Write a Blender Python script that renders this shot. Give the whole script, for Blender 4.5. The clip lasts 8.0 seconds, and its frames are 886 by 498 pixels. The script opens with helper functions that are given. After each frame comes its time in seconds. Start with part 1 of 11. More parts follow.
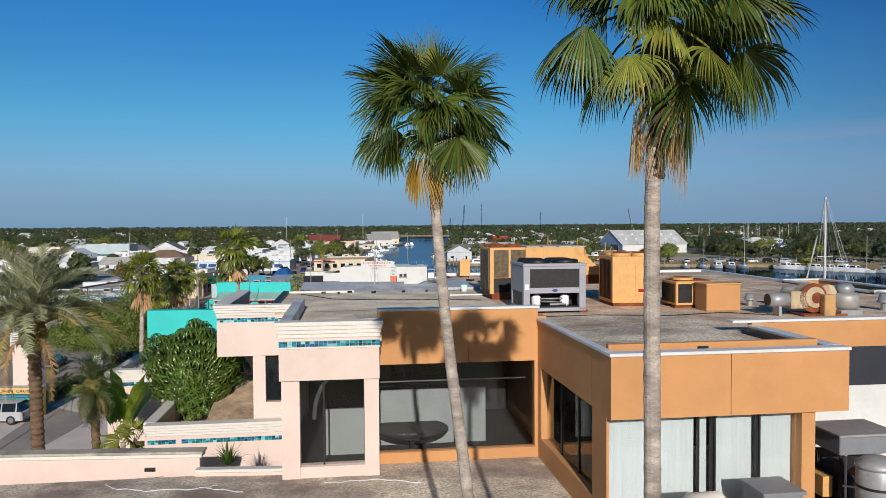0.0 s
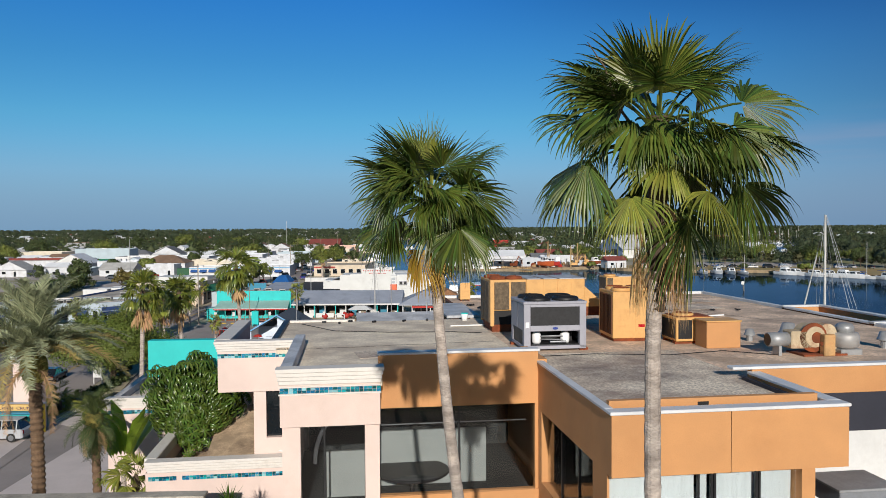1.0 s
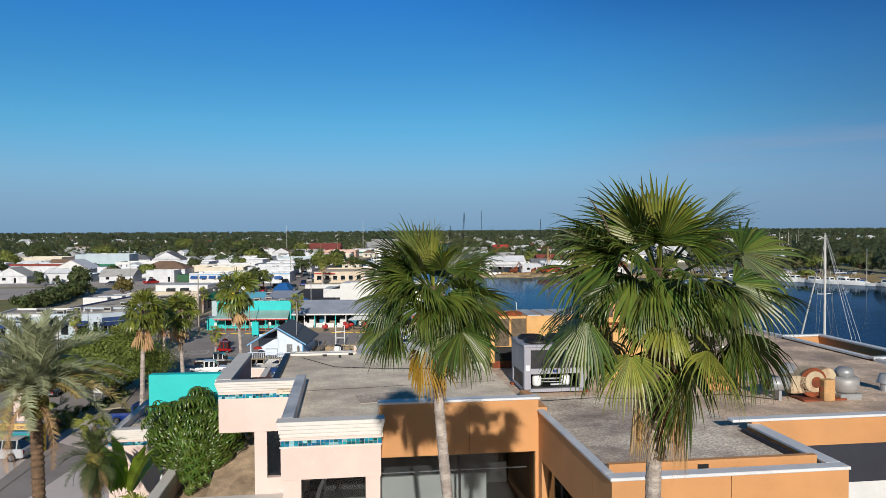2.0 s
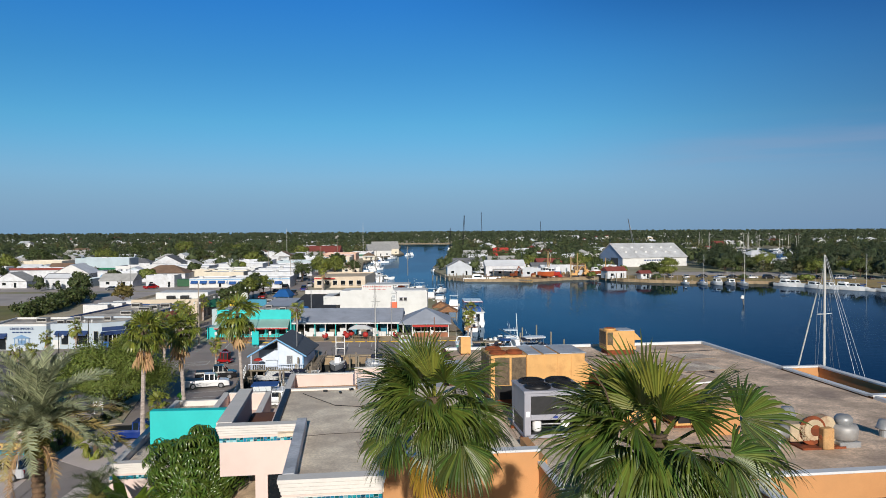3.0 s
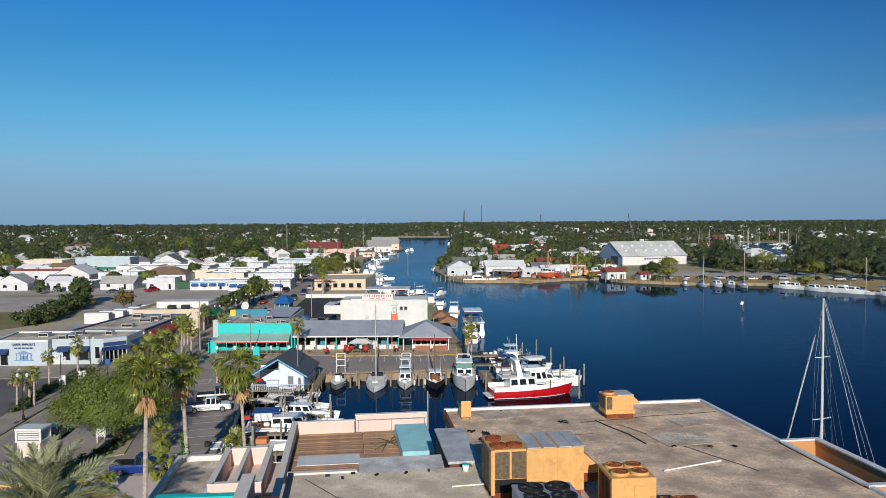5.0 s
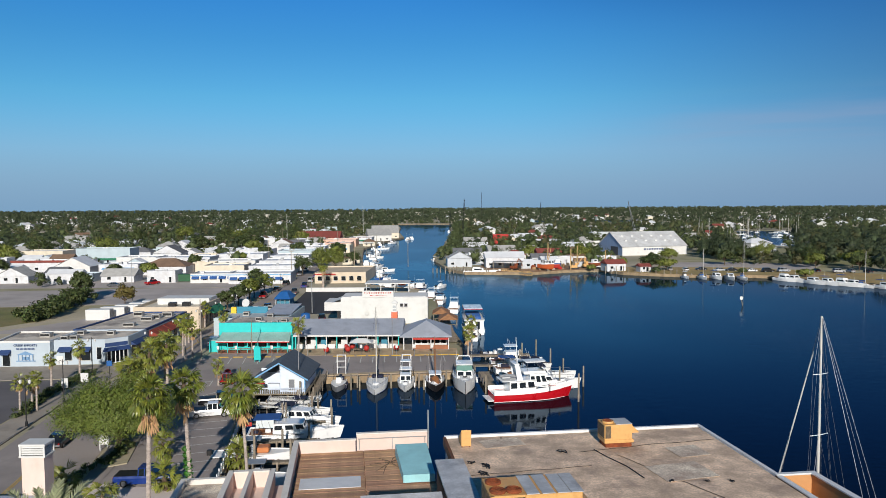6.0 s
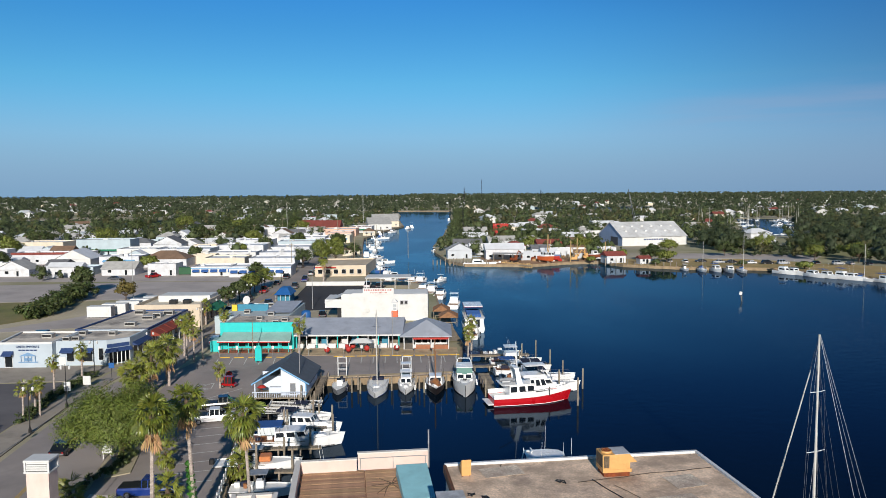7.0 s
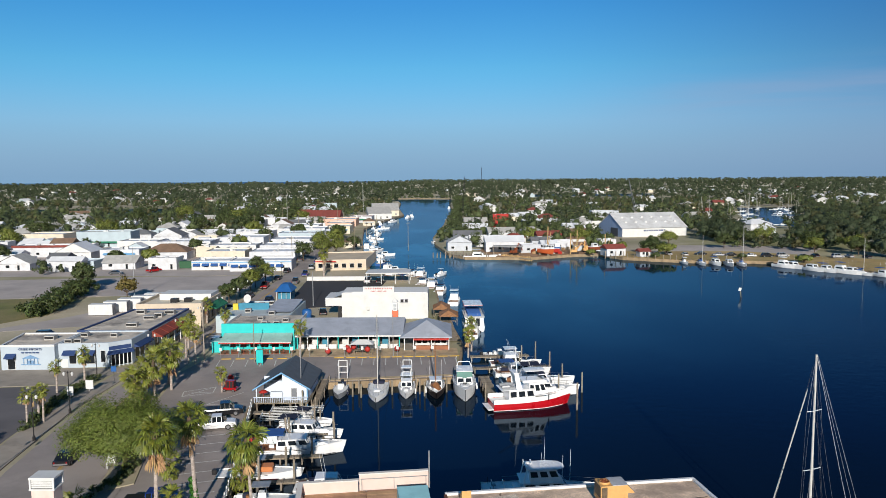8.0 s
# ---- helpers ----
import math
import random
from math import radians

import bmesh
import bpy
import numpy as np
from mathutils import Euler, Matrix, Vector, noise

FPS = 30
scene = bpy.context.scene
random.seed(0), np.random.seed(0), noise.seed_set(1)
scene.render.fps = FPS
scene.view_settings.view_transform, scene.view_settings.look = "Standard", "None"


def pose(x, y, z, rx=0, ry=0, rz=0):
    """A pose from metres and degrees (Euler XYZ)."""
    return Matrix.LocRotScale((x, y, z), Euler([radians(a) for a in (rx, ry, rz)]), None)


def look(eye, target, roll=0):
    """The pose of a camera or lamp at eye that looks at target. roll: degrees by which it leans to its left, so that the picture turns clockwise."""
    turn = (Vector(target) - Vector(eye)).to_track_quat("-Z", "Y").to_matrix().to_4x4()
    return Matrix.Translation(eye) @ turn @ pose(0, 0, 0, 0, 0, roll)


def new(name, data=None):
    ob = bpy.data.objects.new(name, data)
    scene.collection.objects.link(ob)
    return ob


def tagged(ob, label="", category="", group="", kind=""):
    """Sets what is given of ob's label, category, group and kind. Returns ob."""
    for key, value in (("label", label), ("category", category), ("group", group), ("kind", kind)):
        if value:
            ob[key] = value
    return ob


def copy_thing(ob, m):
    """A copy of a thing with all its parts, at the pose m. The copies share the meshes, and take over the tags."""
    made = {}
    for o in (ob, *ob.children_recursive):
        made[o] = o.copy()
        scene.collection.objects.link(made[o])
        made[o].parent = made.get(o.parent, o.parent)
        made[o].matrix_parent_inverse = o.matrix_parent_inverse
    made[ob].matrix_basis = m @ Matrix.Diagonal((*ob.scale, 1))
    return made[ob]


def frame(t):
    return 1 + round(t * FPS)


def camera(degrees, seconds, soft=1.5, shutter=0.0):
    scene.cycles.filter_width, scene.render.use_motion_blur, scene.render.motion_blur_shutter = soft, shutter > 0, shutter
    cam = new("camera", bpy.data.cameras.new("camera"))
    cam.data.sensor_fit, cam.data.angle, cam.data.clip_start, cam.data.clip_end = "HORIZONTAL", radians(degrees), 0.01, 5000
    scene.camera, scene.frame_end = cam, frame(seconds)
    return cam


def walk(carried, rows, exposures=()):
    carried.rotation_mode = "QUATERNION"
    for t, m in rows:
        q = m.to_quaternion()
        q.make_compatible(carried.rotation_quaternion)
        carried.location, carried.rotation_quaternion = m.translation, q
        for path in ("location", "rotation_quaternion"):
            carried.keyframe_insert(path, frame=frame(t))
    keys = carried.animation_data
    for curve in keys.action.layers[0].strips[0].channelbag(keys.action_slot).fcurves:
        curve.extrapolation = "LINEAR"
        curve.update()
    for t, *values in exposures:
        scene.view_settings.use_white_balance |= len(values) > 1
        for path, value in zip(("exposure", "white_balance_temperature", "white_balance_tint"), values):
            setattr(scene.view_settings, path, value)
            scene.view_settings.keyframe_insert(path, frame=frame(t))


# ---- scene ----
cam = camera(62.0, 8.0, soft=0.8)
# seconds, eye x, y, z, pitch, roll, yaw
PATH = [
    (0.0, 0.000, 0.000, 16.190, -1.905, 0.376, 0.000),
    (0.5, -0.007, -0.004, 16.798, -1.853, 0.360, 0.000),
    (1.0, -0.014, -0.012, 17.463, -1.739, 0.345, 0.000),
    (1.5, -0.019, -0.023, 18.175, -1.646, 0.333, 0.000),
    (2.0, -0.025, -0.037, 18.908, -1.551, 0.323, 0.000),
    (3.5, -0.037, -0.100, 21.475, -1.515, 0.306, 0.000),
    (4.0, -0.040, -0.127, 22.505, -1.520, 0.305, 0.000),
    (4.5, -0.043, -0.158, 23.749, -1.800, 0.306, 0.000),
    (6.0, -0.047, -0.271, 27.836, -3.430, 0.323, 0.000),
    (6.5, -0.047, -0.315, 29.260, -4.007, 0.333, 0.000),
    (7.0, -0.046, -0.362, 30.735, -4.587, 0.345, 0.000),
    (7.5, -0.045, -0.413, 32.250, -5.149, 0.359, 0.000),
    (8.0, -0.044, -0.467, 33.790, -5.705, 0.376, 0.000),
]
walk(cam, [(t, pose(x, y, z, 90 + p, r, w)) for t, x, y, z, p, r, w in PATH], [(0.0, -0.14), (2.0, -0.07), (4.0, -0.07), (6.0, 0.02), (8.0, 0.10)])

# world, sun and exposure
SUN_EL, SUN_AZ = radians(20.5), radians(176.0)
world = bpy.data.worlds.new("sky")
scene.world = world
world.use_nodes = True
wn = world.node_tree.nodes
sky = wn.new("ShaderNodeTexSky")
sky.sky_type, sky.sun_disc = "NISHITA", False
sky.sun_elevation, sky.sun_rotation = SUN_EL, SUN_AZ
sky.air_density, sky.dust_density, sky.ozone_density = 1.0, 0.0, 4.0
tint = wn.new("ShaderNodeMix")
tint.data_type, tint.blend_type = "RGBA", "MULTIPLY"
tint.inputs[0].default_value = 1.0
tint.inputs[7].default_value = (0.35, 0.72, 1.06, 1.0)
world.node_tree.links.new(sky.outputs[0], tint.inputs[6])
haze = wn.new("ShaderNodeMix")
haze.data_type = "RGBA"
haze.inputs[0].default_value = 0.22
haze.inputs[7].default_value = (0.5, 5.6, 8.9, 1.0)
world.node_tree.links.new(tint.outputs[2], haze.inputs[6])
# grey-blue sea haze that thickens evenly all round towards the horizon
coord = wn.new("ShaderNodeTexCoord")
axes = wn.new("ShaderNodeSeparateXYZ")
rise = wn.new("ShaderNodeMapRange")
rise.interpolation_type = "SMOOTHSTEP"
rise.inputs[1].default_value, rise.inputs[2].default_value = 0.0, 0.15
rise.inputs[3].default_value, rise.inputs[4].default_value = 0.88, 0.0
low_haze = wn.new("ShaderNodeMix")
low_haze.data_type = "RGBA"
low_haze.inputs[7].default_value = (2.75, 4.3, 6.6, 1.0)
world.node_tree.links.new(coord.outputs["Generated"], axes.inputs[0])
world.node_tree.links.new(axes.outputs[2], rise.inputs[0])
world.node_tree.links.new(rise.outputs[0], low_haze.inputs[0])
world.node_tree.links.new(haze.outputs[2], low_haze.inputs[6])
# pale and hazy low down, then a clear sky that deepens evenly towards the zenith
deep = wn.new("ShaderNodeValToRGB")
SKY_DEPTH = ((0.0, 0.455, 0.475, 0.48), (0.07, 0.635, 0.565, 0.53), (0.14, 0.655, 0.57, 0.50), (0.21, 0.455, 0.49, 0.505), (0.29, 0.30, 0.42, 0.55), (0.57, 0.21, 0.27, 0.34), (1.0, 0.15, 0.18, 0.22))
for i, (at, r, g, b) in enumerate(SKY_DEPTH):
    e = deep.color_ramp.elements[i] if i < 2 else deep.color_ramp.elements.new(at)
    e.position, e.color = at, (r, g, b, 1.0)


def sky_math(op, a, b=0.0):
    x = wn.new("ShaderNodeMath")
    x.operation = op
    for sock, v in ((x.inputs[0], a), (x.inputs[1], b)):
        if isinstance(v, float):
            sock.default_value = v
        else:
            world.node_tree.links.new(v, sock)
    return x.outputs[0]


def sky_range(sock, a, b, c=0.0, d=1.0):
    x = wn.new("ShaderNodeMapRange")
    x.interpolation_type = "SMOOTHSTEP"
    x.inputs[1].default_value, x.inputs[2].default_value, x.inputs[3].default_value, x.inputs[4].default_value = a, b, c, d
    world.node_tree.links.new(sock, x.inputs[0])
    return x.outputs[0]


def sky_mix(fac, a, b, mode="MIX"):
    x = wn.new("ShaderNodeMix")
    x.data_type, x.blend_type = "RGBA", mode
    for sock, v in ((x.inputs[0], fac), (x.inputs[6], a), (x.inputs[7], b)):
        if isinstance(v, (float, tuple)):
            sock.default_value = v
        else:
            world.node_tree.links.new(v, sock)
    return x.outputs[2]


world.node_tree.links.new(axes.outputs[2], deep.inputs[0])
clear_sky = sky_mix(1.0, low_haze.outputs[2], sky_mix(1.0, deep.outputs[0], (2.0, 2.0, 2.0, 1.0), "MULTIPLY"), "MULTIPLY")
# the polarised side of the sky, at a right angle to the sun, is deeper
east = sky_math("MULTIPLY", sky_range(axes.outputs[0], 0.05, 0.75), sky_range(axes.outputs[2], 0.0, 0.16, 0.35, 1.0))
clear_sky = sky_mix(sky_math("MULTIPLY", sky_range(axes.outputs[0], -0.1, 0.3), sky_range(axes.outputs[2], 0.2, 0.34, 0.0, 0.55)), clear_sky, sky_mix(1.0, clear_sky, (0.45, 0.40, 0.45, 1.0), "MULTIPLY"))
clear_sky = sky_mix(east, clear_sky, sky_mix(1.0, clear_sky, (0.62, 0.50, 0.62, 1.0), "MULTIPLY"))
# the sky round the sun is paler and less blue than the sky opposite
clear_sky = sky_mix(sky_range(axes.outputs[1], 0.15, -0.75), clear_sky, sky_mix(1.0, clear_sky, (1.7, 0.95, 0.66, 1.0), "MULTIPLY"))
# thin cirrus veil low in the east
veil_map = wn.new("ShaderNodeMapping")
veil_map.inputs["Scale"].default_value, veil_map.inputs["Rotation"].default_value = (1.3, 1.3, 15.0), (0.0, radians(3.0), 0.0)
veil = wn.new("ShaderNodeTexNoise")
veil.inputs["Scale"].default_value, veil.inputs["Detail"].default_value = 1.7, 4.0
world.node_tree.links.new(coord.outputs["Generated"], veil_map.inputs[0])
world.node_tree.links.new(veil_map.outputs[0], veil.inputs["Vector"])
thin = sky_math("MULTIPLY", sky_range(veil.outputs[0], 0.42, 0.66), sky_math("MULTIPLY", sky_range(axes.outputs[0], 0.12, 0.5), sky_math("MULTIPLY", sky_range(axes.outputs[2], 0.045, 0.09), sky_range(axes.outputs[2], 0.15, 0.09))))
clear_sky = sky_mix(sky_math("MULTIPLY", thin, 0.5), clear_sky, (3.6, 4.3, 6.2, 1.0))
world.node_tree.links.new(clear_sky, wn["Background"].inputs[0])
wn["Background"].inputs[1].default_value = 0.084
sun = new("sun", bpy.data.lights.new("sun", "SUN"))
sun.data.energy, sun.data.angle, sun.data.color = 4.8, radians(0.55), (1.0, 0.93, 0.84)
to_sun = Vector((math.sin(SUN_AZ) * math.cos(SUN_EL), math.cos(SUN_AZ) * math.cos(SUN_EL), math.sin(SUN_EL)))
sun.matrix_world = look((40, -60, 80), Vector((40, -60, 80)) - to_sun)

# ---- building helpers ----
class MB:
    """A mesh in the making."""

    def __init__(self):
        self.v, self.f = [], []

    def add(self, vs, fs):
        n = len(self.v)
        self.v += [tuple(p) for p in vs]
        self.f += [tuple(n + i for i in q) for q in fs]
        return self

    def box(self, x0, x1, y0, y1, z0, z1, c=0.0):
        if c <= 0:
            return self.add([(x, y, z) for z in (z0, z1) for y in (y0, y1) for x in (x0, x1)],
                            [(0, 2, 3, 1), (4, 5, 7, 6), (0, 1, 5, 4), (2, 6, 7, 3), (0, 4, 6, 2), (1, 3, 7, 5)])
        vs, fs = [], []
        idx = {}
        lo, hi = (x0, y0, z0), (x1, y1, z1)
        for sx in (0, 1):
            for sy in (0, 1):
                for sz in (0, 1):
                    s = (sx, sy, sz)
                    for a in range(3):
                        p = [(lo[k] + c, hi[k] - c)[s[k]] for k in range(3)]
                        p[a] = (lo[a], hi[a])[s[a]]
                        idx[s, a] = len(vs)
                        vs.append(p)
        for a in range(3):
            b, d = (a + 1) % 3, (a + 2) % 3
            for sa in (0, 1):
                loop = []
                for sb, sd in ((0, 0), (1, 0), (1, 1), (0, 1)):
                    s = [0, 0, 0]
                    s[a], s[b], s[d] = sa, sb, sd
                    loop.append(idx[tuple(s), a])
                fs.append(loop if sa else loop[::-1])
            for sb in (0, 1):
                for sd in (0, 1):
                    s0, s1 = [0, 0, 0], [0, 0, 0]
                    s0[b] = s1[b] = sb
                    s0[d] = s1[d] = sd
                    s1[a] = 1
                    s0, s1 = tuple(s0), tuple(s1)
                    q = [idx[s0, b], idx[s1, b], idx[s1, d], idx[s0, d]]
                    fs.append(q if sb == sd else q[::-1])
        for sx in (0, 1):
            for sy in (0, 1):
                for sz in (0, 1):
                    q = [idx[(sx, sy, sz), a] for a in range(3)]
                    fs.append(q if (sx + sy + sz) % 2 else q[::-1])
        return self.add(vs, fs)

    def prism(self, poly, z0, z1):
        n = len(poly)
        return self.add([(x, y, z0) for x, y in poly] + [(x, y, z1) for x, y in poly],
                        [tuple(range(n))[::-1], tuple(range(n, 2 * n))] + [(i, (i + 1) % n, n + (i + 1) % n, n + i) for i in range(n)])

    def poly(self, *pts):
        return self.add(pts, [tuple(range(len(pts)))])

    def tube(self, pts, radii, n=8, cap=True):
        pts = [Vector(p) for p in pts]
        vs, fs = [], []
        for i, p in enumerate(pts):
            d = (pts[min(i + 1, len(pts) - 1)] - pts[max(i - 1, 0)])
            d = d.normalized() if d.length > 1e-9 else Vector((0, 0, 1))
            ref = Vector((1, 0, 0)) if abs(d.x) < 0.9 else Vector((0, 1, 0))
            a = d.cross(ref).normalized()
            b = d.cross(a)
            r = radii[i] if isinstance(radii, (list, tuple)) else radii
            for k in range(n):
                t = 2 * math.pi * k / n
                vs.append(p + a * (r * math.cos(t)) + b * (r * math.sin(t)))
        for i in range(len(pts) - 1):
            for k in range(n):
                fs.append((i * n + k, i * n + (k + 1) % n, (i + 1) * n + (k + 1) % n, (i + 1) * n + k))
        if cap:
            fs.append(tuple(range(n))[::-1])
            fs.append(tuple((len(pts) - 1) * n + k for k in range(n)))
        return self.add(vs, fs)

    def lathe(self, prof, c, n):
        vs = [(c[0] + r * math.cos(2 * math.pi * k / n), c[1] + r * math.sin(2 * math.pi * k / n), z) for r, z in prof for k in range(n)]
        fs = [(i * n + k, i * n + (k + 1) % n, (i + 1) * n + (k + 1) % n, (i + 1) * n + k) for i in range(len(prof) - 1) for k in range(n)]
        fs.append(tuple(range(n))[::-1])
        fs.append(tuple((len(prof) - 1) * n + k for k in range(n)))
        return self.add(vs, fs)

    def loft(self, loops, closed=True, cap=True):
        n = len(loops[0])
        vs = [p for lp in loops for p in lp]
        fs = []
        for i in range(len(loops) - 1):
            for k in range(n if closed else n - 1):
                fs.append((i * n + k, i * n + (k + 1) % n, (i + 1) * n + (k + 1) % n, (i + 1) * n + k))
        if cap:
            fs.append(tuple(range(n))[::-1])
            fs.append(tuple((len(loops) - 1) * n + k for k in range(n)))
        return self.add(vs, fs)

    def mesh(self, name, material, smooth=False):
        me = bpy.data.meshes.new(name)
        me.from_pydata(self.v, [], self.f)
        if smooth:
            me.polygons.foreach_set("use_smooth", [True] * len(me.polygons))
        if material:
            me.materials.append(material)
        me.update()
        return me


def thing(name, label, category, m=None, group="", kind=""):
    """An Empty that parents the parts of one thing."""
    ob = new(name)
    if m is not None:
        ob.matrix_basis = m
    return tagged(ob, label, category, group, kind)


def part(name, mb, material, parent, label="", smooth=False):
    """One mesh object under a thing or a part."""
    me = mb.mesh(name, material, smooth) if isinstance(mb, MB) else mb
    ob = new(name, me)
    ob.parent = parent
    if label:
        ob["label"] = label
    return ob


def solo(name, mb, material, label="", category="", m=None, group="", kind="", smooth=False):
    """A thing that is one mesh."""
    me = mb.mesh(name, material, smooth) if isinstance(mb, MB) else mb
    ob = new(name, me)
    if m is not None:
        ob.matrix_basis = m
    return tagged(ob, label, category, group, kind)


def mesh_from(name, verts, quads, material, soft=None):
    """A mesh from numpy arrays of corners and of four-cornered faces; soft: directions that shade a clump of leaves as one rounded mass."""
    me = bpy.data.meshes.new(name)
    me.vertices.add(len(verts))
    me.vertices.foreach_set("co", np.asarray(verts, dtype=np.float32).ravel())
    k = quads.shape[1]
    me.loops.add(quads.size)
    me.loops.foreach_set("vertex_index", quads.astype(np.int32).ravel())
    me.polygons.add(len(quads))
    me.polygons.foreach_set("loop_start", np.arange(0, quads.size, k, dtype=np.int32))
    me.polygons.foreach_set("loop_total", np.full(len(quads), k, dtype=np.int32))
    me.materials.append(material)
    me.update(calc_edges=True)
    if soft is not None:
        me.polygons.foreach_set("use_smooth", [True] * len(quads))
        me.normals_split_custom_set_from_vertices(np.asarray(soft, dtype=np.float32))
    return me


# ---- materials ----
def srgb(r, g, b):
    f = lambda c: c / 12.92 if c <= 0.04045 else ((c + 0.055) / 1.055) ** 2.4
    return (0.84 * f(r / 255), 0.84 * f(g / 255), 0.84 * f(b / 255))


def mat(name, base, rough=0.7, metal=0.0, var=0.15, scale=1.0, bump=0.15, stain=0.0, stain_col=(0.05, 0.045, 0.04), stain_scale=0.35,
        fine=14.0, island=0.0, rnd=0.0, spec=0.5, stretch=(1, 1, 1), second=None, grit=0.62):
    """A surface with broad and fine variation, stains of their own shape, and fine relief."""
    m = bpy.data.materials.new(name)
    m.use_nodes = True
    nt = m.node_tree
    n, l = nt.nodes, nt.links.new
    bs = n["Principled BSDF"]
    bs.inputs["Roughness"].default_value, bs.inputs["Metallic"].default_value = rough, metal
    bs.inputs["Specular IOR Level"].default_value = spec
    tc = n.new("ShaderNodeTexCoord")
    mp = n.new("ShaderNodeMapping")
    mp.inputs["Scale"].default_value = stretch
    l(tc.outputs["Object"], mp.inputs["Vector"])

    def noise_tex(sc, det, rgh=0.6):
        t = n.new("ShaderNodeTexNoise")
        t.inputs["Scale"].default_value, t.inputs["Detail"].default_value, t.inputs["Roughness"].default_value = sc, det, rgh
        l(mp.outputs[0], t.inputs["Vector"])
        return t.outputs[0]

    def ramp(sock, lo, hi, a=0.0, b=1.0):
        r = n.new("ShaderNodeMapRange")
        r.inputs[1].default_value, r.inputs[2].default_value, r.inputs[3].default_value, r.inputs[4].default_value = lo, hi, a, b
        l(sock, r.inputs[0])
        return r.outputs[0]

    def mix(fac, a, b, mode="MIX"):
        x = n.new("ShaderNodeMix")
        x.data_type, x.blend_type = "RGBA", mode
        for s, v in ((x.inputs[0], fac), (x.inputs[6], a), (x.inputs[7], b)):
            if isinstance(v, (int, float)):
                s.default_value = v
            elif isinstance(v, (tuple, list)):
                s.default_value = (*v, 1.0)
            else:
                l(v, s)
        return x.outputs[2]

    lo = tuple(c * (1 - var) for c in base)
    hi = tuple(min(1, c * (1 + var)) for c in base)
    big, small = noise_tex(scale, 5), noise_tex(scale * fine, 3)
    col = mix(ramp(big, 0.38, 0.62), lo, hi)
    if second:
        col = mix(ramp(noise_tex(scale * 0.45, 6, 0.65), 0.45, 0.6), col, second)
    col = mix(ramp(small, 0.36, 0.64, 0.0, min(0.9, var * 1.6)), col, tuple(c * grit for c in base))
    if stain > 0:
        col = mix(ramp(noise_tex(stain_scale, 7, 0.7), 0.49, 0.66, 0.0, stain), col, stain_col)
    if island > 0 or rnd > 0:
        if island > 0:
            g = n.new("ShaderNodeNewGeometry")
            sock = g.outputs["Random Per Island"]
        else:
            g = n.new("ShaderNodeObjectInfo")
            sock = g.outputs["Random"]
        hs = n.new("ShaderNodeHueSaturation")
        amt = max(island, rnd)
        l(ramp(sock, 0, 1, 1 - amt, 1 + amt), hs.inputs["Value"])
        w = n.new("ShaderNodeMath")
        w.operation = "FRACT"
        q = n.new("ShaderNodeMath")
        q.operation = "MULTIPLY"
        q.inputs[1].default_value = 7.31
        l(sock, q.inputs[0])
        l(q.outputs[0], w.inputs[0])
        l(ramp(w.outputs[0], 0, 1, 0.5 - amt * 0.06, 0.5 + amt * 0.06), hs.inputs["Hue"])
        l(col, hs.inputs["Color"])
        col = hs.outputs[0]
    l(col, bs.inputs["Base Color"])
    if bump > 0:
        b = n.new("ShaderNodeBump")
        b.inputs["Strength"].default_value, b.inputs["Distance"].default_value = bump, 0.02
        l(small, b.inputs["Height"])
        l(b.outputs[0], bs.inputs["Normal"])
    l(ramp(big, 0.3, 0.7, max(0, rough - 0.08), min(1, rough + 0.08)), bs.inputs["Roughness"])
    return m


def leaf_mat(name, base, rough=0.5, island=0.25, trans=0.25, scale=0.8):
    """Foliage: a leaf surface that lets some light through."""
    m = mat(name, base, rough, var=0.25, scale=scale, bump=0.0, island=island)
    bs = m.node_tree.nodes["Principled BSDF"]
    t = m.node_tree.nodes.new("ShaderNodeBsdfTranslucent")
    x = m.node_tree.nodes.new("ShaderNodeMixShader")
    x.inputs[0].default_value = trans
    src = bs.inputs["Base Color"].links[0].from_socket
    m.node_tree.links.new(src, t.inputs["Color"])
    m.node_tree.links.new(bs.outputs[0], x.inputs[1])
    m.node_tree.links.new(t.outputs[0], x.inputs[2])
    m.node_tree.links.new(x.outputs[0], m.node_tree.nodes["Material Output"].inputs["Surface"])
    return m


def glass_mat(name, tint=(0.02, 0.025, 0.03), clear=0.5):
    """Window glass: partly see-through, with a mirror gloss that grows at grazing angles."""
    m = bpy.data.materials.new(name)
    m.use_nodes = True
    nt = m.node_tree
    n, l = nt.nodes, nt.links.new
    n.remove(n["Principled BSDF"])
    fr = n.new("ShaderNodeFresnel")
    fr.inputs[0].default_value = 1.52
    tr, gl, mx = n.new("ShaderNodeBsdfTransparent"), n.new("ShaderNodeBsdfGlossy"), n.new("ShaderNodeMixShader")
    tr.inputs[0].default_value = (clear, clear * 1.02, clear * 1.03, 1)
    gl.inputs["Roughness"].default_value = 0.02
    l(fr.outputs[0], mx.inputs[0])
    l(tr.outputs[0], mx.inputs[1])
    l(gl.outputs[0], mx.inputs[2])
    l(mx.outputs[0], n["Material Output"].inputs["Surface"])
    return m


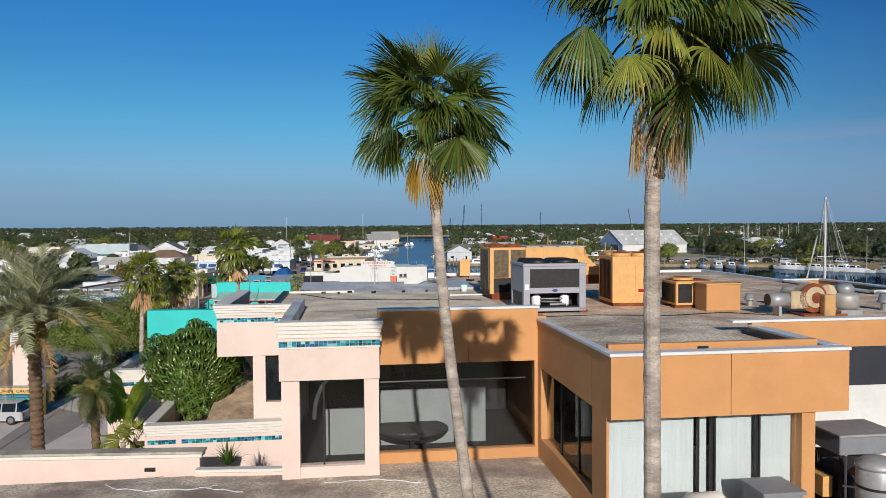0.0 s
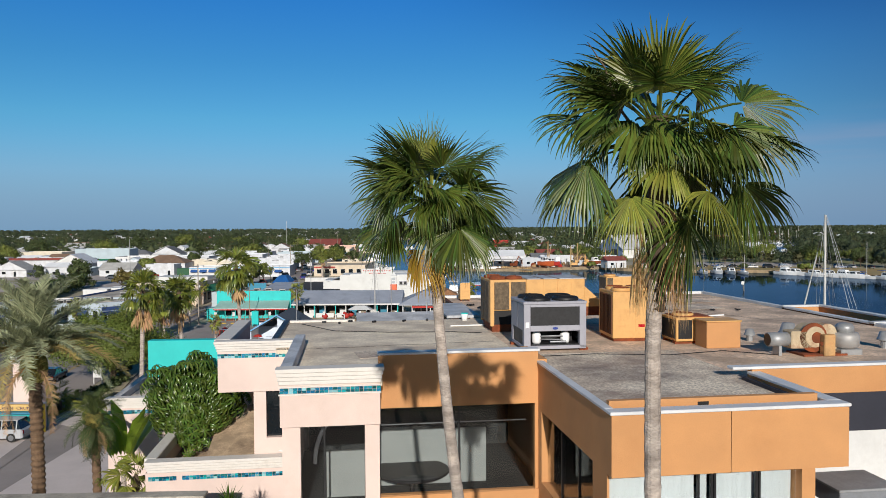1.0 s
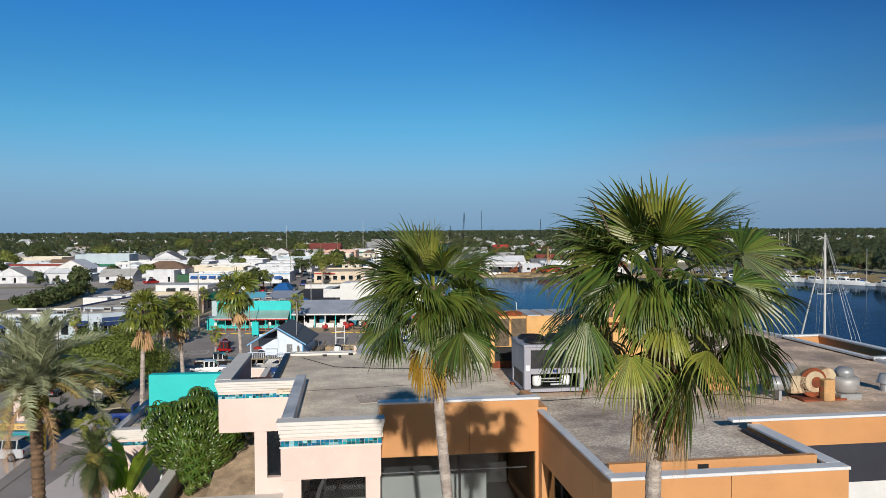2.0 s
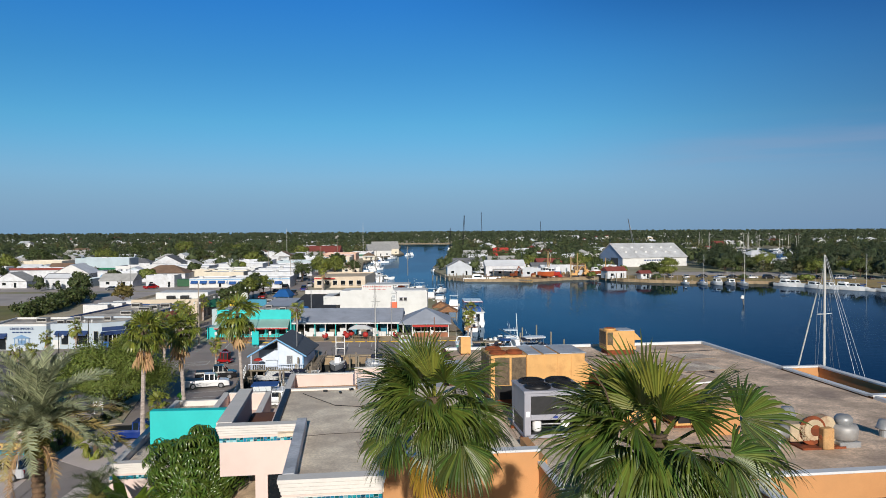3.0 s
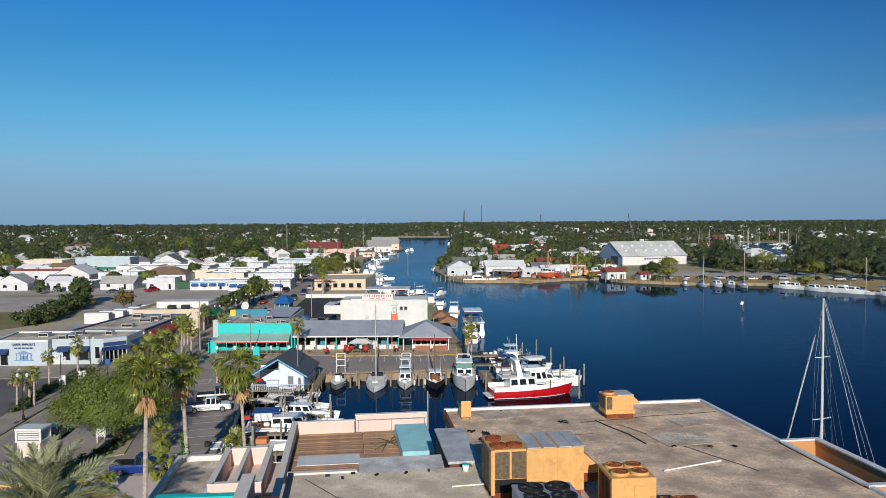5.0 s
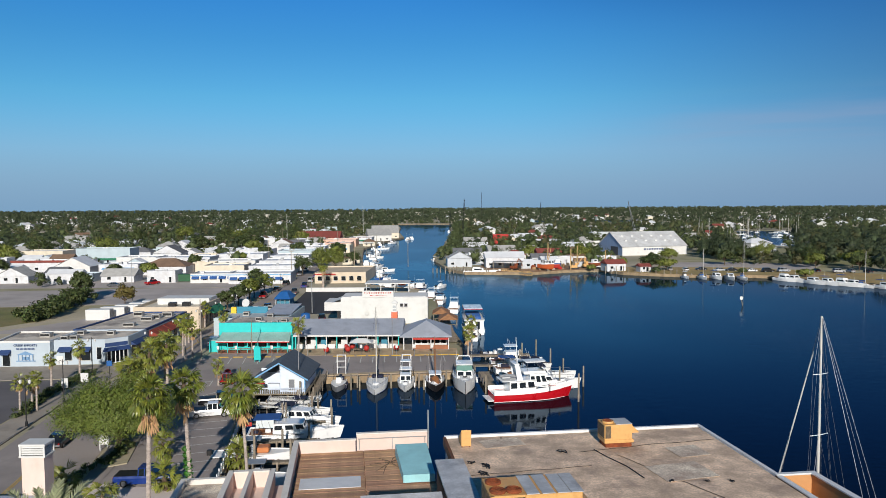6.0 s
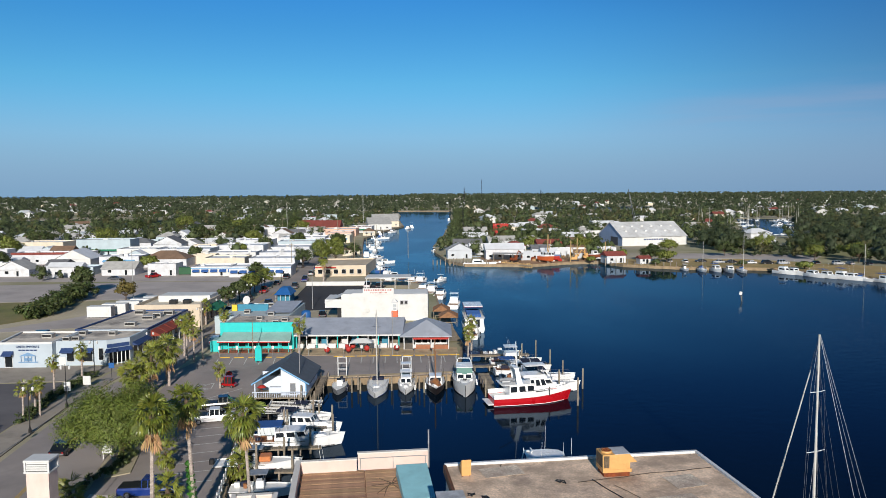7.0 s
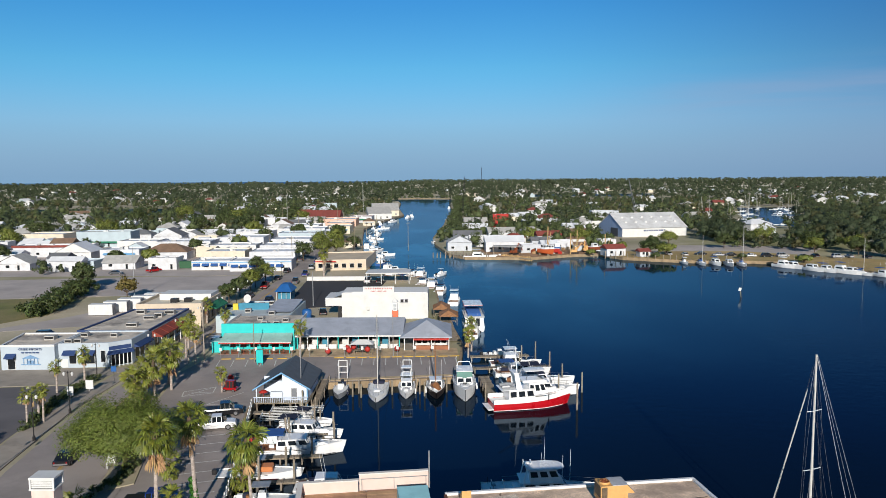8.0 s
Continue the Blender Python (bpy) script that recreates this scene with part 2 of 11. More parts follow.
def water_mat():
    m = bpy.data.materials.new("river_water")
    m.use_nodes = True
    nt = m.node_tree
    n, l = nt.nodes, nt.links.new
    bs = n["Principled BSDF"]
    tc = n.new("ShaderNodeTexCoord")
    big = n.new("ShaderNodeTexNoise")
    big.inputs["Scale"].default_value, big.inputs["Detail"].default_value = 0.012, 4
    mp0 = n.new("ShaderNodeMapping")
    mp0.inputs["Scale"].default_value = (1.0, 0.45, 1.0)
    l(tc.outputs["Object"], mp0.inputs[0])
    l(mp0.outputs[0], big.inputs["Vector"])
    heights = []
    for sc, st in ((0.55, (1, 1.6, 1)), (2.1, (1.3, 1, 1)), (7.0, (1, 1, 1))):
        mp = n.new("ShaderNodeMapping")
        mp.inputs["Scale"].default_value = st
        l(tc.outputs["Object"], mp.inputs[0])
        t = n.new("ShaderNodeTexNoise")
        t.inputs["Scale"].default_value, t.inputs["Detail"].default_value = sc, 3
        l(mp.outputs[0], t.inputs["Vector"])
        heights.append(t.outputs[0])
    r = n.new("ShaderNodeMapRange")
    r.inputs[1].default_value, r.inputs[2].default_value, r.inputs[3].default_value, r.inputs[4].default_value = 0.42, 0.60, 0.06, 0.9
    l(big.outputs[0], r.inputs[0])
    xyz, reach, ruffle = n.new("ShaderNodeSeparateXYZ"), n.new("ShaderNodeMapRange"), n.new("ShaderNodeMath")
    l(tc.outputs["Object"], xyz.inputs[0])
    l(xyz.outputs[0], reach.inputs[0])
    reach.inputs[1].default_value, reach.inputs[2].default_value, reach.inputs[3].default_value, reach.inputs[4].default_value = 0.0, 45.0, 0.3, 1.0
    ruffle.operation = "MULTIPLY"
    l(r.outputs[0], ruffle.inputs[0])
    l(reach.outputs[0], ruffle.inputs[1])
    prev = None
    for h, dist in zip(heights, (0.055, 0.02, 0.005)):
        b = n.new("ShaderNodeBump")
        b.inputs["Distance"].default_value = dist
        l(ruffle.outputs[0], b.inputs["Strength"])
        l(h, b.inputs["Height"])
        if prev:
            l(prev, b.inputs["Normal"])
        prev = b.outputs[0]
    r2 = n.new("ShaderNodeMapRange")
    r2.inputs[1].default_value, r2.inputs[2].default_value, r2.inputs[3].default_value, r2.inputs[4].default_value = 0.38, 0.64, 0.03, 0.12
    l(big.outputs[0], r2.inputs[0])
    n.remove(bs)
    gl, df, fr, mx = n.new("ShaderNodeBsdfGlossy"), n.new("ShaderNodeBsdfDiffuse"), n.new("ShaderNodeFresnel"), n.new("ShaderNodeMixShader")
    fr.inputs["IOR"].default_value = 1.333
    gl.inputs["Color"].default_value = (0.32, 0.42, 0.55, 1)
    # the channel's bright sky reflection, put into the diffuse colour in long streaks
    north, west, gleam_area, gleam = n.new("ShaderNodeMapRange"), n.new("ShaderNodeMapRange"), n.new("ShaderNodeMath"), n.new("ShaderNodeMath")
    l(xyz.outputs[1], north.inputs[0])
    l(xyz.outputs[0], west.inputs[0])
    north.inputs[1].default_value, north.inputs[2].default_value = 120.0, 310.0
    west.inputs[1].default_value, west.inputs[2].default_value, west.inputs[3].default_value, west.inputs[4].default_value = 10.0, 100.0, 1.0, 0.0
    gleam_area.operation = gleam.operation = "MULTIPLY"
    l(north.outputs[0], gleam_area.inputs[0])
    l(west.outputs[0], gleam_area.inputs[1])
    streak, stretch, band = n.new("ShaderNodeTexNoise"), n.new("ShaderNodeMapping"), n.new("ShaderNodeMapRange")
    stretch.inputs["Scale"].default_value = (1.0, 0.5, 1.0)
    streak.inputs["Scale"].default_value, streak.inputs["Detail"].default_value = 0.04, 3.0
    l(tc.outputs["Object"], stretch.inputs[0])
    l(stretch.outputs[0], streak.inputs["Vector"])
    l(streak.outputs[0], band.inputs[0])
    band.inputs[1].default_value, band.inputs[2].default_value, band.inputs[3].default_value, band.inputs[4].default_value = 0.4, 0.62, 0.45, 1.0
    l(gleam_area.outputs[0], gleam.inputs[0])
    l(band.outputs[0], gleam.inputs[1])
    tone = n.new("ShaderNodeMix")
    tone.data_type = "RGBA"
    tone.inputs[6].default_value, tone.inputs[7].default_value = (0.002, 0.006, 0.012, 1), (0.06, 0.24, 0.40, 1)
    l(gleam.outputs[0], tone.inputs[0])
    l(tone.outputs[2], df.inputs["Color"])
    l(r2.outputs[0], gl.inputs["Roughness"])
    for node in (gl, df, fr):
        l(prev, node.inputs["Normal"])
    l(fr.outputs[0], mx.inputs[0])
    l(df.outputs[0], mx.inputs[1])
    l(gl.outputs[0], mx.inputs[2])
    l(mx.outputs[0], n["Material Output"].inputs["Surface"])
    return m


WATER = water_mat()
ORANGE = mat("orange_stucco", srgb(212, 155, 102), 0.85, var=0.07, scale=0.5, bump=0.3, fine=60, stain=0.16, stain_col=srgb(170, 105, 55))
PEACH = mat("peach_stucco", srgb(236, 214, 204), 0.85, var=0.05, scale=0.5, bump=0.25, fine=60, stain=0.16, stain_col=srgb(190, 160, 135))
CREAM = mat("cream_trim", srgb(237, 232, 225), 0.75, var=0.08, scale=0.8, bump=0.1, stain=0.28, stain_col=srgb(150, 138, 120), stain_scale=0.8)
COPING = mat("white_coping_metal", srgb(232, 234, 236), 0.45, var=0.05, scale=1.0, bump=0.05, stain=0.25, stain_col=srgb(150, 150, 150))
GRAVEL = mat("gravel_roof", srgb(250, 224, 204), 0.95, var=0.42, scale=0.5, bump=1.0, fine=26, stain=0.7, stain_col=srgb(122, 106, 102), stain_scale=0.3, grit=0.34)
MEMBRANE = mat("weathered_roof_membrane", srgb(244, 215, 188), 0.92, var=0.32, scale=0.55, bump=0.9, fine=17, stain=0.55, stain_col=srgb(128, 112, 108), stain_scale=0.3, grit=0.45)
PALEROOF = mat("pale_roof_membrane", srgb(255, 236, 212), 0.92, var=0.25, scale=0.6, bump=0.7, fine=17, stain=0.2, stain_col=srgb(176, 154, 136), stain_scale=0.35, grit=0.5)
SILVER_ROOF = mat("silver_roof_coating", srgb(204, 206, 210), 0.55, var=0.2, scale=0.6, bump=0.15, stain=0.5, stain_col=srgb(104, 104, 108), stain_scale=0.5)
TILE = mat("glazed_mosaic_tile", srgb(28, 128, 148), 0.2, var=0.2, scale=3, bump=0.0, rnd=0.75)
CURTAIN = mat("white_curtain", srgb(226, 234, 236), 0.9, var=0.05, scale=1.5, bump=0.2, fine=10, stretch=(6, 6, 0.2))
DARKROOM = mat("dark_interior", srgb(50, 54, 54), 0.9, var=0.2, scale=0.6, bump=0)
PALEROOM = mat("pale_interior_wall", srgb(160, 166, 164), 0.9, var=0.06, scale=0.6, bump=0)
GLASS = glass_mat("window_glass", clear=0.88)
DGLASS = mat("dark_window_glass", (0.012, 0.016, 0.02), 0.06, var=0.3, scale=0.8, bump=0)
BLACKMET = mat("black_metal", (0.02, 0.02, 0.022), 0.5, 0.3, var=0.2, scale=2, bump=0.05)
ALU = mat("aluminium", srgb(170, 172, 176), 0.35, 0.9, var=0.08, scale=2, bump=0.05)
GALV = mat("galvanised_steel", srgb(176, 178, 180), 0.5, 0.35, var=0.15, scale=1.2, bump=0.08, stain=0.3, stain_col=srgb(100, 100, 102))
GREYPAINT = mat("grey_painted_metal", srgb(170, 170, 180), 0.5, 0.0, var=0.06, scale=1.2, bump=0.03, stain=0.2, stain_col=srgb(110, 108, 110))
RUST = mat("rusty_steel", srgb(150, 78, 44), 0.9, 0.1, var=0.35, scale=2.2, bump=0.3, stain=0.6, stain_col=srgb(80, 48, 34), stain_scale=1.5)
ORMETAL = mat("orange_painted_metal", srgb(230, 178, 110), 0.55, var=0.07, scale=1.0, bump=0.05, stain=0.3, stain_col=srgb(150, 84, 44), stain_scale=1.1)
COIL = mat("condenser_coil", srgb(120, 104, 84), 0.8, 0.2, var=0.4, scale=6, bump=0.4, fine=8)
DKBROWN = mat("dark_brown_panel", srgb(110, 70, 46), 0.8, var=0.2, scale=1.2, bump=0.1)
NAVY = mat("dark_navy_panel", srgb(44, 46, 58), 0.6, var=0.15, scale=0.6, bump=0.05)
WHITEP = mat("white_paint", srgb(226, 227, 226), 0.65, var=0.04, scale=0.4, bump=0.06, stain=0.18, stain_col=srgb(170, 165, 158))
TEAL = mat("teal_paint", srgb(40, 208, 206), 0.55, var=0.05, scale=0.5, bump=0.05, stain=0.15, stain_col=srgb(60, 160, 155))
ASPHALT = mat("asphalt", srgb(166, 156, 151), 0.93, var=0.12, scale=0.10, bump=0.3, fine=120, stain=0.4, stain_col=srgb(112, 108, 108), stain_scale=0.07)
ASPHALT2 = mat("worn_grey_asphalt", srgb(192, 182, 176), 0.95, var=0.10, scale=0.08, bump=0.3, fine=120, stain=0.4, stain_col=srgb(148, 140, 136), stain_scale=0.05)
DRIVE = mat("sun_bleached_asphalt", srgb(226, 213, 207), 0.95, var=0.08, scale=0.1, bump=0.3, fine=120, stain=0.3, stain_col=srgb(176, 166, 161), stain_scale=0.08)
CONC = mat("concrete", srgb(170, 160, 148), 0.9, var=0.1, scale=0.25, bump=0.2, fine=40, stain=0.3, stain_col=srgb(120, 112, 102))
GRASS = mat("dry_grass", srgb(120, 122, 62), 0.95, var=0.25, scale=0.12, bump=0.5, fine=60, second=srgb(148, 134, 88))
EARTH = mat("mixed_town_ground", srgb(194, 182, 156), 0.95, var=0.22, scale=0.02, bump=0.3, fine=80, second=srgb(140, 142, 92))
WOODDECK = mat("weathered_brown_deck", srgb(206, 164, 130), 0.9, var=0.3, scale=0.8, bump=0.3, stain=0.6, stain_col=srgb(130, 98, 78), stretch=(1, 4, 1), rnd=0.2)
WOOD = mat("grey_weathered_wood", srgb(150, 138, 120), 0.9, var=0.25, scale=1.5, bump=0.3, rnd=0.2)
PILE = mat("timber_piling", srgb(150, 140, 124), 0.95, var=0.3, scale=1.5, bump=0.5, rnd=0.25)
TRUNK = mat("palm_trunk", srgb(194, 181, 171), 0.95, var=0.3, scale=2.5, bump=1.0, fine=9, stain=0.6, stain_col=srgb(100, 86, 76), stain_scale=2.0, stretch=(1, 1, 2.2))
BARK = mat("bark", srgb(98, 82, 66), 0.95, var=0.3, scale=3, bump=0.8)
DEADLEAF = leaf_mat("dead_palm_leaf", srgb(202, 164, 118), 0.85, 0.3, 0.15)
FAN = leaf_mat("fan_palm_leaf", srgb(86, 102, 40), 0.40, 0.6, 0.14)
# paler copies of the fan leaf, with sunlight put into the colour
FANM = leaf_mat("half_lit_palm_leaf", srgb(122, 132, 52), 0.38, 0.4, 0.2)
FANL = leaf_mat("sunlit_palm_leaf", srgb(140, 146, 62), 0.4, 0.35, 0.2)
FANY = leaf_mat("yellowed_palm_leaf", srgb(190, 150, 48), 0.5, 0.2, 0.3)
DATE = leaf_mat("date_palm_leaf", srgb(170, 176, 138), 0.42, 0.35, 0.2)
BUSH = leaf_mat("umbrella_tree_leaf", srgb(90, 114, 46), 0.30, 0.4, 0.18)
OAK = leaf_mat("tree_leaf", srgb(136, 146, 68), 0.6, 0.45, 0.25)
OAKD = leaf_mat("dark_tree_leaf", srgb(84, 98, 52), 0.65, 0.5, 0.2)
# far leaves greyed and lightened: distance haze is put into these two colours
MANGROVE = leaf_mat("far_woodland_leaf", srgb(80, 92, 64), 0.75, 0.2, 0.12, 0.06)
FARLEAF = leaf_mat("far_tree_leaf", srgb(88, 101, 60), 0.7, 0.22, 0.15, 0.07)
HULLW = mat("white_gelcoat", (0.84, 0.85, 0.85), 0.25, var=0.03, scale=0.5, bump=0.0, stain=0.12, stain_col=srgb(180, 175, 165))
HULLR = mat("red_hull_paint", srgb(190, 22, 34), 0.3, var=0.06, scale=0.6, bump=0)
HULLD = mat("dark_hull_paint", srgb(48, 42, 42), 0.4, var=0.15, scale=0.6, bump=0)
HULLB = mat("blue_canvas", srgb(44, 92, 160), 0.8, var=0.1, scale=1, bump=0.1)

# ---- ground, water, road ----
from mathutils.geometry import tessellate_polygon

SHORE = [(20.5, -300), (20.5, 10), (17.2, 48.6), (0.4, 47.0), (-1.0, 59.5), (-13.0, 58.8), (-20.0, 58.6), (-22.5, 72), (-26.5, 92), (-28.5, 104),
         (-28.5, 117.2), (-20.0, 117.6), (2.2, 120.6), (3.6, 145), (1.0, 170), (-1.5, 196), (-3.5, 238), (-25.5, 256), (-35, 318), (-43, 388), (-51, 470),
         (-45, 556), (-34, 632), (-46, 760), (-52, 900), (-60, 985), (-111, 1078), (-40, 1092), (10, 1075), (14, 980), (8, 872), (9, 700), (2, 560), (0.5, 505), (-5.5, 400),
         (-4, 360), (2.4, 316.3), (9, 303), (35.8, 299.4), (52, 309), (66.3, 312.5), (73, 298), (86, 290.6), (100, 284), (119, 283), (130, 279),
         (138.5, 261.5), (149, 246), (190, 214), (330, 120), (420, -300)]
OUTER = [(4700, -300), (4700, 4600), (-4700, 4600), (-4700, -300)]
ring = SHORE + OUTER
tris = tessellate_polygon([[Vector((x, y, 0)) for x, y in ring]])
gm = MB()
gm.add([(x, y, 0.0) for x, y in ring], [t if (Vector((*ring[t[1]], 0)) - Vector((*ring[t[0]], 0))).cross(Vector((*ring[t[2]], 0)) - Vector((*ring[t[0]], 0))).z > 0 else t[::-1] for t in tris])
solo("ground", gm, EARTH, "sandy and grassy town ground reaching the horizon", "ground", kind="structure")
sw = MB()
for (xa, ya), (xb, yb) in zip(SHORE, SHORE[1:]):
    d = Vector((xb - xa, yb - ya, 0)).normalized()
    n = Vector((d.y, -d.x, 0)) * 0.25
    a, b = Vector((xa, ya, 0)), Vector((xb, yb, 0))
    for s in (1,):
        sw.add([a - n + Vector((0, 0, -3)), b - n + Vector((0, 0, -3)), b + n + Vector((0, 0, -3)), a + n + Vector((0, 0, -3)),
                a - n + Vector((0, 0, 0.12)), b - n + Vector((0, 0, 0.12)), b + n + Vector((0, 0, 0.12)), a + n + Vector((0, 0, 0.12))],
               [(0, 1, 5, 4), (1, 2, 6, 5), (2, 3, 7, 6), (3, 0, 4, 7), (4, 5, 6, 7)])
solo("seawall", sw, mat("stained_seawall_concrete", srgb(168, 146, 116), 0.9, var=0.2, scale=0.4, bump=0.3, stain=0.5, stain_col=srgb(96, 82, 66), stain_scale=0.5), "grey concrete seawall along the river bank", "seawall", kind="structure")
wm = MB().poly((-4700, -300, -1.0), (4700, -300, -1.0), (4700, 4700, -1.0), (-4700, 4700, -1.0))
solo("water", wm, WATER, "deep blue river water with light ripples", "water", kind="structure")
solo("sea", MB().poly((-4690, 3300, 0.1), (-500, 3300, 0.1), (-200, 4590, 0.1), (-4690, 4590, 0.1)), WATER, "strip of open sea on the horizon", "water", kind="structure")


def sheet(name, poly, z, material, label, category, t=0.06):
    mb = MB().prism(poly, z - t, z)
    return solo(name, mb, material, label, category, kind="structure")


# street from the lower left to the far town, with its car park and pavements
sheet("road", [(-38, 30), (-30, 30), (-37.5, 74), (-43.5, 104), (-46.5, 125), (-47.5, 165), (-48, 240), (-52, 300), (-61, 420), (-68, 420), (-58.5, 300), (-54, 236), (-53.6, 165), (-53, 125), (-53.4, 104), (-50.8, 81.6), (-46, 60), (-42, 30)],
      0.03, ASPHALT, "worn grey asphalt street running through town", "road")
sheet("car_park", [(-29.5, 30), (-20.5, 40), (-20.3, 58), (-22.9, 72), (-26.9, 92), (-28.9, 104), (-28.9, 117.6), (-20, 118.2), (1.7, 121.2), (2.6, 138.5), (-30, 139.2), (-43.2, 139.2), (-45.9, 125), (-42.9, 104), (-37.0, 74), (-29.4, 30)],
      0.045, ASPHALT, "asphalt car park beside the marina with painted bays", "car park")
sheet("pavement", [(-46.8, 60), (-51.6, 81.6), (-54.2, 104), (-53.8, 125), (-56.5, 125), (-57.5, 104), (-56.5, 92), (-53.5, 72), (-49, 60)], 0.14, CONC, "pale concrete pavement with a kerb", "pavement", 0.14)
sheet("side_lot", [(-120, 60), (-49.5, 60), (-54, 72), (-57, 92), (-58.5, 110), (-62, 117), (-120, 112)], 0.02, mat("dark_asphalt", srgb(112, 108, 110), 0.94, var=0.15, scale=0.12, bump=0.3, fine=100, stain=0.3, stain_col=srgb(84, 82, 84), stain_scale=0.1), "dark asphalt lot beside the street", "car park")
sheet("forecourt", [(-120, 112.5), (-62, 117.5), (-58, 121), (-57, 125), (-54, 126), (-54, 128.4), (-120, 126.8)], 0.05, CONC, "pale concrete forecourt before the blue shop", "pavement")
sheet("overflow_lot", [(-190, 196), (-96, 208), (-62, 211), (-56, 225), (-57.5, 249), (-100, 249), (-190, 236)], 0.03, ASPHALT2, "large empty grey parking lot", "car park")
sheet("gravel_lot", [(-104, 158), (-92, 176), (-78, 205), (-70, 205), (-60, 188), (-80, 166)], 0.02, ASPHALT2, "pale gravel lot beside white containers", "car park")
sheet("town_paving", [(-250, 251), (-59, 251), (-63, 330), (-69, 440), (-120, 470), (-250, 440)], 0.015, ASPHALT2, "worn grey paving between town buildings", "paving")
sheet("lawn", [(-180, 150), (-108, 160), (-98, 180), (-110, 205), (-190, 194)], 0.025, GRASS, "patchy yellow-green lawn", "lawn")
sheet("park_lawn", [(66, 314), (74, 299), (86, 292), (100, 285.5), (119, 284.5), (130, 280.5), (139, 263), (150, 248), (196, 222), (200, 262), (150, 300), (130, 318), (80, 322)], 0.03, mat("dry_lawn", srgb(188, 160, 104), 0.95, var=0.2, scale=0.08, bump=0.4, fine=60, second=srgb(164, 146, 92)), "dry waterside grass strip", "lawn")
sheet("park_lot", [(96, 324), (130, 320.5), (152, 303), (170, 330), (140, 346), (100, 348)], 0.03, ASPHALT2, "grey car park behind the waterside lawn", "car park")
sheet("boatyard", [(10, 304.5), (36, 301), (52, 310.5), (66, 314), (78, 330), (60, 372), (20, 350)], 0.03, mat("boatyard_dirt", srgb(170, 134, 100), 0.95, var=0.25, scale=0.1, bump=0.3), "sandy boatyard ground", "yard")
LAGOON = [(-330, 690), (-262, 700), (-255, 740), (-300, 790), (-345, 780)]
sheet("lagoon", LAGOON, 0.06, WATER, "small blue lagoon among trees", "water", 0.02)
sheet("marina_lagoon", [(196, 490), (230, 464), (262, 540), (352, 730), (290, 730), (228, 560)], 0.06, WATER, "blue marina inlet among trees", "water", 0.02)
sheet("west_lagoon", [(-480, 720), (-370, 730), (-380, 790), (-490, 790)], 0.06, WATER, "narrow blue lagoon among trees", "water", 0.02)
sheet("bay", [(110, 1150), (330, 1150), (360, 1290), (120, 1270)], 0.06, WATER, "distant blue bay", "water", 0.02)

sheet("quay_paving", [(-28.7, 117.9), (-20, 118.5), (2.0, 121.6), (2.1, 122.6), (-20, 119.9), (-28.7, 119.3)], 0.12, mat("tan_quay_concrete", srgb(206, 184, 150), 0.9, var=0.15, scale=0.4, bump=0.3, stain=0.4, stain_col=srgb(140, 112, 80)), "tan concrete quay edge", "quay", 0.10)
sheet("patio", [(-30, 135.2), (2.6, 135.4), (2.5, 141.6), (-30, 141.2)], 0.075, mat("tan_patio", srgb(200, 176, 142), 0.92, var=0.18, scale=0.5, bump=0.3, stain=0.4, stain_col=srgb(140, 118, 96)), "sandy tan patio before the market arcade", "patio", 0.05)
sheet("driveway", [(-46, 10), (-12.5, 10), (-12.5, 50), (-20.6, 58), (-29.6, 62), (-46, 62)], 0.038, DRIVE, "sun-bleached grey asphalt driveway beside the building", "driveway")
sheet("apron", [(-29.4, 44), (-20.7, 44), (-20.5, 58), (-22.6, 70), (-36.2, 72.5), (-35.4, 66), (-29.6, 62.1)], 0.055, DRIVE, "sun-bleached grey asphalt apron of the car park", "apron")

PAINTW = mat("white_road_paint", srgb(226, 226, 220), 0.8, var=0.15, scale=1.0, bump=0.1, stain=0.3, stain_col=srgb(140, 138, 136), stain_scale=1.0)
PAINTY = mat("yellow_road_paint", srgb(222, 180, 66), 0.8, var=0.15, scale=1.0, bump=0.1, stain=0.2, stain_col=srgb(140, 130, 110), stain_scale=1.0)


def stripe(a, b, w, material, name="bay_line"):
    a, b = Vector((*a, 0.0)), Vector((*b, 0.0))
    d = (b - a).normalized()
    n = Vector((-d.y, d.x, 0)) * w / 2
    z = Vector((0, 0, 0.049))
    mb = MB().poly(a - n + z, b - n + z, b + n + z, a + n + z)
    return mb


bays = thing("bay_lines", "white painted parking bay lines on asphalt", "road marking", kind="structure")
for i in range(11):
    x = -19.5 + 2.15 * i
    part("bay_line", stripe((x, 133.6 + 0.08 * i), (x + 0.35, 128.6 + 0.08 * i), 0.14, PAINTW), PAINTW, bays)
for i in range(7):
    x = -41.5 + 2.6 * i
    part("bay_line", stripe((x, 133.2), (x + 0.7, 128.4), 0.14, PAINTW), PAINTW, bays)
for i in range(9):
    y = 76 + 3.0 * i
    x = -24.9 - (y - 76) * 0.185
    part("bay_line", stripe((x, y), (x - 5.2, y - 1.6), 0.14, PAINTW), PAINTW, bays)
for a, b in (((-41.2, 113.2), (-36.9, 115.8)), ((-36.9, 115.8), (-36.4, 112.4)), ((-36.4, 112.4), (-40.6, 110.6)), ((-40.6, 110.6), (-41.2, 113.2)), ((-41.2, 113.2), (-36.4, 112.4)), ((-36.9, 115.8), (-40.6, 110.6)), ((-35.5, 106.5), (-31.6, 112.6)), ((-35.5, 106.5), (-30.2, 106.2))):
    part("bay_line", stripe(a, b, 0.14, PAINTW), PAINTW, bays)
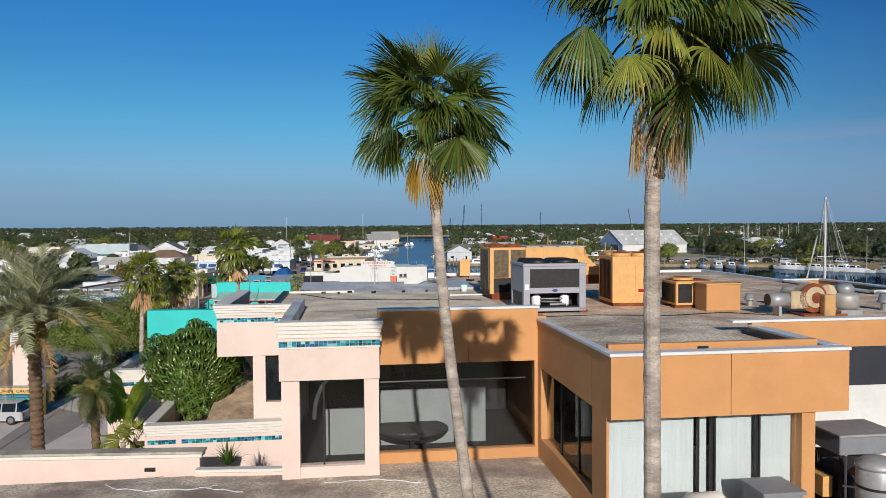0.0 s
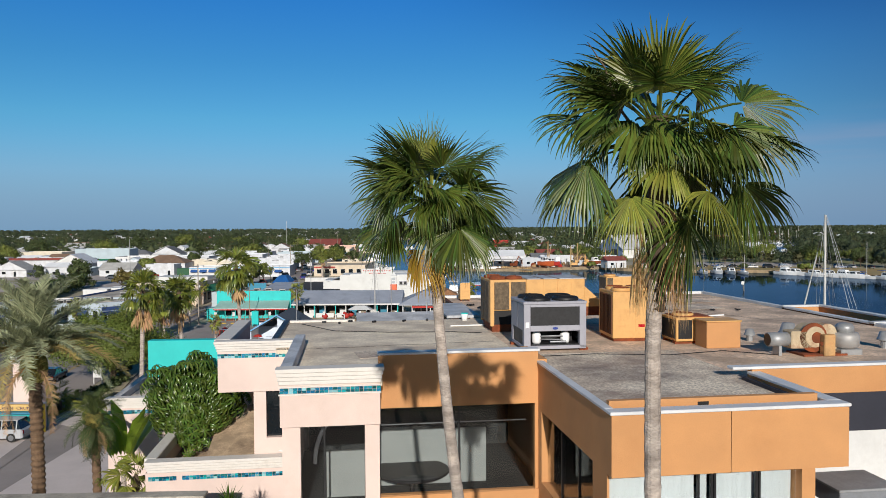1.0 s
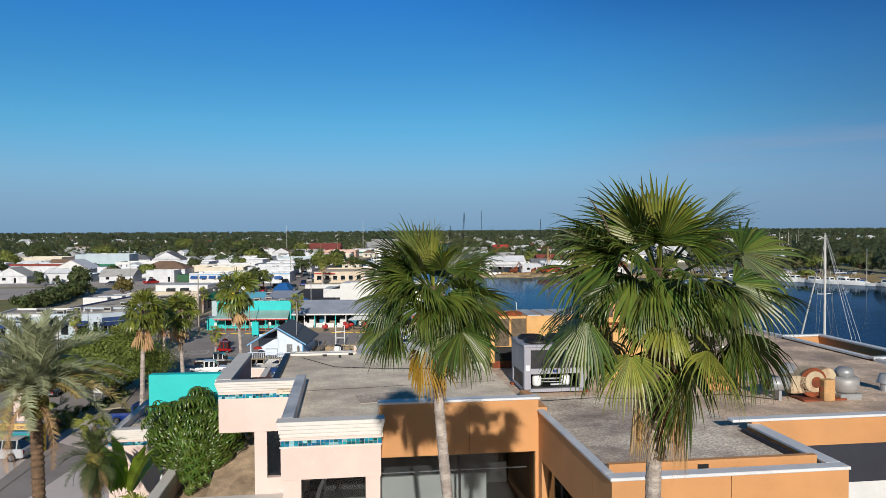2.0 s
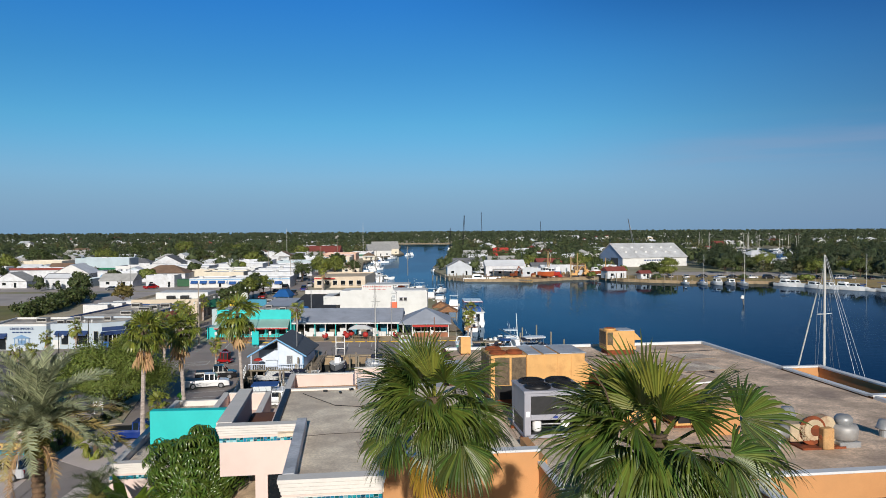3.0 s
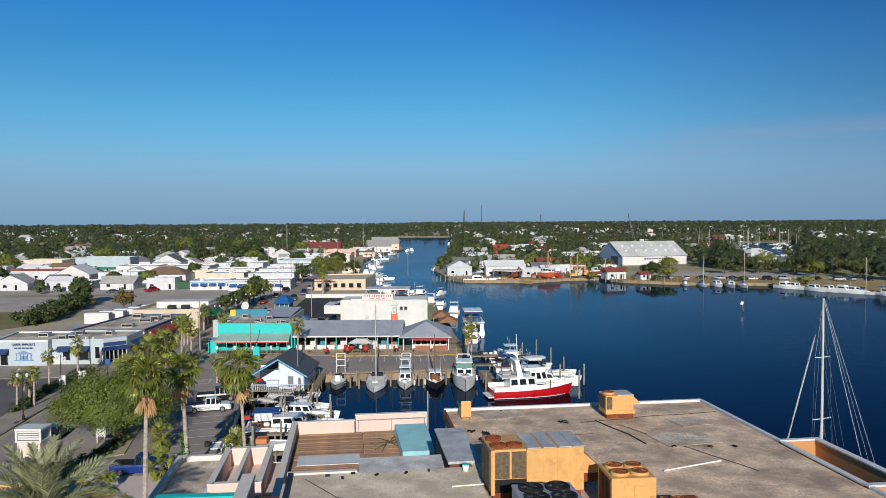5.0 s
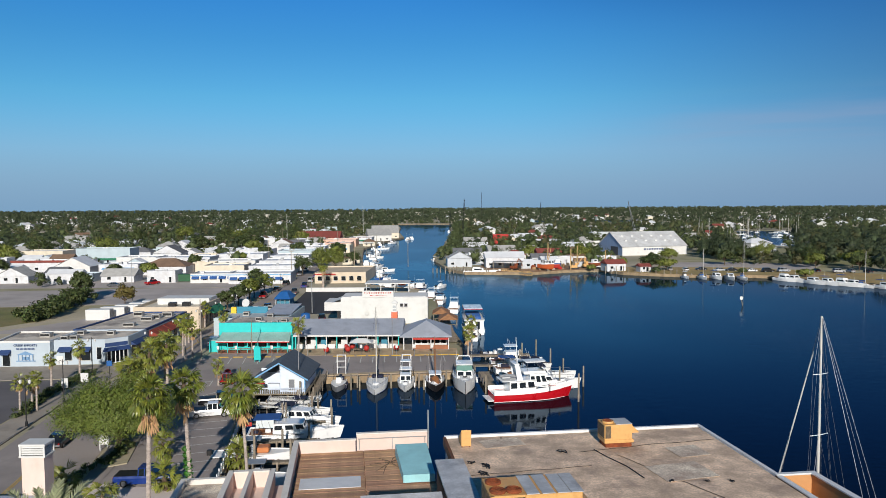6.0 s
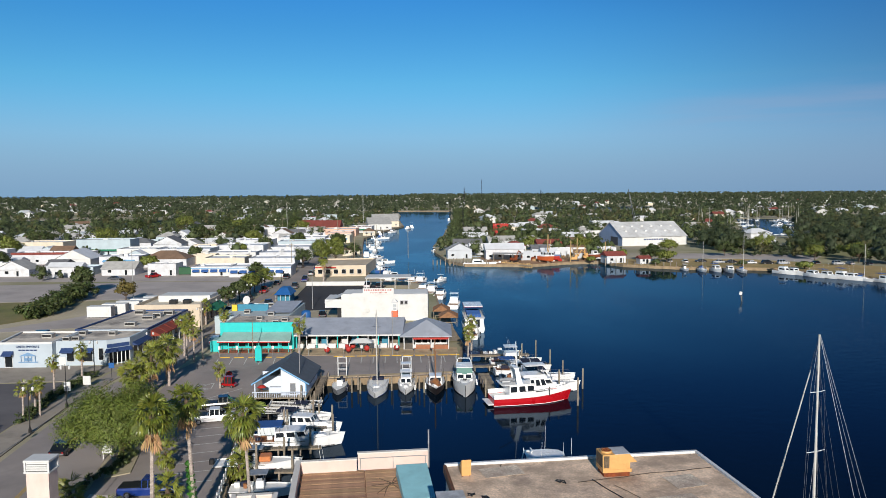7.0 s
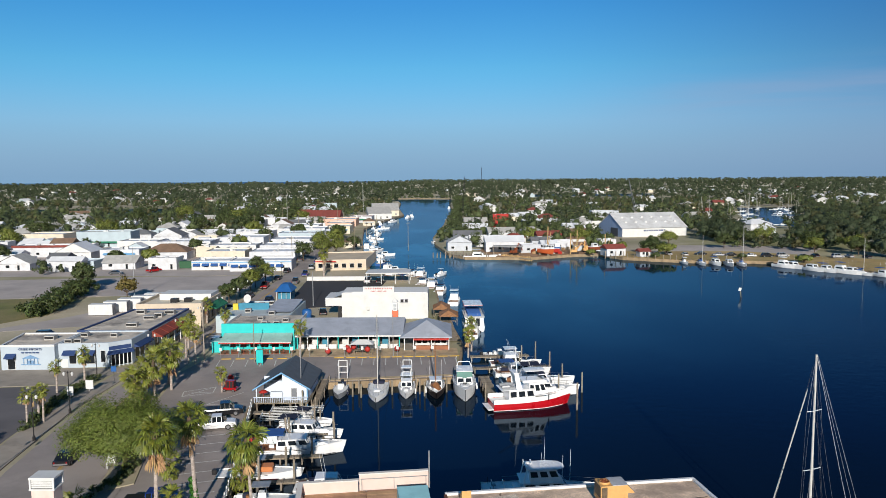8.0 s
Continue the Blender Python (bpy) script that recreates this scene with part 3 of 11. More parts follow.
stop = thing("wheel_stop", "yellow concrete wheel stop", "wheel stop", pose(-19.6, 134.2, 0.045), "car park wheel stops")
part("bar", MB().box(-0.9, 0.9, -0.09, 0.09, 0, 0.14, 0.03), PAINTY, stop)
for i in range(1, 11):
    copy_thing(stop, pose(-19.6 + 2.15 * i, 134.2 + 0.08 * i, 0.045, 0, 0, 3))
for i in range(5):
    copy_thing(stop, pose(-40.5 + 2.6 * i, 133.8, 0.045, 0, 0, 2))
centre = thing("centre_lines", "faded double yellow road centre line", "road marking", kind="structure")
for a, b in (((-42.3, 66), (-45.2, 84)), ((-45.2, 84), (-48.3, 104)), ((-48.3, 104), (-49.8, 125)), ((-49.8, 125), (-50.6, 165)), ((-50.6, 165), (-51, 238))):
    for o in (-0.13, 0.13):
        part("centre_line", stripe((a[0] + o, a[1]), (b[0] + o, b[1]), 0.11, PAINTY), PAINTY, centre)

# ---- the orange and peach restaurant building ----
# its own axes: u along the front, w away from the street, turned 7.3 degrees
BPOSE = pose(3.76, 16.48, 0, 0, 0, 7.3)
bld = thing("restaurant_building", "orange and peach stucco waterfront building with flat gravel roofs", "building", BPOSE)
ROOF = 13.0


def bpart(name, mb, material, label="", smooth=False):
    ob = part(name, mb, material, bld, label, smooth)
    if material is GLASS:
        ob.visible_shadow = False
    return ob


# lower storey and its roof
LOW = 8.9
bpart("lower_wall", MB().box(-7.8, 17.0, -4.6, 13.2, 0, LOW - 0.3), PEACH)
bpart("lower_wall", MB().box(-24.0, -7.8, -4.6, 6.2, 0, LOW - 0.3), PEACH)
bpart("lower_roof", MB().box(-24.0, -7.8, -4.6, 6.2, LOW - 0.3, LOW - 0.004), GRAVEL)
bpart("lower_roof", MB().box(-7.8, 17.0, -4.6, 13.0, LOW - 0.3, LOW), GRAVEL, "gravel flat roof with dark stains")
bpart("body_wall", MB().box(-9.1, 0.0, 13.2, 19.0, 0, ROOF - 0.35), PEACH)
bpart("balcony_back_wall", MB().box(-10.4, -9.1, 18.6, 18.9, 7.9, 11.3), PEACH)
bpart("balcony_ceiling", MB().box(-10.4, -9.1, 12.9, 18.6, 11.25, 11.35), PEACH)
bpart("body_wall", MB().box(0.0, 16.9, 13.2, 29.4, 0, ROOF - 0.35), PEACH)
bpart("body_wall", MB().box(-10.2, -0.02, 19.0, 29.4, 0, 8.45), PEACH)
bpart("body_wall", MB().box(0.3, 16.9, 6.9, 13.2, LOW, ROOF - 0.35), ORANGE)
bpart("body_wall", MB().box(-10.2, -0.02, 29.4, 41.0, 0, 8.45), PEACH)
bpart("body_wall", MB().box(-14.2, -10.25, 28.2, 35.2, 0, 8.4), PEACH)

# main gravel roofs
bpart("roof_deck", MB().box(0.0, 17.0, 9.0, 29.6, ROOF - 0.3, ROOF), MEMBRANE, "grey weathered roof membrane with dark stains")
bpart("roof_deck", MB().box(0.16, 5.6, 0.5, 9.0, ROOF - 0.3, ROOF + 0.02), GRAVEL, "gravel roof")
bpart("roof_deck", MB().box(5.6, 17.0, 4.1, 9.0, ROOF - 0.3, ROOF + 0.015), MEMBRANE)
bpart("roof_deck", MB().box(-7.6, 0.0, 6.9, 12.4, ROOF - 0.3, ROOF + 0.03), PALEROOF, "grey weathered roof membrane with dark stains")
bpart("roof_deck", MB().box(-8.6, 0.0, 12.4, 19.0, ROOF - 0.3, ROOF + 0.03), PALEROOF, "grey weathered roof membrane with dark stains")

# orange corner block
for a, b in ((0, 2.86), (2.875, 5.81)):
    bpart("fascia_panel", MB().box(a, b, 0, 0.28, 11.75, 13.18), ORANGE)
for a, b in ((0.28, 1.35), (1.365, 3.9), (3.915, 6.5)):
    bpart("fascia_panel", MB().box(0, 0.16, a, b, 11.75, 13.18), ORANGE)
bpart("fascia_panel", MB().box(5.53, 5.81, 0.28, 3.9, 11.75, 13.18), ORANGE)
bpart("soffit", MB().box(0.16, 5.53, 0.28, 6.5, 11.75, 11.85), ORANGE)
bpart("coping", MB().box(-0.04, 5.85, -0.04, 0.34, 13.18, 13.26, 0.015), COPING)
bpart("coping", MB().box(-0.04, 0.18, 0.34, 6.5, 13.18, 13.26, 0.015), COPING)
bpart("coping", MB().box(5.47, 5.85, 0.34, 3.9, 13.18, 13.26, 0.015), COPING)
bpart("inner_kerb", MB().box(0.16, 5.42, 0.62, 0.78, 12.9, 13.36), ORANGE)
# low navy strip that draws the shadow line inside the right coping
bpart("inner_kerb", MB().box(5.3, 5.42, 0.78, 3.9, 12.9, 13.12), NAVY)
# scupper hole drawn as a thin black box, its inner shade as colour
bpart("scupper", MB().box(2.35, 2.62, 0.60, 0.62, 13.16, 13.27), BLACKMET)
# front glazing with white curtains
bpart("column", MB().box(0.0, 0.06, 0.30, 0.62, LOW, 11.75), ORANGE)
bpart("column", MB().box(4.72, 5.06, 0.14, 0.6, LOW, 11.75), ORANGE)
bpart("window_pane", MB().box(0.06, 4.72, 0.40, 0.42, 9.15, 11.75), GLASS)
cur = MB()
for a0, a1 in ((0.08, 2.23), (2.30, 2.55), (2.72, 3.69), (3.83, 4.70)):
    k = int((a1 - a0) / 0.03)
    pts = [(a0 + (a1 - a0) * i / k, 0.56 + 0.003 * math.sin(i * 1.6)) for i in range(k + 1)]
    cur.loft([[(u, w, 9.1) for u, w in pts], [(u, w, 11.74) for u, w in pts]], closed=False, cap=False)
bpart("curtain", cur, CURTAIN, "white vertical blinds behind glass")
for u in (2.24, 2.57, 2.65, 3.70, 3.77):
    bpart("mullion", MB().box(u, u + 0.05, 0.37, 0.45, 9.1, 11.75), BLACKMET)
bpart("sill_wall", MB().box(0.06, 4.72, 0.3, 0.6, LOW, 9.15), ORANGE)
bpart("block_wall", MB().box(5.06, 5.6, 1.6, 1.8, LOW, 11.75), NAVY)
# side glazing of the corner block
bpart("sill_wall", MB().box(0.0, 0.3, 0.62, 6.5, LOW, 9.55), ORANGE)
bpart("window_pane", MB().box(0.2, 0.22, 1.3, 6.1, 9.55, 11.75), GLASS)
bpart("column", MB().box(0.0, 0.3, 0.62, 1.3, 9.55, 11.75), ORANGE)
bpart("column", MB().box(0.0, 0.3, 6.1, 6.5, 9.55, 11.75), ORANGE)
for w in (2.9, 4.5):
    bpart("mullion", MB().box(0.17, 0.25, w, w + 0.06, 9.55, 11.75), BLACKMET)
cur2 = MB()
for i in range(70):
    o = 0.03 * math.sin(i * 1.9)
    cur2.box(0.32 + o, 0.35 + o, 1.3 + i * 0.07, 1.37 + i * 0.07, 9.5, 11.74)
bpart("curtain", cur2, CURTAIN)
# recessed facade between the blocks
for a, b in ((-4.98, -2.2), (-2.19, 0.0)):
    bpart("fascia_panel", MB().box(a, b, 6.5, 6.8, 11.93, 13.56), ORANGE)
bpart("coping", MB().box(-5.0, 0.06, 6.46, 6.86, 13.56, 13.64, 0.015), COPING)
bpart("parapet_return", MB().box(0.0, 0.28, 6.5, 9.0, ROOF, 13.3), ORANGE)
bpart("sill_wall", MB().box(-4.98, 0.0, 6.46, 6.76, LOW, 9.22), ORANGE)
for a, b in ((-4.98, -2.52), (-2.46, -0.1)):
    bpart("window_pane", MB().box(a, b, 6.60, 6.62, 9.22, 11.93), GLASS)
bpart("mullion", MB().box(-2.52, -2.46, 6.55, 6.68, 9.22, 11.93), BLACKMET)
bpart("jamb", MB().box(-0.1, 0.0, 6.5, 6.8, 9.22, 11.93), ORANGE)
# room behind the glass, its surfaces near black for the lack of light inside
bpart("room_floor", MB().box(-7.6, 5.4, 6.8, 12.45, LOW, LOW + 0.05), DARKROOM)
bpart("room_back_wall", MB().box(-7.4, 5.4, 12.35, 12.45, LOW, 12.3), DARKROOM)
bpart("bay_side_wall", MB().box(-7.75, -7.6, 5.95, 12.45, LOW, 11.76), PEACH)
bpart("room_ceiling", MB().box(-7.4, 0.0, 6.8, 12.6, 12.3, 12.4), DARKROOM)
bpart("half_wall", MB().box(-5.0, -1.35, 8.2, 8.3, LOW, 10.75), PALEROOM, "pale low partition seen through the window")
bpart("dining_table", MB().lathe([(1.15, 9.6), (1.2, 9.63), (1.2, 9.68), (1.15, 9.7)], (-3.9, 7.5), 24).tube([(-3.9, 7.5, LOW), (-3.9, 7.5, 9.62)], 0.07), BLACKMET)
bpart("window_sill_bar", MB().box(-4.9, -0.3, 6.9, 6.94, 11.3, 11.33), ALU)


PALETILE = mat("pale_glazed_tile", srgb(150, 206, 214), 0.25, var=0.1, scale=3, bump=0, rnd=0.3)


def tile_band(u0, u1, w, z0, z1, rows=2, size=0.125, parent=bld):
    """A band of mosaic tiles, each a piece of its own, that share two meshes."""
    rs = random.Random(int(u0 * 100 + z0))
    n = int(round((u1 - u0) / size))
    h = (z1 - z0) / rows
    meshes = [MB().box(0.004, size - 0.004, -0.018, 0.01, 0.004, h - 0.004).mesh("tile", m) for m in (TILE, PALETILE)]
    for r in range(rows):
        for i in range(n):
            ob = part("tile", meshes[rs.random() < 0.16], None, parent)
            ob.location = (u0 + i * size, w - 0.004 * rs.random(), z0 + r * h)


def cornice(u0, u1, w, z0, z1, ret=None, parent=bld):
    """Stepped cream cornice along the front, with returns along the sides."""
    n = 4
    for i in range(n):
        a, b = z0 + (z1 - z0) * i / n, z0 + (z1 - z0) * (i + 1) / n
        o = 0.03 + 0.03 * i
        part("cornice", MB().box(u0 - o, u1 + o, w - o, w + 0.4, a, b, 0.012), CREAM, parent)


# peach corner bay
bpart("fascia", MB().box(-7.83, -4.98, 5.36, 5.9, 11.76, 13.0), PEACH)
bpart("fascia", MB().box(-7.83, -7.5, 5.9, 12.4, 11.76, 13.05), PEACH)
cornice(-7.83, -4.98, 5.36, 12.98, 13.45)
bpart("band_moulding", MB().box(-7.86, -4.95, 5.33, 5.36, 12.68, 12.72), CREAM)
tile_band(-7.83, -4.98, 5.36, 12.73, 12.89)
bpart("band_moulding", MB().box(-7.86, -4.95, 5.33, 5.36, 12.90, 12.93), CREAM)
bpart("column", MB().box(-7.78, -7.27, 5.46, 5.95, LOW, 11.76), PEACH)
bpart("column", MB().box(-5.42, -5.0, 5.46, 6.5, LOW, 11.76), PEACH)
bpart("base_wall", MB().box(-7.27, -5.42, 5.5, 5.9, LOW, 9.22), PEACH)
bpart("glass_door", MB().box(-7.27, -5.42, 5.70, 5.72, 9.22, 11.76), GLASS)
bpart("mullion", MB().box(-6.62, -6.57, 5.66, 5.76, 9.22, 11.76), BLACKMET)
# curved tube behind the glass, added as the arch reflected in the door
bpart("arch_trim", MB().tube([(-6.15 - 0.75 * math.cos(i * math.pi / 20), 6.3, 10.4 + 1.35 * math.sin(i * math.pi / 20)) for i in range(11)], 0.06), ALU)
bpart("half_wall", MB().box(-6.6, -5.2, 7.4, 7.5, LOW, 10.4), PALEROOM)
bpart("roof_kerb", MB().box(-7.86, -7.5, 5.9, 12.42, 13.05, 13.42, 0.02), SILVER_ROOF)
bpart("roof_deck", MB().box(-7.4, -4.9, 5.7, 6.9, ROOF - 0.2, ROOF + 0.03), PALEROOF)
# far peach bay with the covered balcony
bpart("fascia", MB().box(-10.75, -7.5, 12.43, 12.9, 11.29, 12.85), PEACH)
cornice(-10.75, -7.65, 12.43, 12.83, 13.22)
tile_band(-10.75, -7.7, 12.43, 12.58, 12.74)
bpart("column", MB().box(-9.46, -9.0, 12.5, 13.0, 8.4, 11.29), PEACH)
bpart("bay_wall", MB().box(-9.0, -7.5, 12.5, 12.9, 8.4, 9.5), PEACH)
bpart("bay_wall", MB().box(-8.15, -7.5, 12.5, 12.9, 9.5, 11.29), PEACH)
bpart("window_pane", MB().box(-9.0, -8.15, 12.75, 12.78, 9.5, 11.29), DGLASS)
bpart("bay_side_wall", MB().box(-10.75, -10.4, 12.9, 19.0, 11.29, 13.0), PEACH)
bpart("coping", MB().box(-10.95, -10.35, 12.9, 19.0, 13.0, 13.22, 0.02), CREAM)
bpart("roof_kerb", MB().box(-8.85, -8.6, 12.9, 19.0, 12.3, 13.15), BLACKMET)
bpart("trough_wall", MB().box(-10.35, -8.85, 12.9, 18.9, 12.0, 12.1), DKBROWN)
# terrace parapet with tiles, by the umbrella tree
bpart("terrace_wall", MB().box(-13.3, -7.0, 12.0, 12.3, 0, 8.5), PEACH)
cornice(-13.2, -7.0, 12.0, 8.5, 8.92)
tile_band(-13.2, -12.15, 12.0, 8.2, 8.36)
tile_band(-12.0, -7.0, 12.0, 8.2, 8.36)
bpart("coping", MB().box(-13.45, -13.0, 12.4, 18.5, 8.5, 8.92, 0.03), CREAM)
bpart("terrace_wall", MB().box(-13.4, -13.1, 12.4, 18.5, 0, 8.5), PEACH)
bpart("pipe_rail", MB().tube([(-8.9, 12.6, 8.5), (-8.9, 12.6, 9.05), (-8.3, 12.45, 8.95)], 0.03, 6), COPING)
SOIL = mat("brown_terrace_soil", srgb(204, 178, 148), 0.95, var=0.3, scale=1.2, bump=0.8, fine=12, stain=0.5, stain_col=srgb(104, 82, 66), stain_scale=1.0)
bpart("terrace_floor", MB().box(-13.2, -10.4, 12.8, 18.5, 0, 7.9), SOIL)
bpart("soil_bank", MB().add([(-11.6, 12.6, 7.9), (-9.0, 12.6, 7.95), (-9.0, 18.6, 9.5), (-11.6, 18.6, 9.2), (-11.6, 18.6, 7.9), (-9.0, 18.6, 7.9)], [(0, 1, 2, 3), (3, 4, 0), (1, 5, 2), (2, 5, 4, 3)]), SOIL, "bare brown soil bank behind the terrace")
bpart("terrace_floor", MB().box(-10.4, -9.1, 12.8, 18.6, 7.2, 7.95), SOIL)
# far edge kerbs of the left roof
bpart("roof_kerb", MB().box(-8.9, -5.6, 18.95, 19.25, 12.6, 13.12), CREAM)
bpart("skylight_roof", MB().add([(-5.5, 18.9, 13.03), (-1.4, 18.9, 13.03), (-1.4, 20.3, 13.28), (-5.5, 20.3, 13.28), (-5.5, 18.9, 12.6), (-1.4, 18.9, 12.6), (-1.4, 20.3, 12.6), (-5.5, 20.3, 12.6)],
                               [(0, 1, 2, 3), (4, 5, 1, 0), (5, 6, 2, 1), (6, 7, 3, 2), (7, 4, 0, 3)]), SILVER_ROOF)
bpart("stair_roof", MB().box(-1.15, 0.5, 19.5, 25.4, 13.0, 13.14, 0.02), SILVER_ROOF, "flat silver-coated roof slab")
bpart("stair_wall", MB().box(-1.05, 0.0, 19.6, 25.3, 8.4, 13.0), DKBROWN)
# platform deck with low peach parapets
bpart("deck_base", MB().box(-9.9, -0.02, 19.3, 41.0, 8.45, 8.56), DKBROWN)
board = MB().box(0, 4.85, 0, 0.235, 0, 0.06).mesh("plank", WOODDECK)
for i in range(43):
    for j in range(2):
        part("plank", board, None, bld).location = (-9.85 + 4.92 * j - 0.03 * (i % 2), 30.7 + 0.24 * i, 8.56 + 0.004 * ((i * 7 + j * 3) % 4))
for a, b in ((-10.3, -5.6), (-5.5, 0.2)):
    bpart("parapet", MB().box(a, b, 40.9 if a < -6 else 41.5, 41.2 if a < -6 else 41.8, 8.4, 9.5 if a < -6 else 9.75), PEACH)
    bpart("coping", MB().box(a - 0.05, b + 0.05, 40.85 if a < -6 else 41.45, 41.25 if a < -6 else 41.85, 9.5 if a < -6 else 9.75, 9.6 if a < -6 else 9.85, 0.015), CREAM)
bpart("parapet", MB().box(-10.3, -10.0, 19.3, 40.9, 8.4, 9.5), PEACH)
bpart("coping", MB().box(-10.36, -9.94, 19.3, 40.85, 9.5, 9.6), CREAM)
bpart("deck_patch", MB().box(-9.5, -5.3, 33.4, 35.4, 8.66, 8.70), COPING, "pale sheet patch on the deck")
bpart("blue_cover", MB().add([(-2.4, 33.5, 8.75), (-0.2, 33.5, 8.75), (-0.2, 39.2, 8.75), (-2.6, 39.2, 8.75), (-2.4, 33.5, 9.3), (-0.2, 33.5, 9.3), (-0.2, 39.2, 9.6), (-2.6, 39.2, 9.6)],
                            [(4, 5, 6, 7), (0, 1, 5, 4), (1, 2, 6, 5), (2, 3, 7, 6), (3, 0, 4, 7)]), mat("pale_teal_cover", srgb(164, 222, 230), 0.6, var=0.08, scale=0.8, bump=0.05), "pale teal sheet-metal cover")
for a0, a1, b0, b1 in ((-14.3, -14.0, 28.2, 35.3), (-11.5, -11.2, 28.2, 35.3), (-14.0, -11.5, 28.2, 28.5), (-14.0, -11.5, 35.0, 35.3), (-12.9, -12.7, 28.5, 35.0)):
    bpart("parapet", MB().box(a0, a1, b0, b1, 8.4, 9.5), PEACH)
    bpart("coping", MB().box(a0 - 0.04, a1 + 0.04, b0 - 0.04, b1 + 0.04, 9.5 + 0.002 * (a0 > -13), 9.58), CREAM)
# roof edges
bpart("roof_edge", MB().box(-0.05, 17.1, 29.5, 29.75, 12.6, 13.16, 0.02), COPING)
bpart("roof_edge", MB().box(16.9, 17.12, 4.0, 13.6, 12.6, 13.16, 0.02), COPING)
bpart("roof_edge", MB().box(16.9, 17.12, 20.5, 29.5, 12.6, 13.16, 0.02), COPING)
bpart("roof_edge", MB().box(-0.15, 0.05, 25.4, 29.5, 12.6, 13.12, 0.02), DKBROWN)
# light well on the river side
bpart("well_wall", MB().box(16.9, 17.1, 13.6, 20.5, 10.5, 13.06), DKBROWN)
bpart("well_wall", MB().box(18.9, 19.15, 13.6, 20.5, 10.5, 13.1), ORANGE)
bpart("well_wall", MB().box(17.1, 18.9, 20.3, 20.5, 10.5, 13.1), ORANGE)
bpart("well_wall", MB().box(17.1, 18.9, 13.6, 13.8, 10.5, 13.1), ORANGE)
bpart("well_floor", MB().box(17.1, 18.9, 13.8, 20.3, 10.4, 10.6), DKBROWN)
bpart("coping", MB().box(18.85, 19.2, 13.5, 20.55, 13.1, 13.2, 0.015), COPING)
bpart("coping", MB().box(16.85, 18.85, 20.25, 20.55, 13.1, 13.2, 0.015), COPING)
bpart("coping", MB().box(16.85, 18.85, 13.5, 13.85, 13.1, 13.2, 0.015), COPING)
bpart("coping", MB().box(16.85, 17.15, 13.85, 20.25, 13.06, 13.16, 0.015), COPING)
# wall to the right of the corner block
bpart("side_band", MB().box(5.6, 17.0, 3.86, 4.1, 12.55, 13.32), ORANGE)
bpart("coping", MB().box(5.0, 17.05, 3.82, 4.16, 13.32, 13.40, 0.015), COPING)
bpart("side_band", MB().box(5.6, 17.0, 3.9, 4.1, 11.4, 12.55), NAVY)
bpart("side_band", MB().box(5.6, 17.0, 3.92, 4.1, LOW, 11.4), WHITEP)
# parapet along the low roof
low = thing("low_parapet", "peach stucco parapet with a cream coping", "parapet", pose(-7.3, 21.75, 0, 0, 0, 2.0), kind="structure")
part("parapet_wall", MB().box(-22, 0, 0, 0.3, 8.4, 9.3), PEACH, low)
WEATHERED = mat("weathered_coping", srgb(196, 188, 174), 0.85, var=0.2, scale=1.2, bump=0.3, stain=0.7, stain_col=srgb(120, 112, 100), stain_scale=1.0)
part("coping", MB().box(-22, 0.08, -0.06, 0.36, 9.3, 9.42, 0.02), CREAM, low)
part("coping", MB().box(-22, 0.12, -0.1, 0.4, 9.42, 9.5, 0.02), WEATHERED, low)
part("parapet_wall", MB().box(0.0, 3.1, -0.5, -0.3, 8.4, 9.0), PEACH, low)
part("coping", MB().box(0.0, 3.1, -0.55, -0.25, 9.0, 9.1, 0.02), CREAM, low)
part("drain", MB().box(-1.6, -1.3, -0.08, 0.02, 8.92, 9.02), BLACKMET, low)

# ---- things on the roofs ----
def roof_at(u, w, z=ROOF, turn=0.0):
    return BPOSE @ pose(u, w, z, 0, 0, turn)


def fan_grille(mb, x, y, z, r):
    for k in (0.35, 0.6, 0.85, 1.0):
        mb.tube([(x + r * k * math.cos(a), y + r * k * math.sin(a), z) for a in [i * math.pi / 10 for i in range(21)]], 0.012, 4, False)
    for i in range(8):
        a = i * math.pi / 4
        mb.tube([(x, y, z), (x + r * math.cos(a), y + r * math.sin(a), z)], 0.01, 4, False)
    return mb


def fan_well(parent, x, y, z, r, ring, inside):
    part("fan_ring", MB().lathe([(r + 0.06, z - 0.05), (r + 0.06, z + 0.10), (r + 0.02, z + 0.12), (r, z + 0.10), (r, z - 0.04)], (x, y), 24), ring, parent, smooth=True)
    for a in [i * math.pi / 2 for i in range(4)]:
        part("fan_blade", MB().add([(x + r * 0.95 * math.cos(a) * q + 0.1 * math.cos(a + 1.4) * s, y + r * 0.95 * math.sin(a) * q + 0.1 * math.sin(a + 1.4) * s, z + 0.02 + 0.03 * s)
                                    for q, s in ((0.15, -1), (1, -1), (1, 1), (0.15, 1))], [(0, 1, 2, 3)]), inside, parent)
    part("fan_floor", MB().lathe([(r, z - 0.02), (r, z - 0.01)], (x, y), 20), BLACKMET, parent)
    part("fan_grille", fan_grille(MB(), x, y, z + 0.12, r), inside, parent)


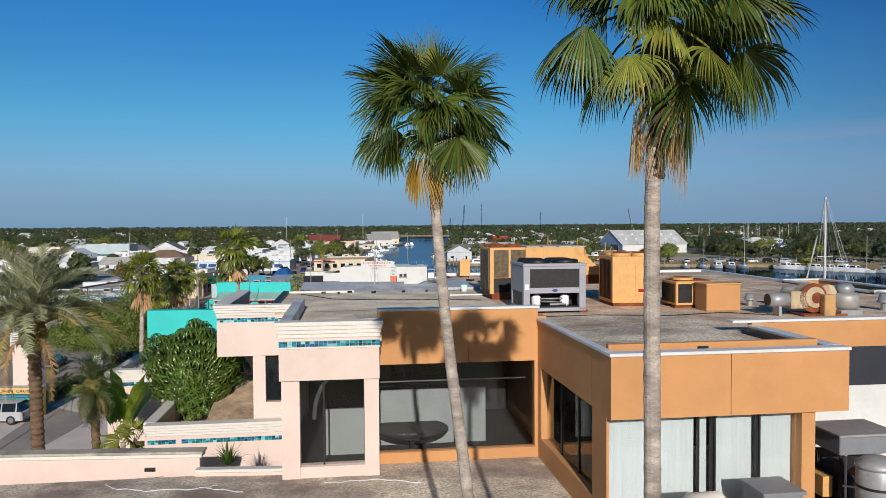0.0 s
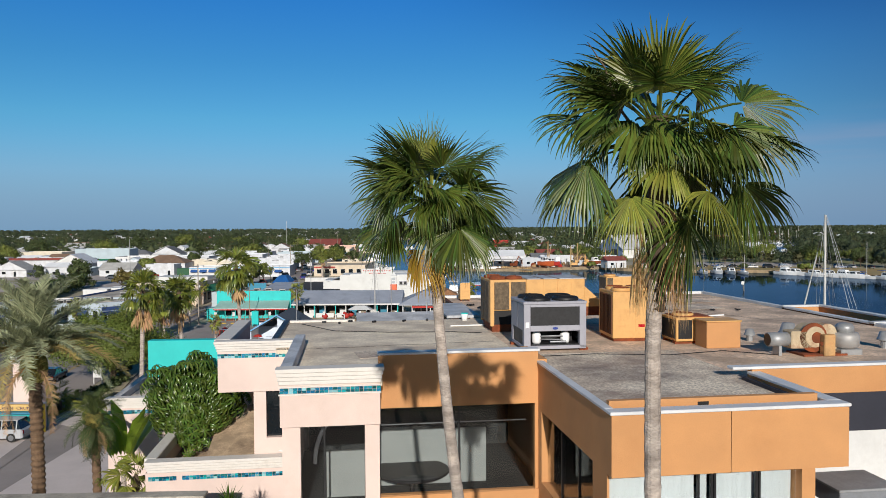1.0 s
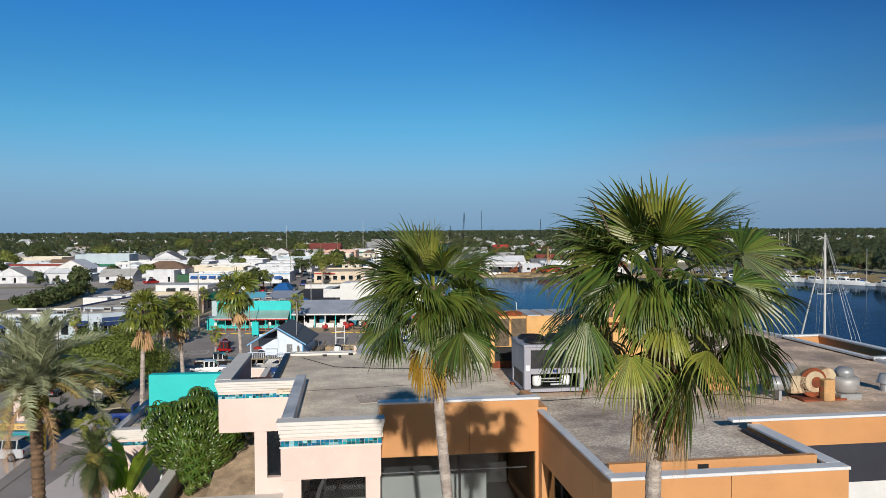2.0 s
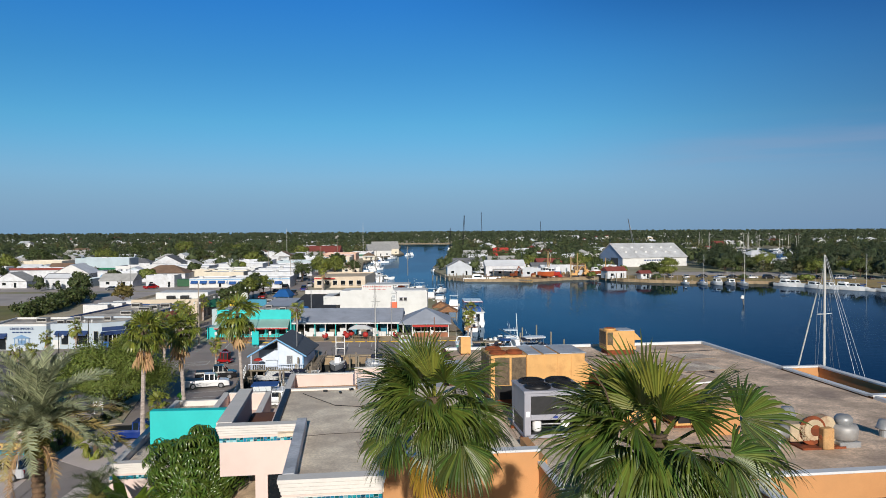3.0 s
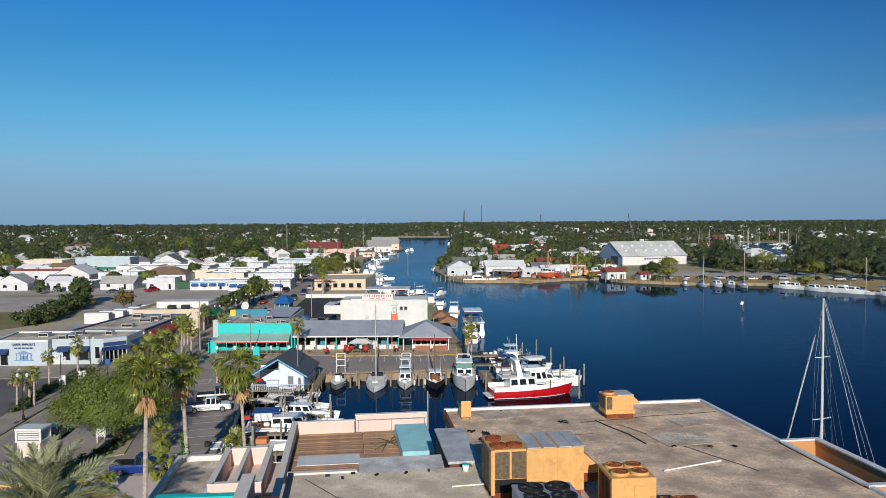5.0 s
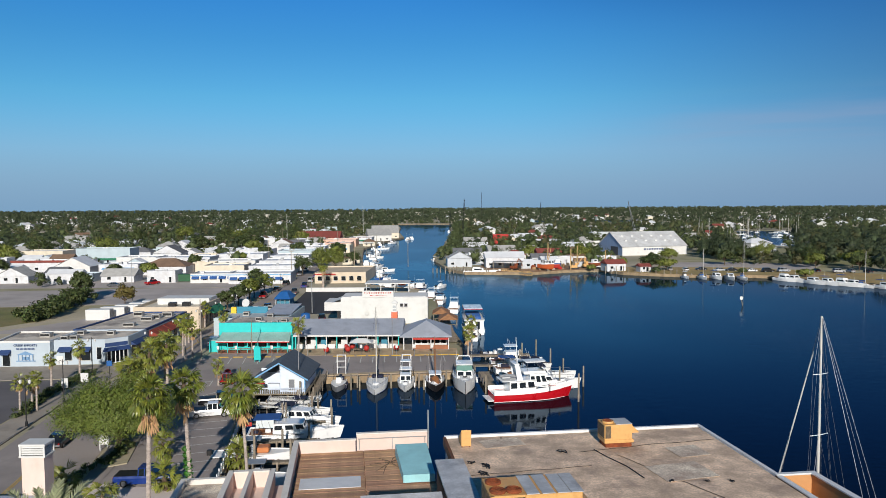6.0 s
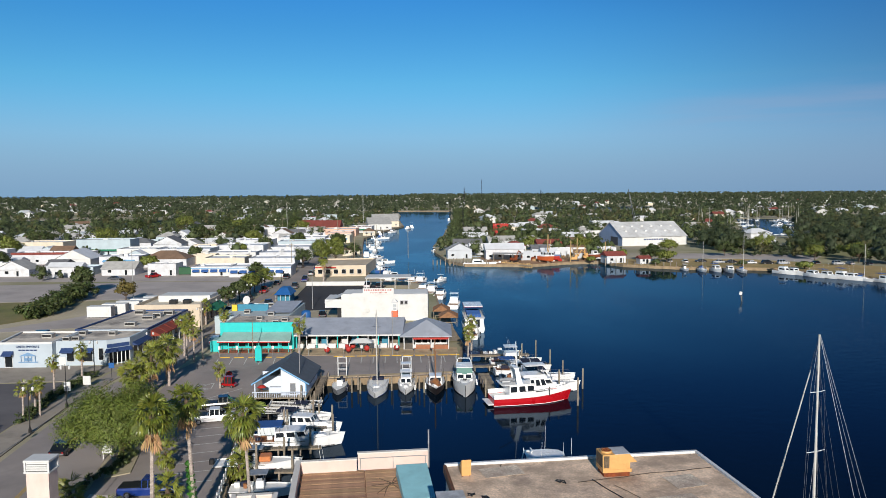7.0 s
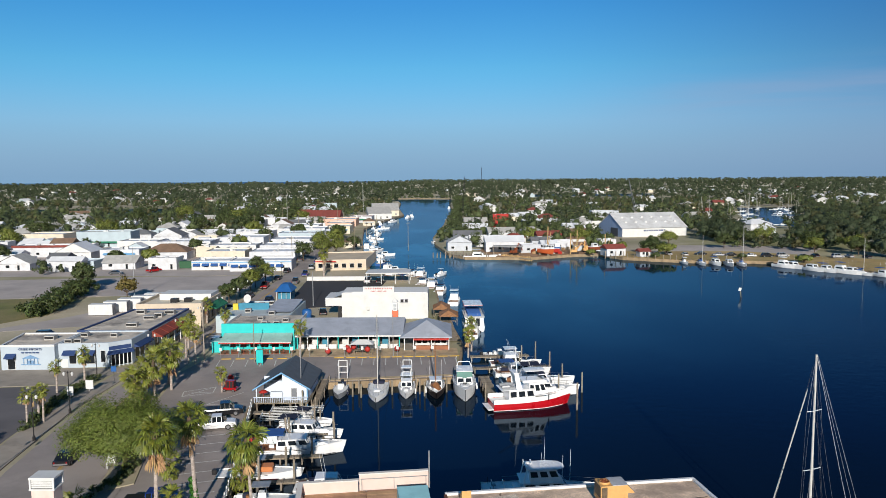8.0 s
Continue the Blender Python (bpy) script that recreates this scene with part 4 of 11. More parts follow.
# grey chiller
ch = thing("chiller", "grey metal rooftop chiller with four top fans", "air conditioner", roof_at(0.29, 9.56))
W, D, H = 2.28, 2.05, 1.78
for x0, y0 in ((0, 0), (W - 0.24, 0), (0, D - 0.24), (W - 0.24, D - 0.24)):
    part("post", MB().box(x0, x0 + 0.24, y0, y0 + 0.24, 0.12, H - 0.06, 0.01), GREYPAINT, ch)
part("top_panel", MB().box(-0.02, W + 0.02, -0.02, D + 0.02, H - 0.1, H, 0.015), GREYPAINT, ch)
part("base_frame", MB().box(0, W, 0, D, 0.08, 0.2, 0.01), GREYPAINT, ch)
part("coil_front", MB().box(0.24, W - 0.24, 0.04, 0.08, 0.92, H - 0.2), mat("black_coil", (0.03, 0.03, 0.032), 0.7, 0.2, var=0.3, scale=8, bump=0.3), ch, "black condenser coil")
part("coil_back", MB().box(0.24, W - 0.24, D - 0.1, D - 0.05, 0.2, H - 0.1), BLACKMET, ch)
part("mid_rail", MB().box(0.24, W - 0.24, 0.0, 0.1, 0.72, 0.92, 0.01), GREYPAINT, ch)
part("top_rail", MB().box(0.24, W - 0.24, 0.0, 0.1, H - 0.2, H - 0.1, 0.01), GREYPAINT, ch)
part("badge", MB().lathe([(0.07, -0.005), (0.07, 0.005)], (0, 0), 14), mat("blue_badge", srgb(50, 70, 150), 0.4, var=0.02, scale=1, bump=0), ch).matrix_basis = pose(W / 2, -0.006, 0.82, 90) @ Matrix.Diagonal((1.4, 0.7, 1, 1))
part("machine_floor", MB().box(0.1, W - 0.1, 0.1, D - 0.1, 0.2, 0.24), BLACKMET, ch)
part("core", MB().box(0.25, W - 0.25, 0.9, D - 0.15, 0.24, 0.9), BLACKMET, ch)
for x in (0.55, 1.6):
    part("compressor", MB().lathe([(0.14, 0.24), (0.17, 0.3), (0.17, 0.56), (0.1, 0.66), (0.04, 0.68)], (x, 0.4), 14), HULLW, ch, smooth=True)
part("pipework", MB().tube([(0.5, 0.3, 0.5), (1.7, 0.3, 0.5)], 0.035).tube([(0.5, 0.3, 0.4), (1.7, 0.3, 0.36)], 0.025).tube([(1.0, 0.2, 0.3), (1.6, 0.2, 0.3)], 0.05), ALU, ch)
part("side_panel", MB().box(0.0, 0.03, 0.24, 0.98, 0.75, H - 0.12), GREYPAINT, ch)
part("side_panel", MB().box(0.0, 0.03, 1.02, D - 0.24, 0.75, H - 0.12), GREYPAINT, ch)
# black sheet drawn for the shade in the chiller's open side
part("side_void", MB().box(0.03, 0.06, 0.24, D - 0.24, 0.2, 0.78), BLACKMET, ch)
part("side_panel", MB().box(W - 0.03, W, 0.24, D - 0.24, 0.2, H - 0.12), GREYPAINT, ch)
part("data_plate", MB().box(0.06, 0.19, -0.006, 0.0, 0.85, 1.05), HULLW, ch)
for x in (0.62, 1.66):
    for y in (0.55, 1.5):
        fan_well(ch, x, y, H, 0.42, BLACKMET, BLACKMET)
for x, y in ((-0.1, 0.1), (-0.1, 1.7), (W - 0.2, 0.1), (W - 0.2, 1.7)):
    part("foot", MB().box(x, x + 0.3, y, y + 0.2, -0.03, 0.09), RUST, ch)

# long orange package unit with an intake hood
rt = thing("rooftop_unit", "long orange rooftop air-conditioning unit with rusty fans", "air conditioner", roof_at(0.05, 14.55))
part("curb", MB().box(0.1, 4.0, 0.1, 2.2, -0.02, 0.3), RUST, rt)
part("body", MB().box(1.55, 4.1, 0, 2.3, 0.3, 2.2, 0.015), ORMETAL, rt)
part("condenser_frame", MB().box(0, 1.55, 0.05, 2.25, 0.9, 2.2, 0.015), ORMETAL, rt)
part("condenser_post", MB().box(0, 0.16, 0, 0.14, 0.25, 2.2), ORMETAL, rt)
part("condenser_post", MB().box(0, 0.14, 2.16, 2.3, 0.25, 2.2), ORMETAL, rt)
for x in (0.18, 0.9):
    part("coil", MB().box(x, x + 0.62, 0.0, 0.06, 0.95, 2.1), COIL, rt, "rusty brown condenser coil")
for y in (0.2, 0.85, 1.5):
    part("coil", MB().box(-0.04, 0.02, y, y + 0.55, 0.4, 2.1), COIL, rt)
# black block drawn for the shade in the open bay below
part("void", MB().box(0.1, 1.5, 0.15, 2.1, 0.3, 0.9), BLACKMET, rt)
for x in (2.3, 2.9, 3.5):
    part("seam", MB().box(x, x + 0.05, -0.02, 0.0, 0.35, 2.15), ORMETAL, rt)
for x in (1.6, 2.3, 3.0, 3.6):
    part("roof_panel", MB().box(x, x + 0.58, 0.03, 2.27, 2.2, 2.235, 0.008), SILVER_ROOF, rt, "weathered grey roof panel")
for x, y in ((0.4, 0.55), (1.12, 0.55), (0.4, 1.6)):
    fan_well(rt, x, y, 2.2, 0.3, RUST, RUST)
part("hood", MB().add([(4.1, 0.1, 1.9), (4.1, 2.2, 1.9), (4.95, 2.2, 1.15), (4.95, 0.1, 1.15), (4.1, 0.1, 1.0), (4.1, 2.2, 1.0), (4.95, 2.2, 1.0), (4.95, 0.1, 1.0)],
                     [(0, 3, 2, 1), (0, 4, 7, 3), (1, 2, 6, 5), (2, 3, 7, 6)]), ORMETAL, rt)
for i in range(4):
    part("hood_slat", MB().box(4.15, 4.9, 0.15 + i * 0.5, 0.2 + i * 0.5, 0.6, 1.1), RUST, rt)

# square orange condenser
a2 = thing("rooftop_condenser", "square orange rooftop condenser with rusty top fans", "air conditioner", roof_at(4.2, 11.3, ROOF, -3))
part("body", MB().box(0, 1.8, 0, 1.85, 0.12, 1.92, 0.02), ORMETAL, a2)
for i in range(9):
    part("slat", MB().box(-0.03, 0.0, 0.12 + i * 0.18, 0.2 + i * 0.18, 0.25, 1.8), DKBROWN, a2)
part("base_rail", MB().box(0.05, 1.75, 0.05, 1.8, -0.02, 0.12), RUST, a2)
for x, y in ((0.5, 0.55), (1.3, 0.55), (0.5, 1.35), (1.3, 1.35)):
    fan_well(a2, x, y, 1.92, 0.32, ORMETAL, RUST)
part("access_panel", MB().box(0.9, 1.65, -0.02, 0.0, 0.4, 1.6, 0.006), ORMETAL, a2)
part("label_plate", MB().box(1.0, 1.25, -0.026, -0.02, 0.55, 0.66), HULLR, a2)
part("conduit_box", MB().box(1.55, 1.72, -0.1, 0.0, 0.9, 1.2, 0.01), ORMETAL, a2)

# low orange unit with a curb box beside it
b3 = thing("rooftop_unit", "low orange rooftop unit with a rusted top", "air conditioner", roof_at(6.3, 10.3))
part("body", MB().box(0, 1.5, 0, 1.3, 0.1, 1.0, 0.02), ORMETAL, b3)
part("side_grille", MB().box(-0.03, 0.0, 0.1, 1.2, 0.2, 0.9), BLACKMET, b3)
part("front_grille", MB().box(0.08, 0.62, -0.02, 0.0, 0.2, 0.9), BLACKMET, b3)
part("lid", MB().box(0.1, 1.4, 0.1, 1.2, 1.0, 1.03), RUST, b3)
fan_well(b3, 0.55, 0.65, 1.0, 0.34, ORMETAL, RUST)
part("foot", MB().box(0, 1.5, 0.1, 0.3, -0.02, 0.1), RUST, b3)
part("foot", MB().box(0, 1.5, 1.0, 1.2, -0.02, 0.1), RUST, b3)
cb = thing("vent_box", "plain orange painted vent box", "vent", roof_at(6.95, 9.2))
part("body", MB().box(0, 1.3, 0, 0.9, 0.0, 0.95, 0.02), ORANGE, cb)
part("cap", MB().box(-0.03, 1.33, -0.03, 0.93, 0.95, 1.0, 0.01), ORMETAL, cb)

# kitchen exhaust line: pipe, blower, duct and drum fan
RCREAM = mat("rust_streaked_cream", srgb(206, 186, 154), 0.75, var=0.15, scale=1.5, bump=0.15, stain=0.7, stain_col=srgb(140, 72, 40), stain_scale=1.6)
ex = thing("exhaust_blower", "rust-streaked kitchen exhaust blower with a round duct", "exhaust fan", roof_at(8.3, 7.55))
part("inlet_pipe", MB().tube([(0, 0, 0.55), (0.7, 0, 0.55)], 0.24, 20), GALV, ex, smooth=True)
# black disc on the closed pipe end draws the shade inside it
part("inlet_mouth", MB().tube([(-0.012, 0, 0.55), (-0.01, 0, 0.55)], 0.21, 20), BLACKMET, ex)
part("transition", MB().box(0.7, 1.45, -0.28, 0.28, 0.25, 0.85, 0.03), RCREAM, ex)
part("scroll", MB().tube([(1.5, -0.25, 0.62), (1.5, 0.25, 0.62)], 0.46, 22), RCREAM, ex, "rust-streaked cream blower scroll")
part("scroll_rim", MB().tube([(1.5, -0.28, 0.62), (1.5, -0.25, 0.62)], 0.50, 22), RUST, ex)
part("scroll_cheek", MB().tube([(1.55, -0.31, 0.64), (1.55, -0.28, 0.64)], 0.36, 20), RCREAM, ex)
part("scroll_eye", MB().tube([(1.6, -0.33, 0.62), (1.6, -0.31, 0.62)], 0.19, 16), RUST, ex)
part("motor", MB().tube([(1.85, -0.5, 0.42), (1.85, 0.0, 0.42)], 0.17, 14), RUST, ex, smooth=True)
part("motor_cover", MB().box(1.7, 2.1, -0.6, -0.3, 0.02, 0.75, 0.03), mat("rusty_cream_paint", srgb(214, 170, 116), 0.8, var=0.3, scale=2, bump=0.2, stain=0.5, stain_col=srgb(150, 80, 40), stain_scale=2), ex)
oh = [(2.1 + 0.34 * math.cos(i * math.pi / 10), 0.72 + 0.34 * math.sin(i * math.pi / 10)) for i in range(11)] + [(1.76, 0.05), (2.44, 0.05)]
part("outlet_housing", MB().loft([[(x, -0.15, z) for x, z in oh], [(x, 0.3, z) for x, z in oh]]), RCREAM, ex)
part("skid", MB().box(1.0, 2.6, -0.5, 0.5, -0.02, 0.08), RUST, ex)
part("skid_leg", MB().box(0.3, 0.4, -0.2, 0.2, -0.02, 0.34), GALV, ex)
ALUD = mat("dull_spun_aluminium", srgb(186, 184, 182), 0.6, 0.4, var=0.1, scale=2, bump=0.05, stain=0.3, stain_col=srgb(130, 120, 110))
dr = thing("drum_fan", "silver mushroom-shaped drum exhaust fan", "exhaust fan", roof_at(11.1, 7.5))
part("curb", MB().box(-0.4, 0.4, -0.4, 0.4, -0.02, 0.2, 0.02), GALV, dr)
part("drum", MB().lathe([(0.34, 0.2), (0.46, 0.3), (0.48, 0.62), (0.42, 0.75)], (0, 0), 22), ALUD, dr, smooth=True)
part("motor_dome", MB().lathe([(0.3, 0.75), (0.3, 0.95), (0.22, 1.05), (0.05, 1.08)], (0, 0), 18), GALV, dr, smooth=True)
for k, (u, w, s) in enumerate(((9.4, 10.6, 0.75), (10.6, 10.0, 1.2), (13.2, 8.2, 1.0))):
    mv = thing("roof_vent", "small galvanised mushroom roof vent", "vent", roof_at(u, w), "roof vents")
    part("pipe", MB().lathe([(0.16 * s, -0.02), (0.16 * s, 0.3 * s)], (0, 0), 14), GALV, mv)
    part("cap", MB().lathe([(0.2 * s, 0.28 * s), (0.3 * s, 0.32 * s), (0.26 * s, 0.36 * s), (0.18 * s, 0.62 * s), (0.02, 0.64 * s)], (0, 0), 16), GALV, mv, smooth=True)

# small package unit by the river edge
su = thing("rooftop_unit", "small orange rooftop unit with an intake hood", "air conditioner", roof_at(9.35, 26.3))
part("curb", MB().box(0.1, 1.75, 0.1, 1.2, -0.02, 0.28), RUST, su)
part("curb_top", MB().box(0.0, 1.85, 0.0, 1.3, 0.28, 0.48, 0.015), ORMETAL, su)
part("body", MB().box(0.0, 1.75, 0.0, 1.3, 0.48, 1.42, 0.02), ORMETAL, su)
part("coil", MB().box(0.05, 0.4, -0.02, 0.0, 0.6, 1.35), COIL, su)
part("coil", MB().box(-0.02, 0.0, 0.1, 1.2, 0.6, 1.35), COIL, su)
part("roof_panel", MB().box(0.75, 1.75, 0.02, 1.28, 1.42, 1.45), SILVER_ROOF, su)
fan_well(su, 0.4, 0.6, 1.42, 0.3, ORMETAL, RUST)
part("hood", MB().add([(1.75, 0.1, 1.35), (1.75, 1.2, 1.35), (2.2, 1.2, 0.9), (2.2, 0.1, 0.9), (1.75, 0.1, 0.85), (1.75, 1.2, 0.85), (2.2, 1.2, 0.85), (2.2, 0.1, 0.85)],
                     [(0, 3, 2, 1), (0, 4, 7, 3), (1, 2, 6, 5), (2, 3, 7, 6), (4, 5, 6, 7)]), ORMETAL, su)
sp = thing("splitter_box", "small orange slanted vent box", "vent", roof_at(0.75, 27.6))
part("body", MB().add([(0, 0, 0.1), (0.6, 0, 0.1), (0.6, 0.9, 0.1), (0, 0.9, 0.1), (0, 0, 1.1), (0.6, 0, 1.1), (0.6, 0.9, 0.5), (0, 0.9, 0.5)],
                     [(4, 5, 6, 7), (0, 1, 5, 4), (1, 2, 6, 5), (2, 3, 7, 6), (3, 0, 4, 7), (0, 3, 2, 1)]), ORMETAL, sp)
for x in (0.03, 0.5):
    part("leg", MB().box(x, x + 0.06, 0.1, 0.16, -0.02, 0.1).box(x, x + 0.06, 0.7, 0.76, -0.02, 0.1), RUST, sp)
# loose lines and rubbish on the roof
for name, lab, pts, r, m in (
        ("conduit", "dark conduit lying on the roof", [(8.6, 26.0), (8.95, 24.6), (9.5, 23.0), (9.75, 21.2)], 0.03, BLACKMET),
        ("roof_pipe", "thin white pipe lying on the roof", [(8.9, 17.0), (12.3, 18.0)], 0.04, HULLW),
        ("roof_pipe", "thin white pipe lying on the roof", [(7.4, 12.2), (10.2, 12.9)], 0.04, HULLW),
        ("roof_pipe", "thin white pipe lying on the roof", [(-1.4, 16.4), (0.2, 16.5)], 0.03, HULLW),
        ("cable", "black cable lying across the roof", [(0.4, 8.4), (2.5, 8.6), (5.0, 8.0), (7.2, 8.5), (8.6, 7.4)], 0.012, BLACKMET),
        ("cable", "black cable lying across the roof", [(-8.0, 18.3), (-6.5, 15.8), (-4.2, 15.0), (-1.6, 14.7), (-0.4, 14.2)], 0.016, BLACKMET)):
    solo(name, MB().tube([(u, w, ROOF + 0.03 + r) for u, w in pts], r, 6), m, lab, "pipe" if "pipe" in name else "cable", BPOSE)
bk = thing("bucket", "white plastic bucket on the roof", "bucket", roof_at(-0.45, 18.4, ROOF + 0.03))
part("pail", MB().lathe([(0.14, 0), (0.17, 0.34), (0.15, 0.34), (0.13, 0.05)], (0, 0), 14), HULLW, bk, smooth=True)
part("rim", MB().lathe([(0.18, 0.32), (0.18, 0.36), (0.15, 0.36)], (0, 0), 14), TEAL, bk)
for i, (u, w) in enumerate(((-7.0, 18.6), (-5.8, 18.75), (-4.7, 18.4), (-3.3, 18.5), (-2.2, 18.65), (-6.3, 18.2))):
    solo("brick", MB().box(-0.1, 0.1, -0.05, 0.05, 0, 0.09, 0.008), BLACKMET, "small dark block lying on the roof", "block", roof_at(u, w, ROOF + 0.03, 20 * i), "loose roof blocks")
for i, (u, w, s) in enumerate(((1.6, 24.0, 1.2), (1.3, 23.0, 1.0), (0.9, 24.8, 0.8), (6.6, 25.9, 1.0), (11.0, 20.6, 0.6), (12.9, 20.3, 0.5), (14.2, 20.1, 0.6))):
    rs = random.Random(i)
    pts = [(rs.uniform(-0.3, 0.3) * s, rs.uniform(-0.3, 0.3) * s, 0.03 + 0.12 * s * rs.random()) for _ in range(14)]
    solo("cable_coil", MB().tube(pts, 0.03 * s, 5), BLACKMET, "small tangle of dark scrap cable on the roof", "scrap", roof_at(u, w, ROOF), "roof scrap")

# equipment on the low roof beside the corner block
# grey sheet metal with stains, darkened: the block's shade is in the base colour
SHADEGREY = mat("dull_grey_sheet_metal", srgb(142, 146, 152), 0.55, 0.1, var=0.12, scale=1.2, bump=0.05, stain=0.4, stain_col=srgb(96, 94, 92), stain_scale=1.2)
g1 = thing("condenser_unit", "grey sheet-metal cased condenser on a steel stand", "air conditioner", BPOSE @ pose(5.85, 0.35, LOW))
part("casing", MB().box(0, 1.55, 0, 1.25, 1.66, 2.1, 0.02), SHADEGREY, g1)
part("back_panel", MB().box(0.02, 1.5, 0.9, 1.0, 0.05, 1.58), BLACKMET, g1)
part("junction_box", MB().box(0.42, 0.62, -0.12, 0.02, 0.8, 1.2, 0.01), CREAM, g1)
part("valve_wheel", MB().tube([(0.3, -0.1, 1.3), (0.3, -0.05, 1.3)], 0.09, 10), RUST, g1)
part("base_frame", MB().box(-0.1, 1.6, -0.1, 1.2, 0.0, 0.08), RUST, g1)
part("lid", MB().box(-0.04, 1.59, -0.04, 1.29, 2.1, 2.16, 0.01), GALV, g1)
for x, y in ((0.05, 0.05), (1.45, 0.05), (0.05, 1.15), (1.45, 1.15)):
    part("leg", MB().box(x, x + 0.06, y, y + 0.06, 0, 1.66), BLACKMET, g1)
part("compressor", MB().lathe([(0.22, 0.3), (0.24, 0.9), (0.12, 1.1)], (0.5, 0.5), 14).box(0.2, 1.3, 0.3, 0.9, 0.25, 0.32), BLACKMET, g1, smooth=False)
part("pipework", MB().tube([(0.3, 0.2, 0.3), (0.3, 0.2, 1.6)], 0.03).tube([(0.9, 0.25, 0.4), (1.3, 0.25, 0.8), (1.3, 0.3, 1.6)], 0.03).tube([(0.1, 0.1, 0.9), (1.4, 0.1, 0.7)], 0.025), HULLW, g1)
part("orange_guard", MB().box(-0.3, -0.05, 0.2, 0.9, 0.6, 1.1), ORMETAL, g1)
tk = thing("steel_tank", "dull steel round tank with a domed lid", "tank", BPOSE @ pose(6.1, -0.6, LOW) @ Matrix.Diagonal((0.9, 0.9, 1.18, 1)))
part("shell", MB().lathe([(0.5, 0.0), (0.5, 1.4), (0.46, 1.45)], (0, 0), 24), GALV, tk, smooth=True)
part("lid", MB().lathe([(0.53, 1.44), (0.53, 1.5), (0.3, 1.62), (0.05, 1.66)], (0, 0), 24), GALV, tk, smooth=True)
part("strap", MB().lathe([(0.515, 1.05), (0.515, 1.1)], (0, 0), 24), BLACKMET, tk)
part("latch", MB().box(-0.06, 0.06, -0.56, -0.5, 0.95, 1.2).tube([(-0.1, -0.56, 1.0), (-0.12, -0.6, 0.75), (0.1, -0.6, 0.72), (0.12, -0.56, 1.0)], 0.015, 5), BLACKMET, tk)
lp = thing("condenser_unit", "grey metal box unit with a folded lid", "air conditioner", BPOSE @ pose(2.93, -1.3, LOW))
part("casing", MB().box(0, 0.9, 0, 0.9, 0, 1.43, 0.02), SHADEGREY, lp)
part("lid", MB().box(-0.05, 0.95, -0.05, 0.95, 1.43, 1.51, 0.01), SHADEGREY, lp)
cv = thing("covered_vent", "cream rounded duct cover", "vent", BPOSE @ pose(1.02, -1.2, LOW) @ Matrix.Diagonal((1, 1, 0.87, 1)))
part("cover", MB().tube([(0, 0, 1.2), (0.35, 0, 1.45), (0.9, 0, 1.45), (1.2, 0, 1.3)], [0.25, 0.34, 0.34, 0.28], 14), CREAM, cv, smooth=True)
part("stand", MB().box(0.1, 1.1, -0.2, 0.2, 0, 1.3), CREAM, cv)

# ---- plants ----
def fan_frond(az, el, s, rs, segs=26, spread=92.0, petiole=0.9, r=0.68, sag=18.0, droop=1.0, fold=0.30, roll=0.0, split=0.68):
    """One fan leaf from the origin: an arched petiole, then pleated blades that split half way and hang at their tips."""
    mb = MB()
    a0 = radians(az)
    out = Vector((-math.sin(a0), math.cos(a0), 0))
    up = Vector((0, 0, 1))
    p, line = Vector((0, 0, 0)), []
    for i in range(5):
        e = radians(max(-88, el - sag * i / 4))
        tan = out * math.cos(e) + up * math.sin(e)
        line.append(tuple(p))
        p = p + tan * (petiole * s / 4)
    line.append(tuple(p - tan * (petiole * s / 4 * 0.6)))
    mb.tube(line, [0.022 * s, 0.018 * s, 0.015 * s, 0.013 * s, 0.012 * s, 0.010 * s], 4, False)
    hub = Vector(line[-1])
    side = Matrix.Rotation(radians(roll), 3, tan) @ tan.cross(up).normalized()
    nrm = side.cross(tan).normalized()
    step = radians(spread * 2) / segs
    for i in range(segs):
        a = -radians(spread) + step * (i + 0.5)
        rr = s * r * (0.74 + 0.26 * math.cos(a * 0.6)) * rs.uniform(0.9, 1.1)
        d = (tan * math.cos(a) + side * math.sin(a) - nrm * (fold * abs(math.sin(a)))).normalized()
        w = (side * math.cos(a) - tan * math.sin(a)).normalized()
        g = droop * rs.uniform(0.4, 1.7) * (2.2 if rs.random() < 0.12 else 1.0)
        c, q0, cols = hub.copy(), 0.0, []
        for q, wd, k in ((0.05, 1.0, 0.0), (split * 0.5, 1.0, 0.02), (split, 0.97, 0.12), (split + (1 - split) * 0.4, 0.62, 0.6), (split + (1 - split) * 0.75, 0.34, 1.5), (1.0, 0.05, 2.8)):
            c = c + (d - up * (k * g * 0.8)).normalized() * (rr * (q - q0))
            q0 = q
            h = math.tan(step / 2) * rr * min(q, split) * wd * 1.05
            cols.append((c - w * h, c + nrm * (h * 0.5), c + w * h))
        mb.add([v for col in cols for v in col], [f for k in range(5) for f in ((3 * k, 3 * k + 1, 3 * k + 4, 3 * k + 3), (3 * k + 1, 3 * k + 2, 3 * k + 5, 3 * k + 4))])
    return mb


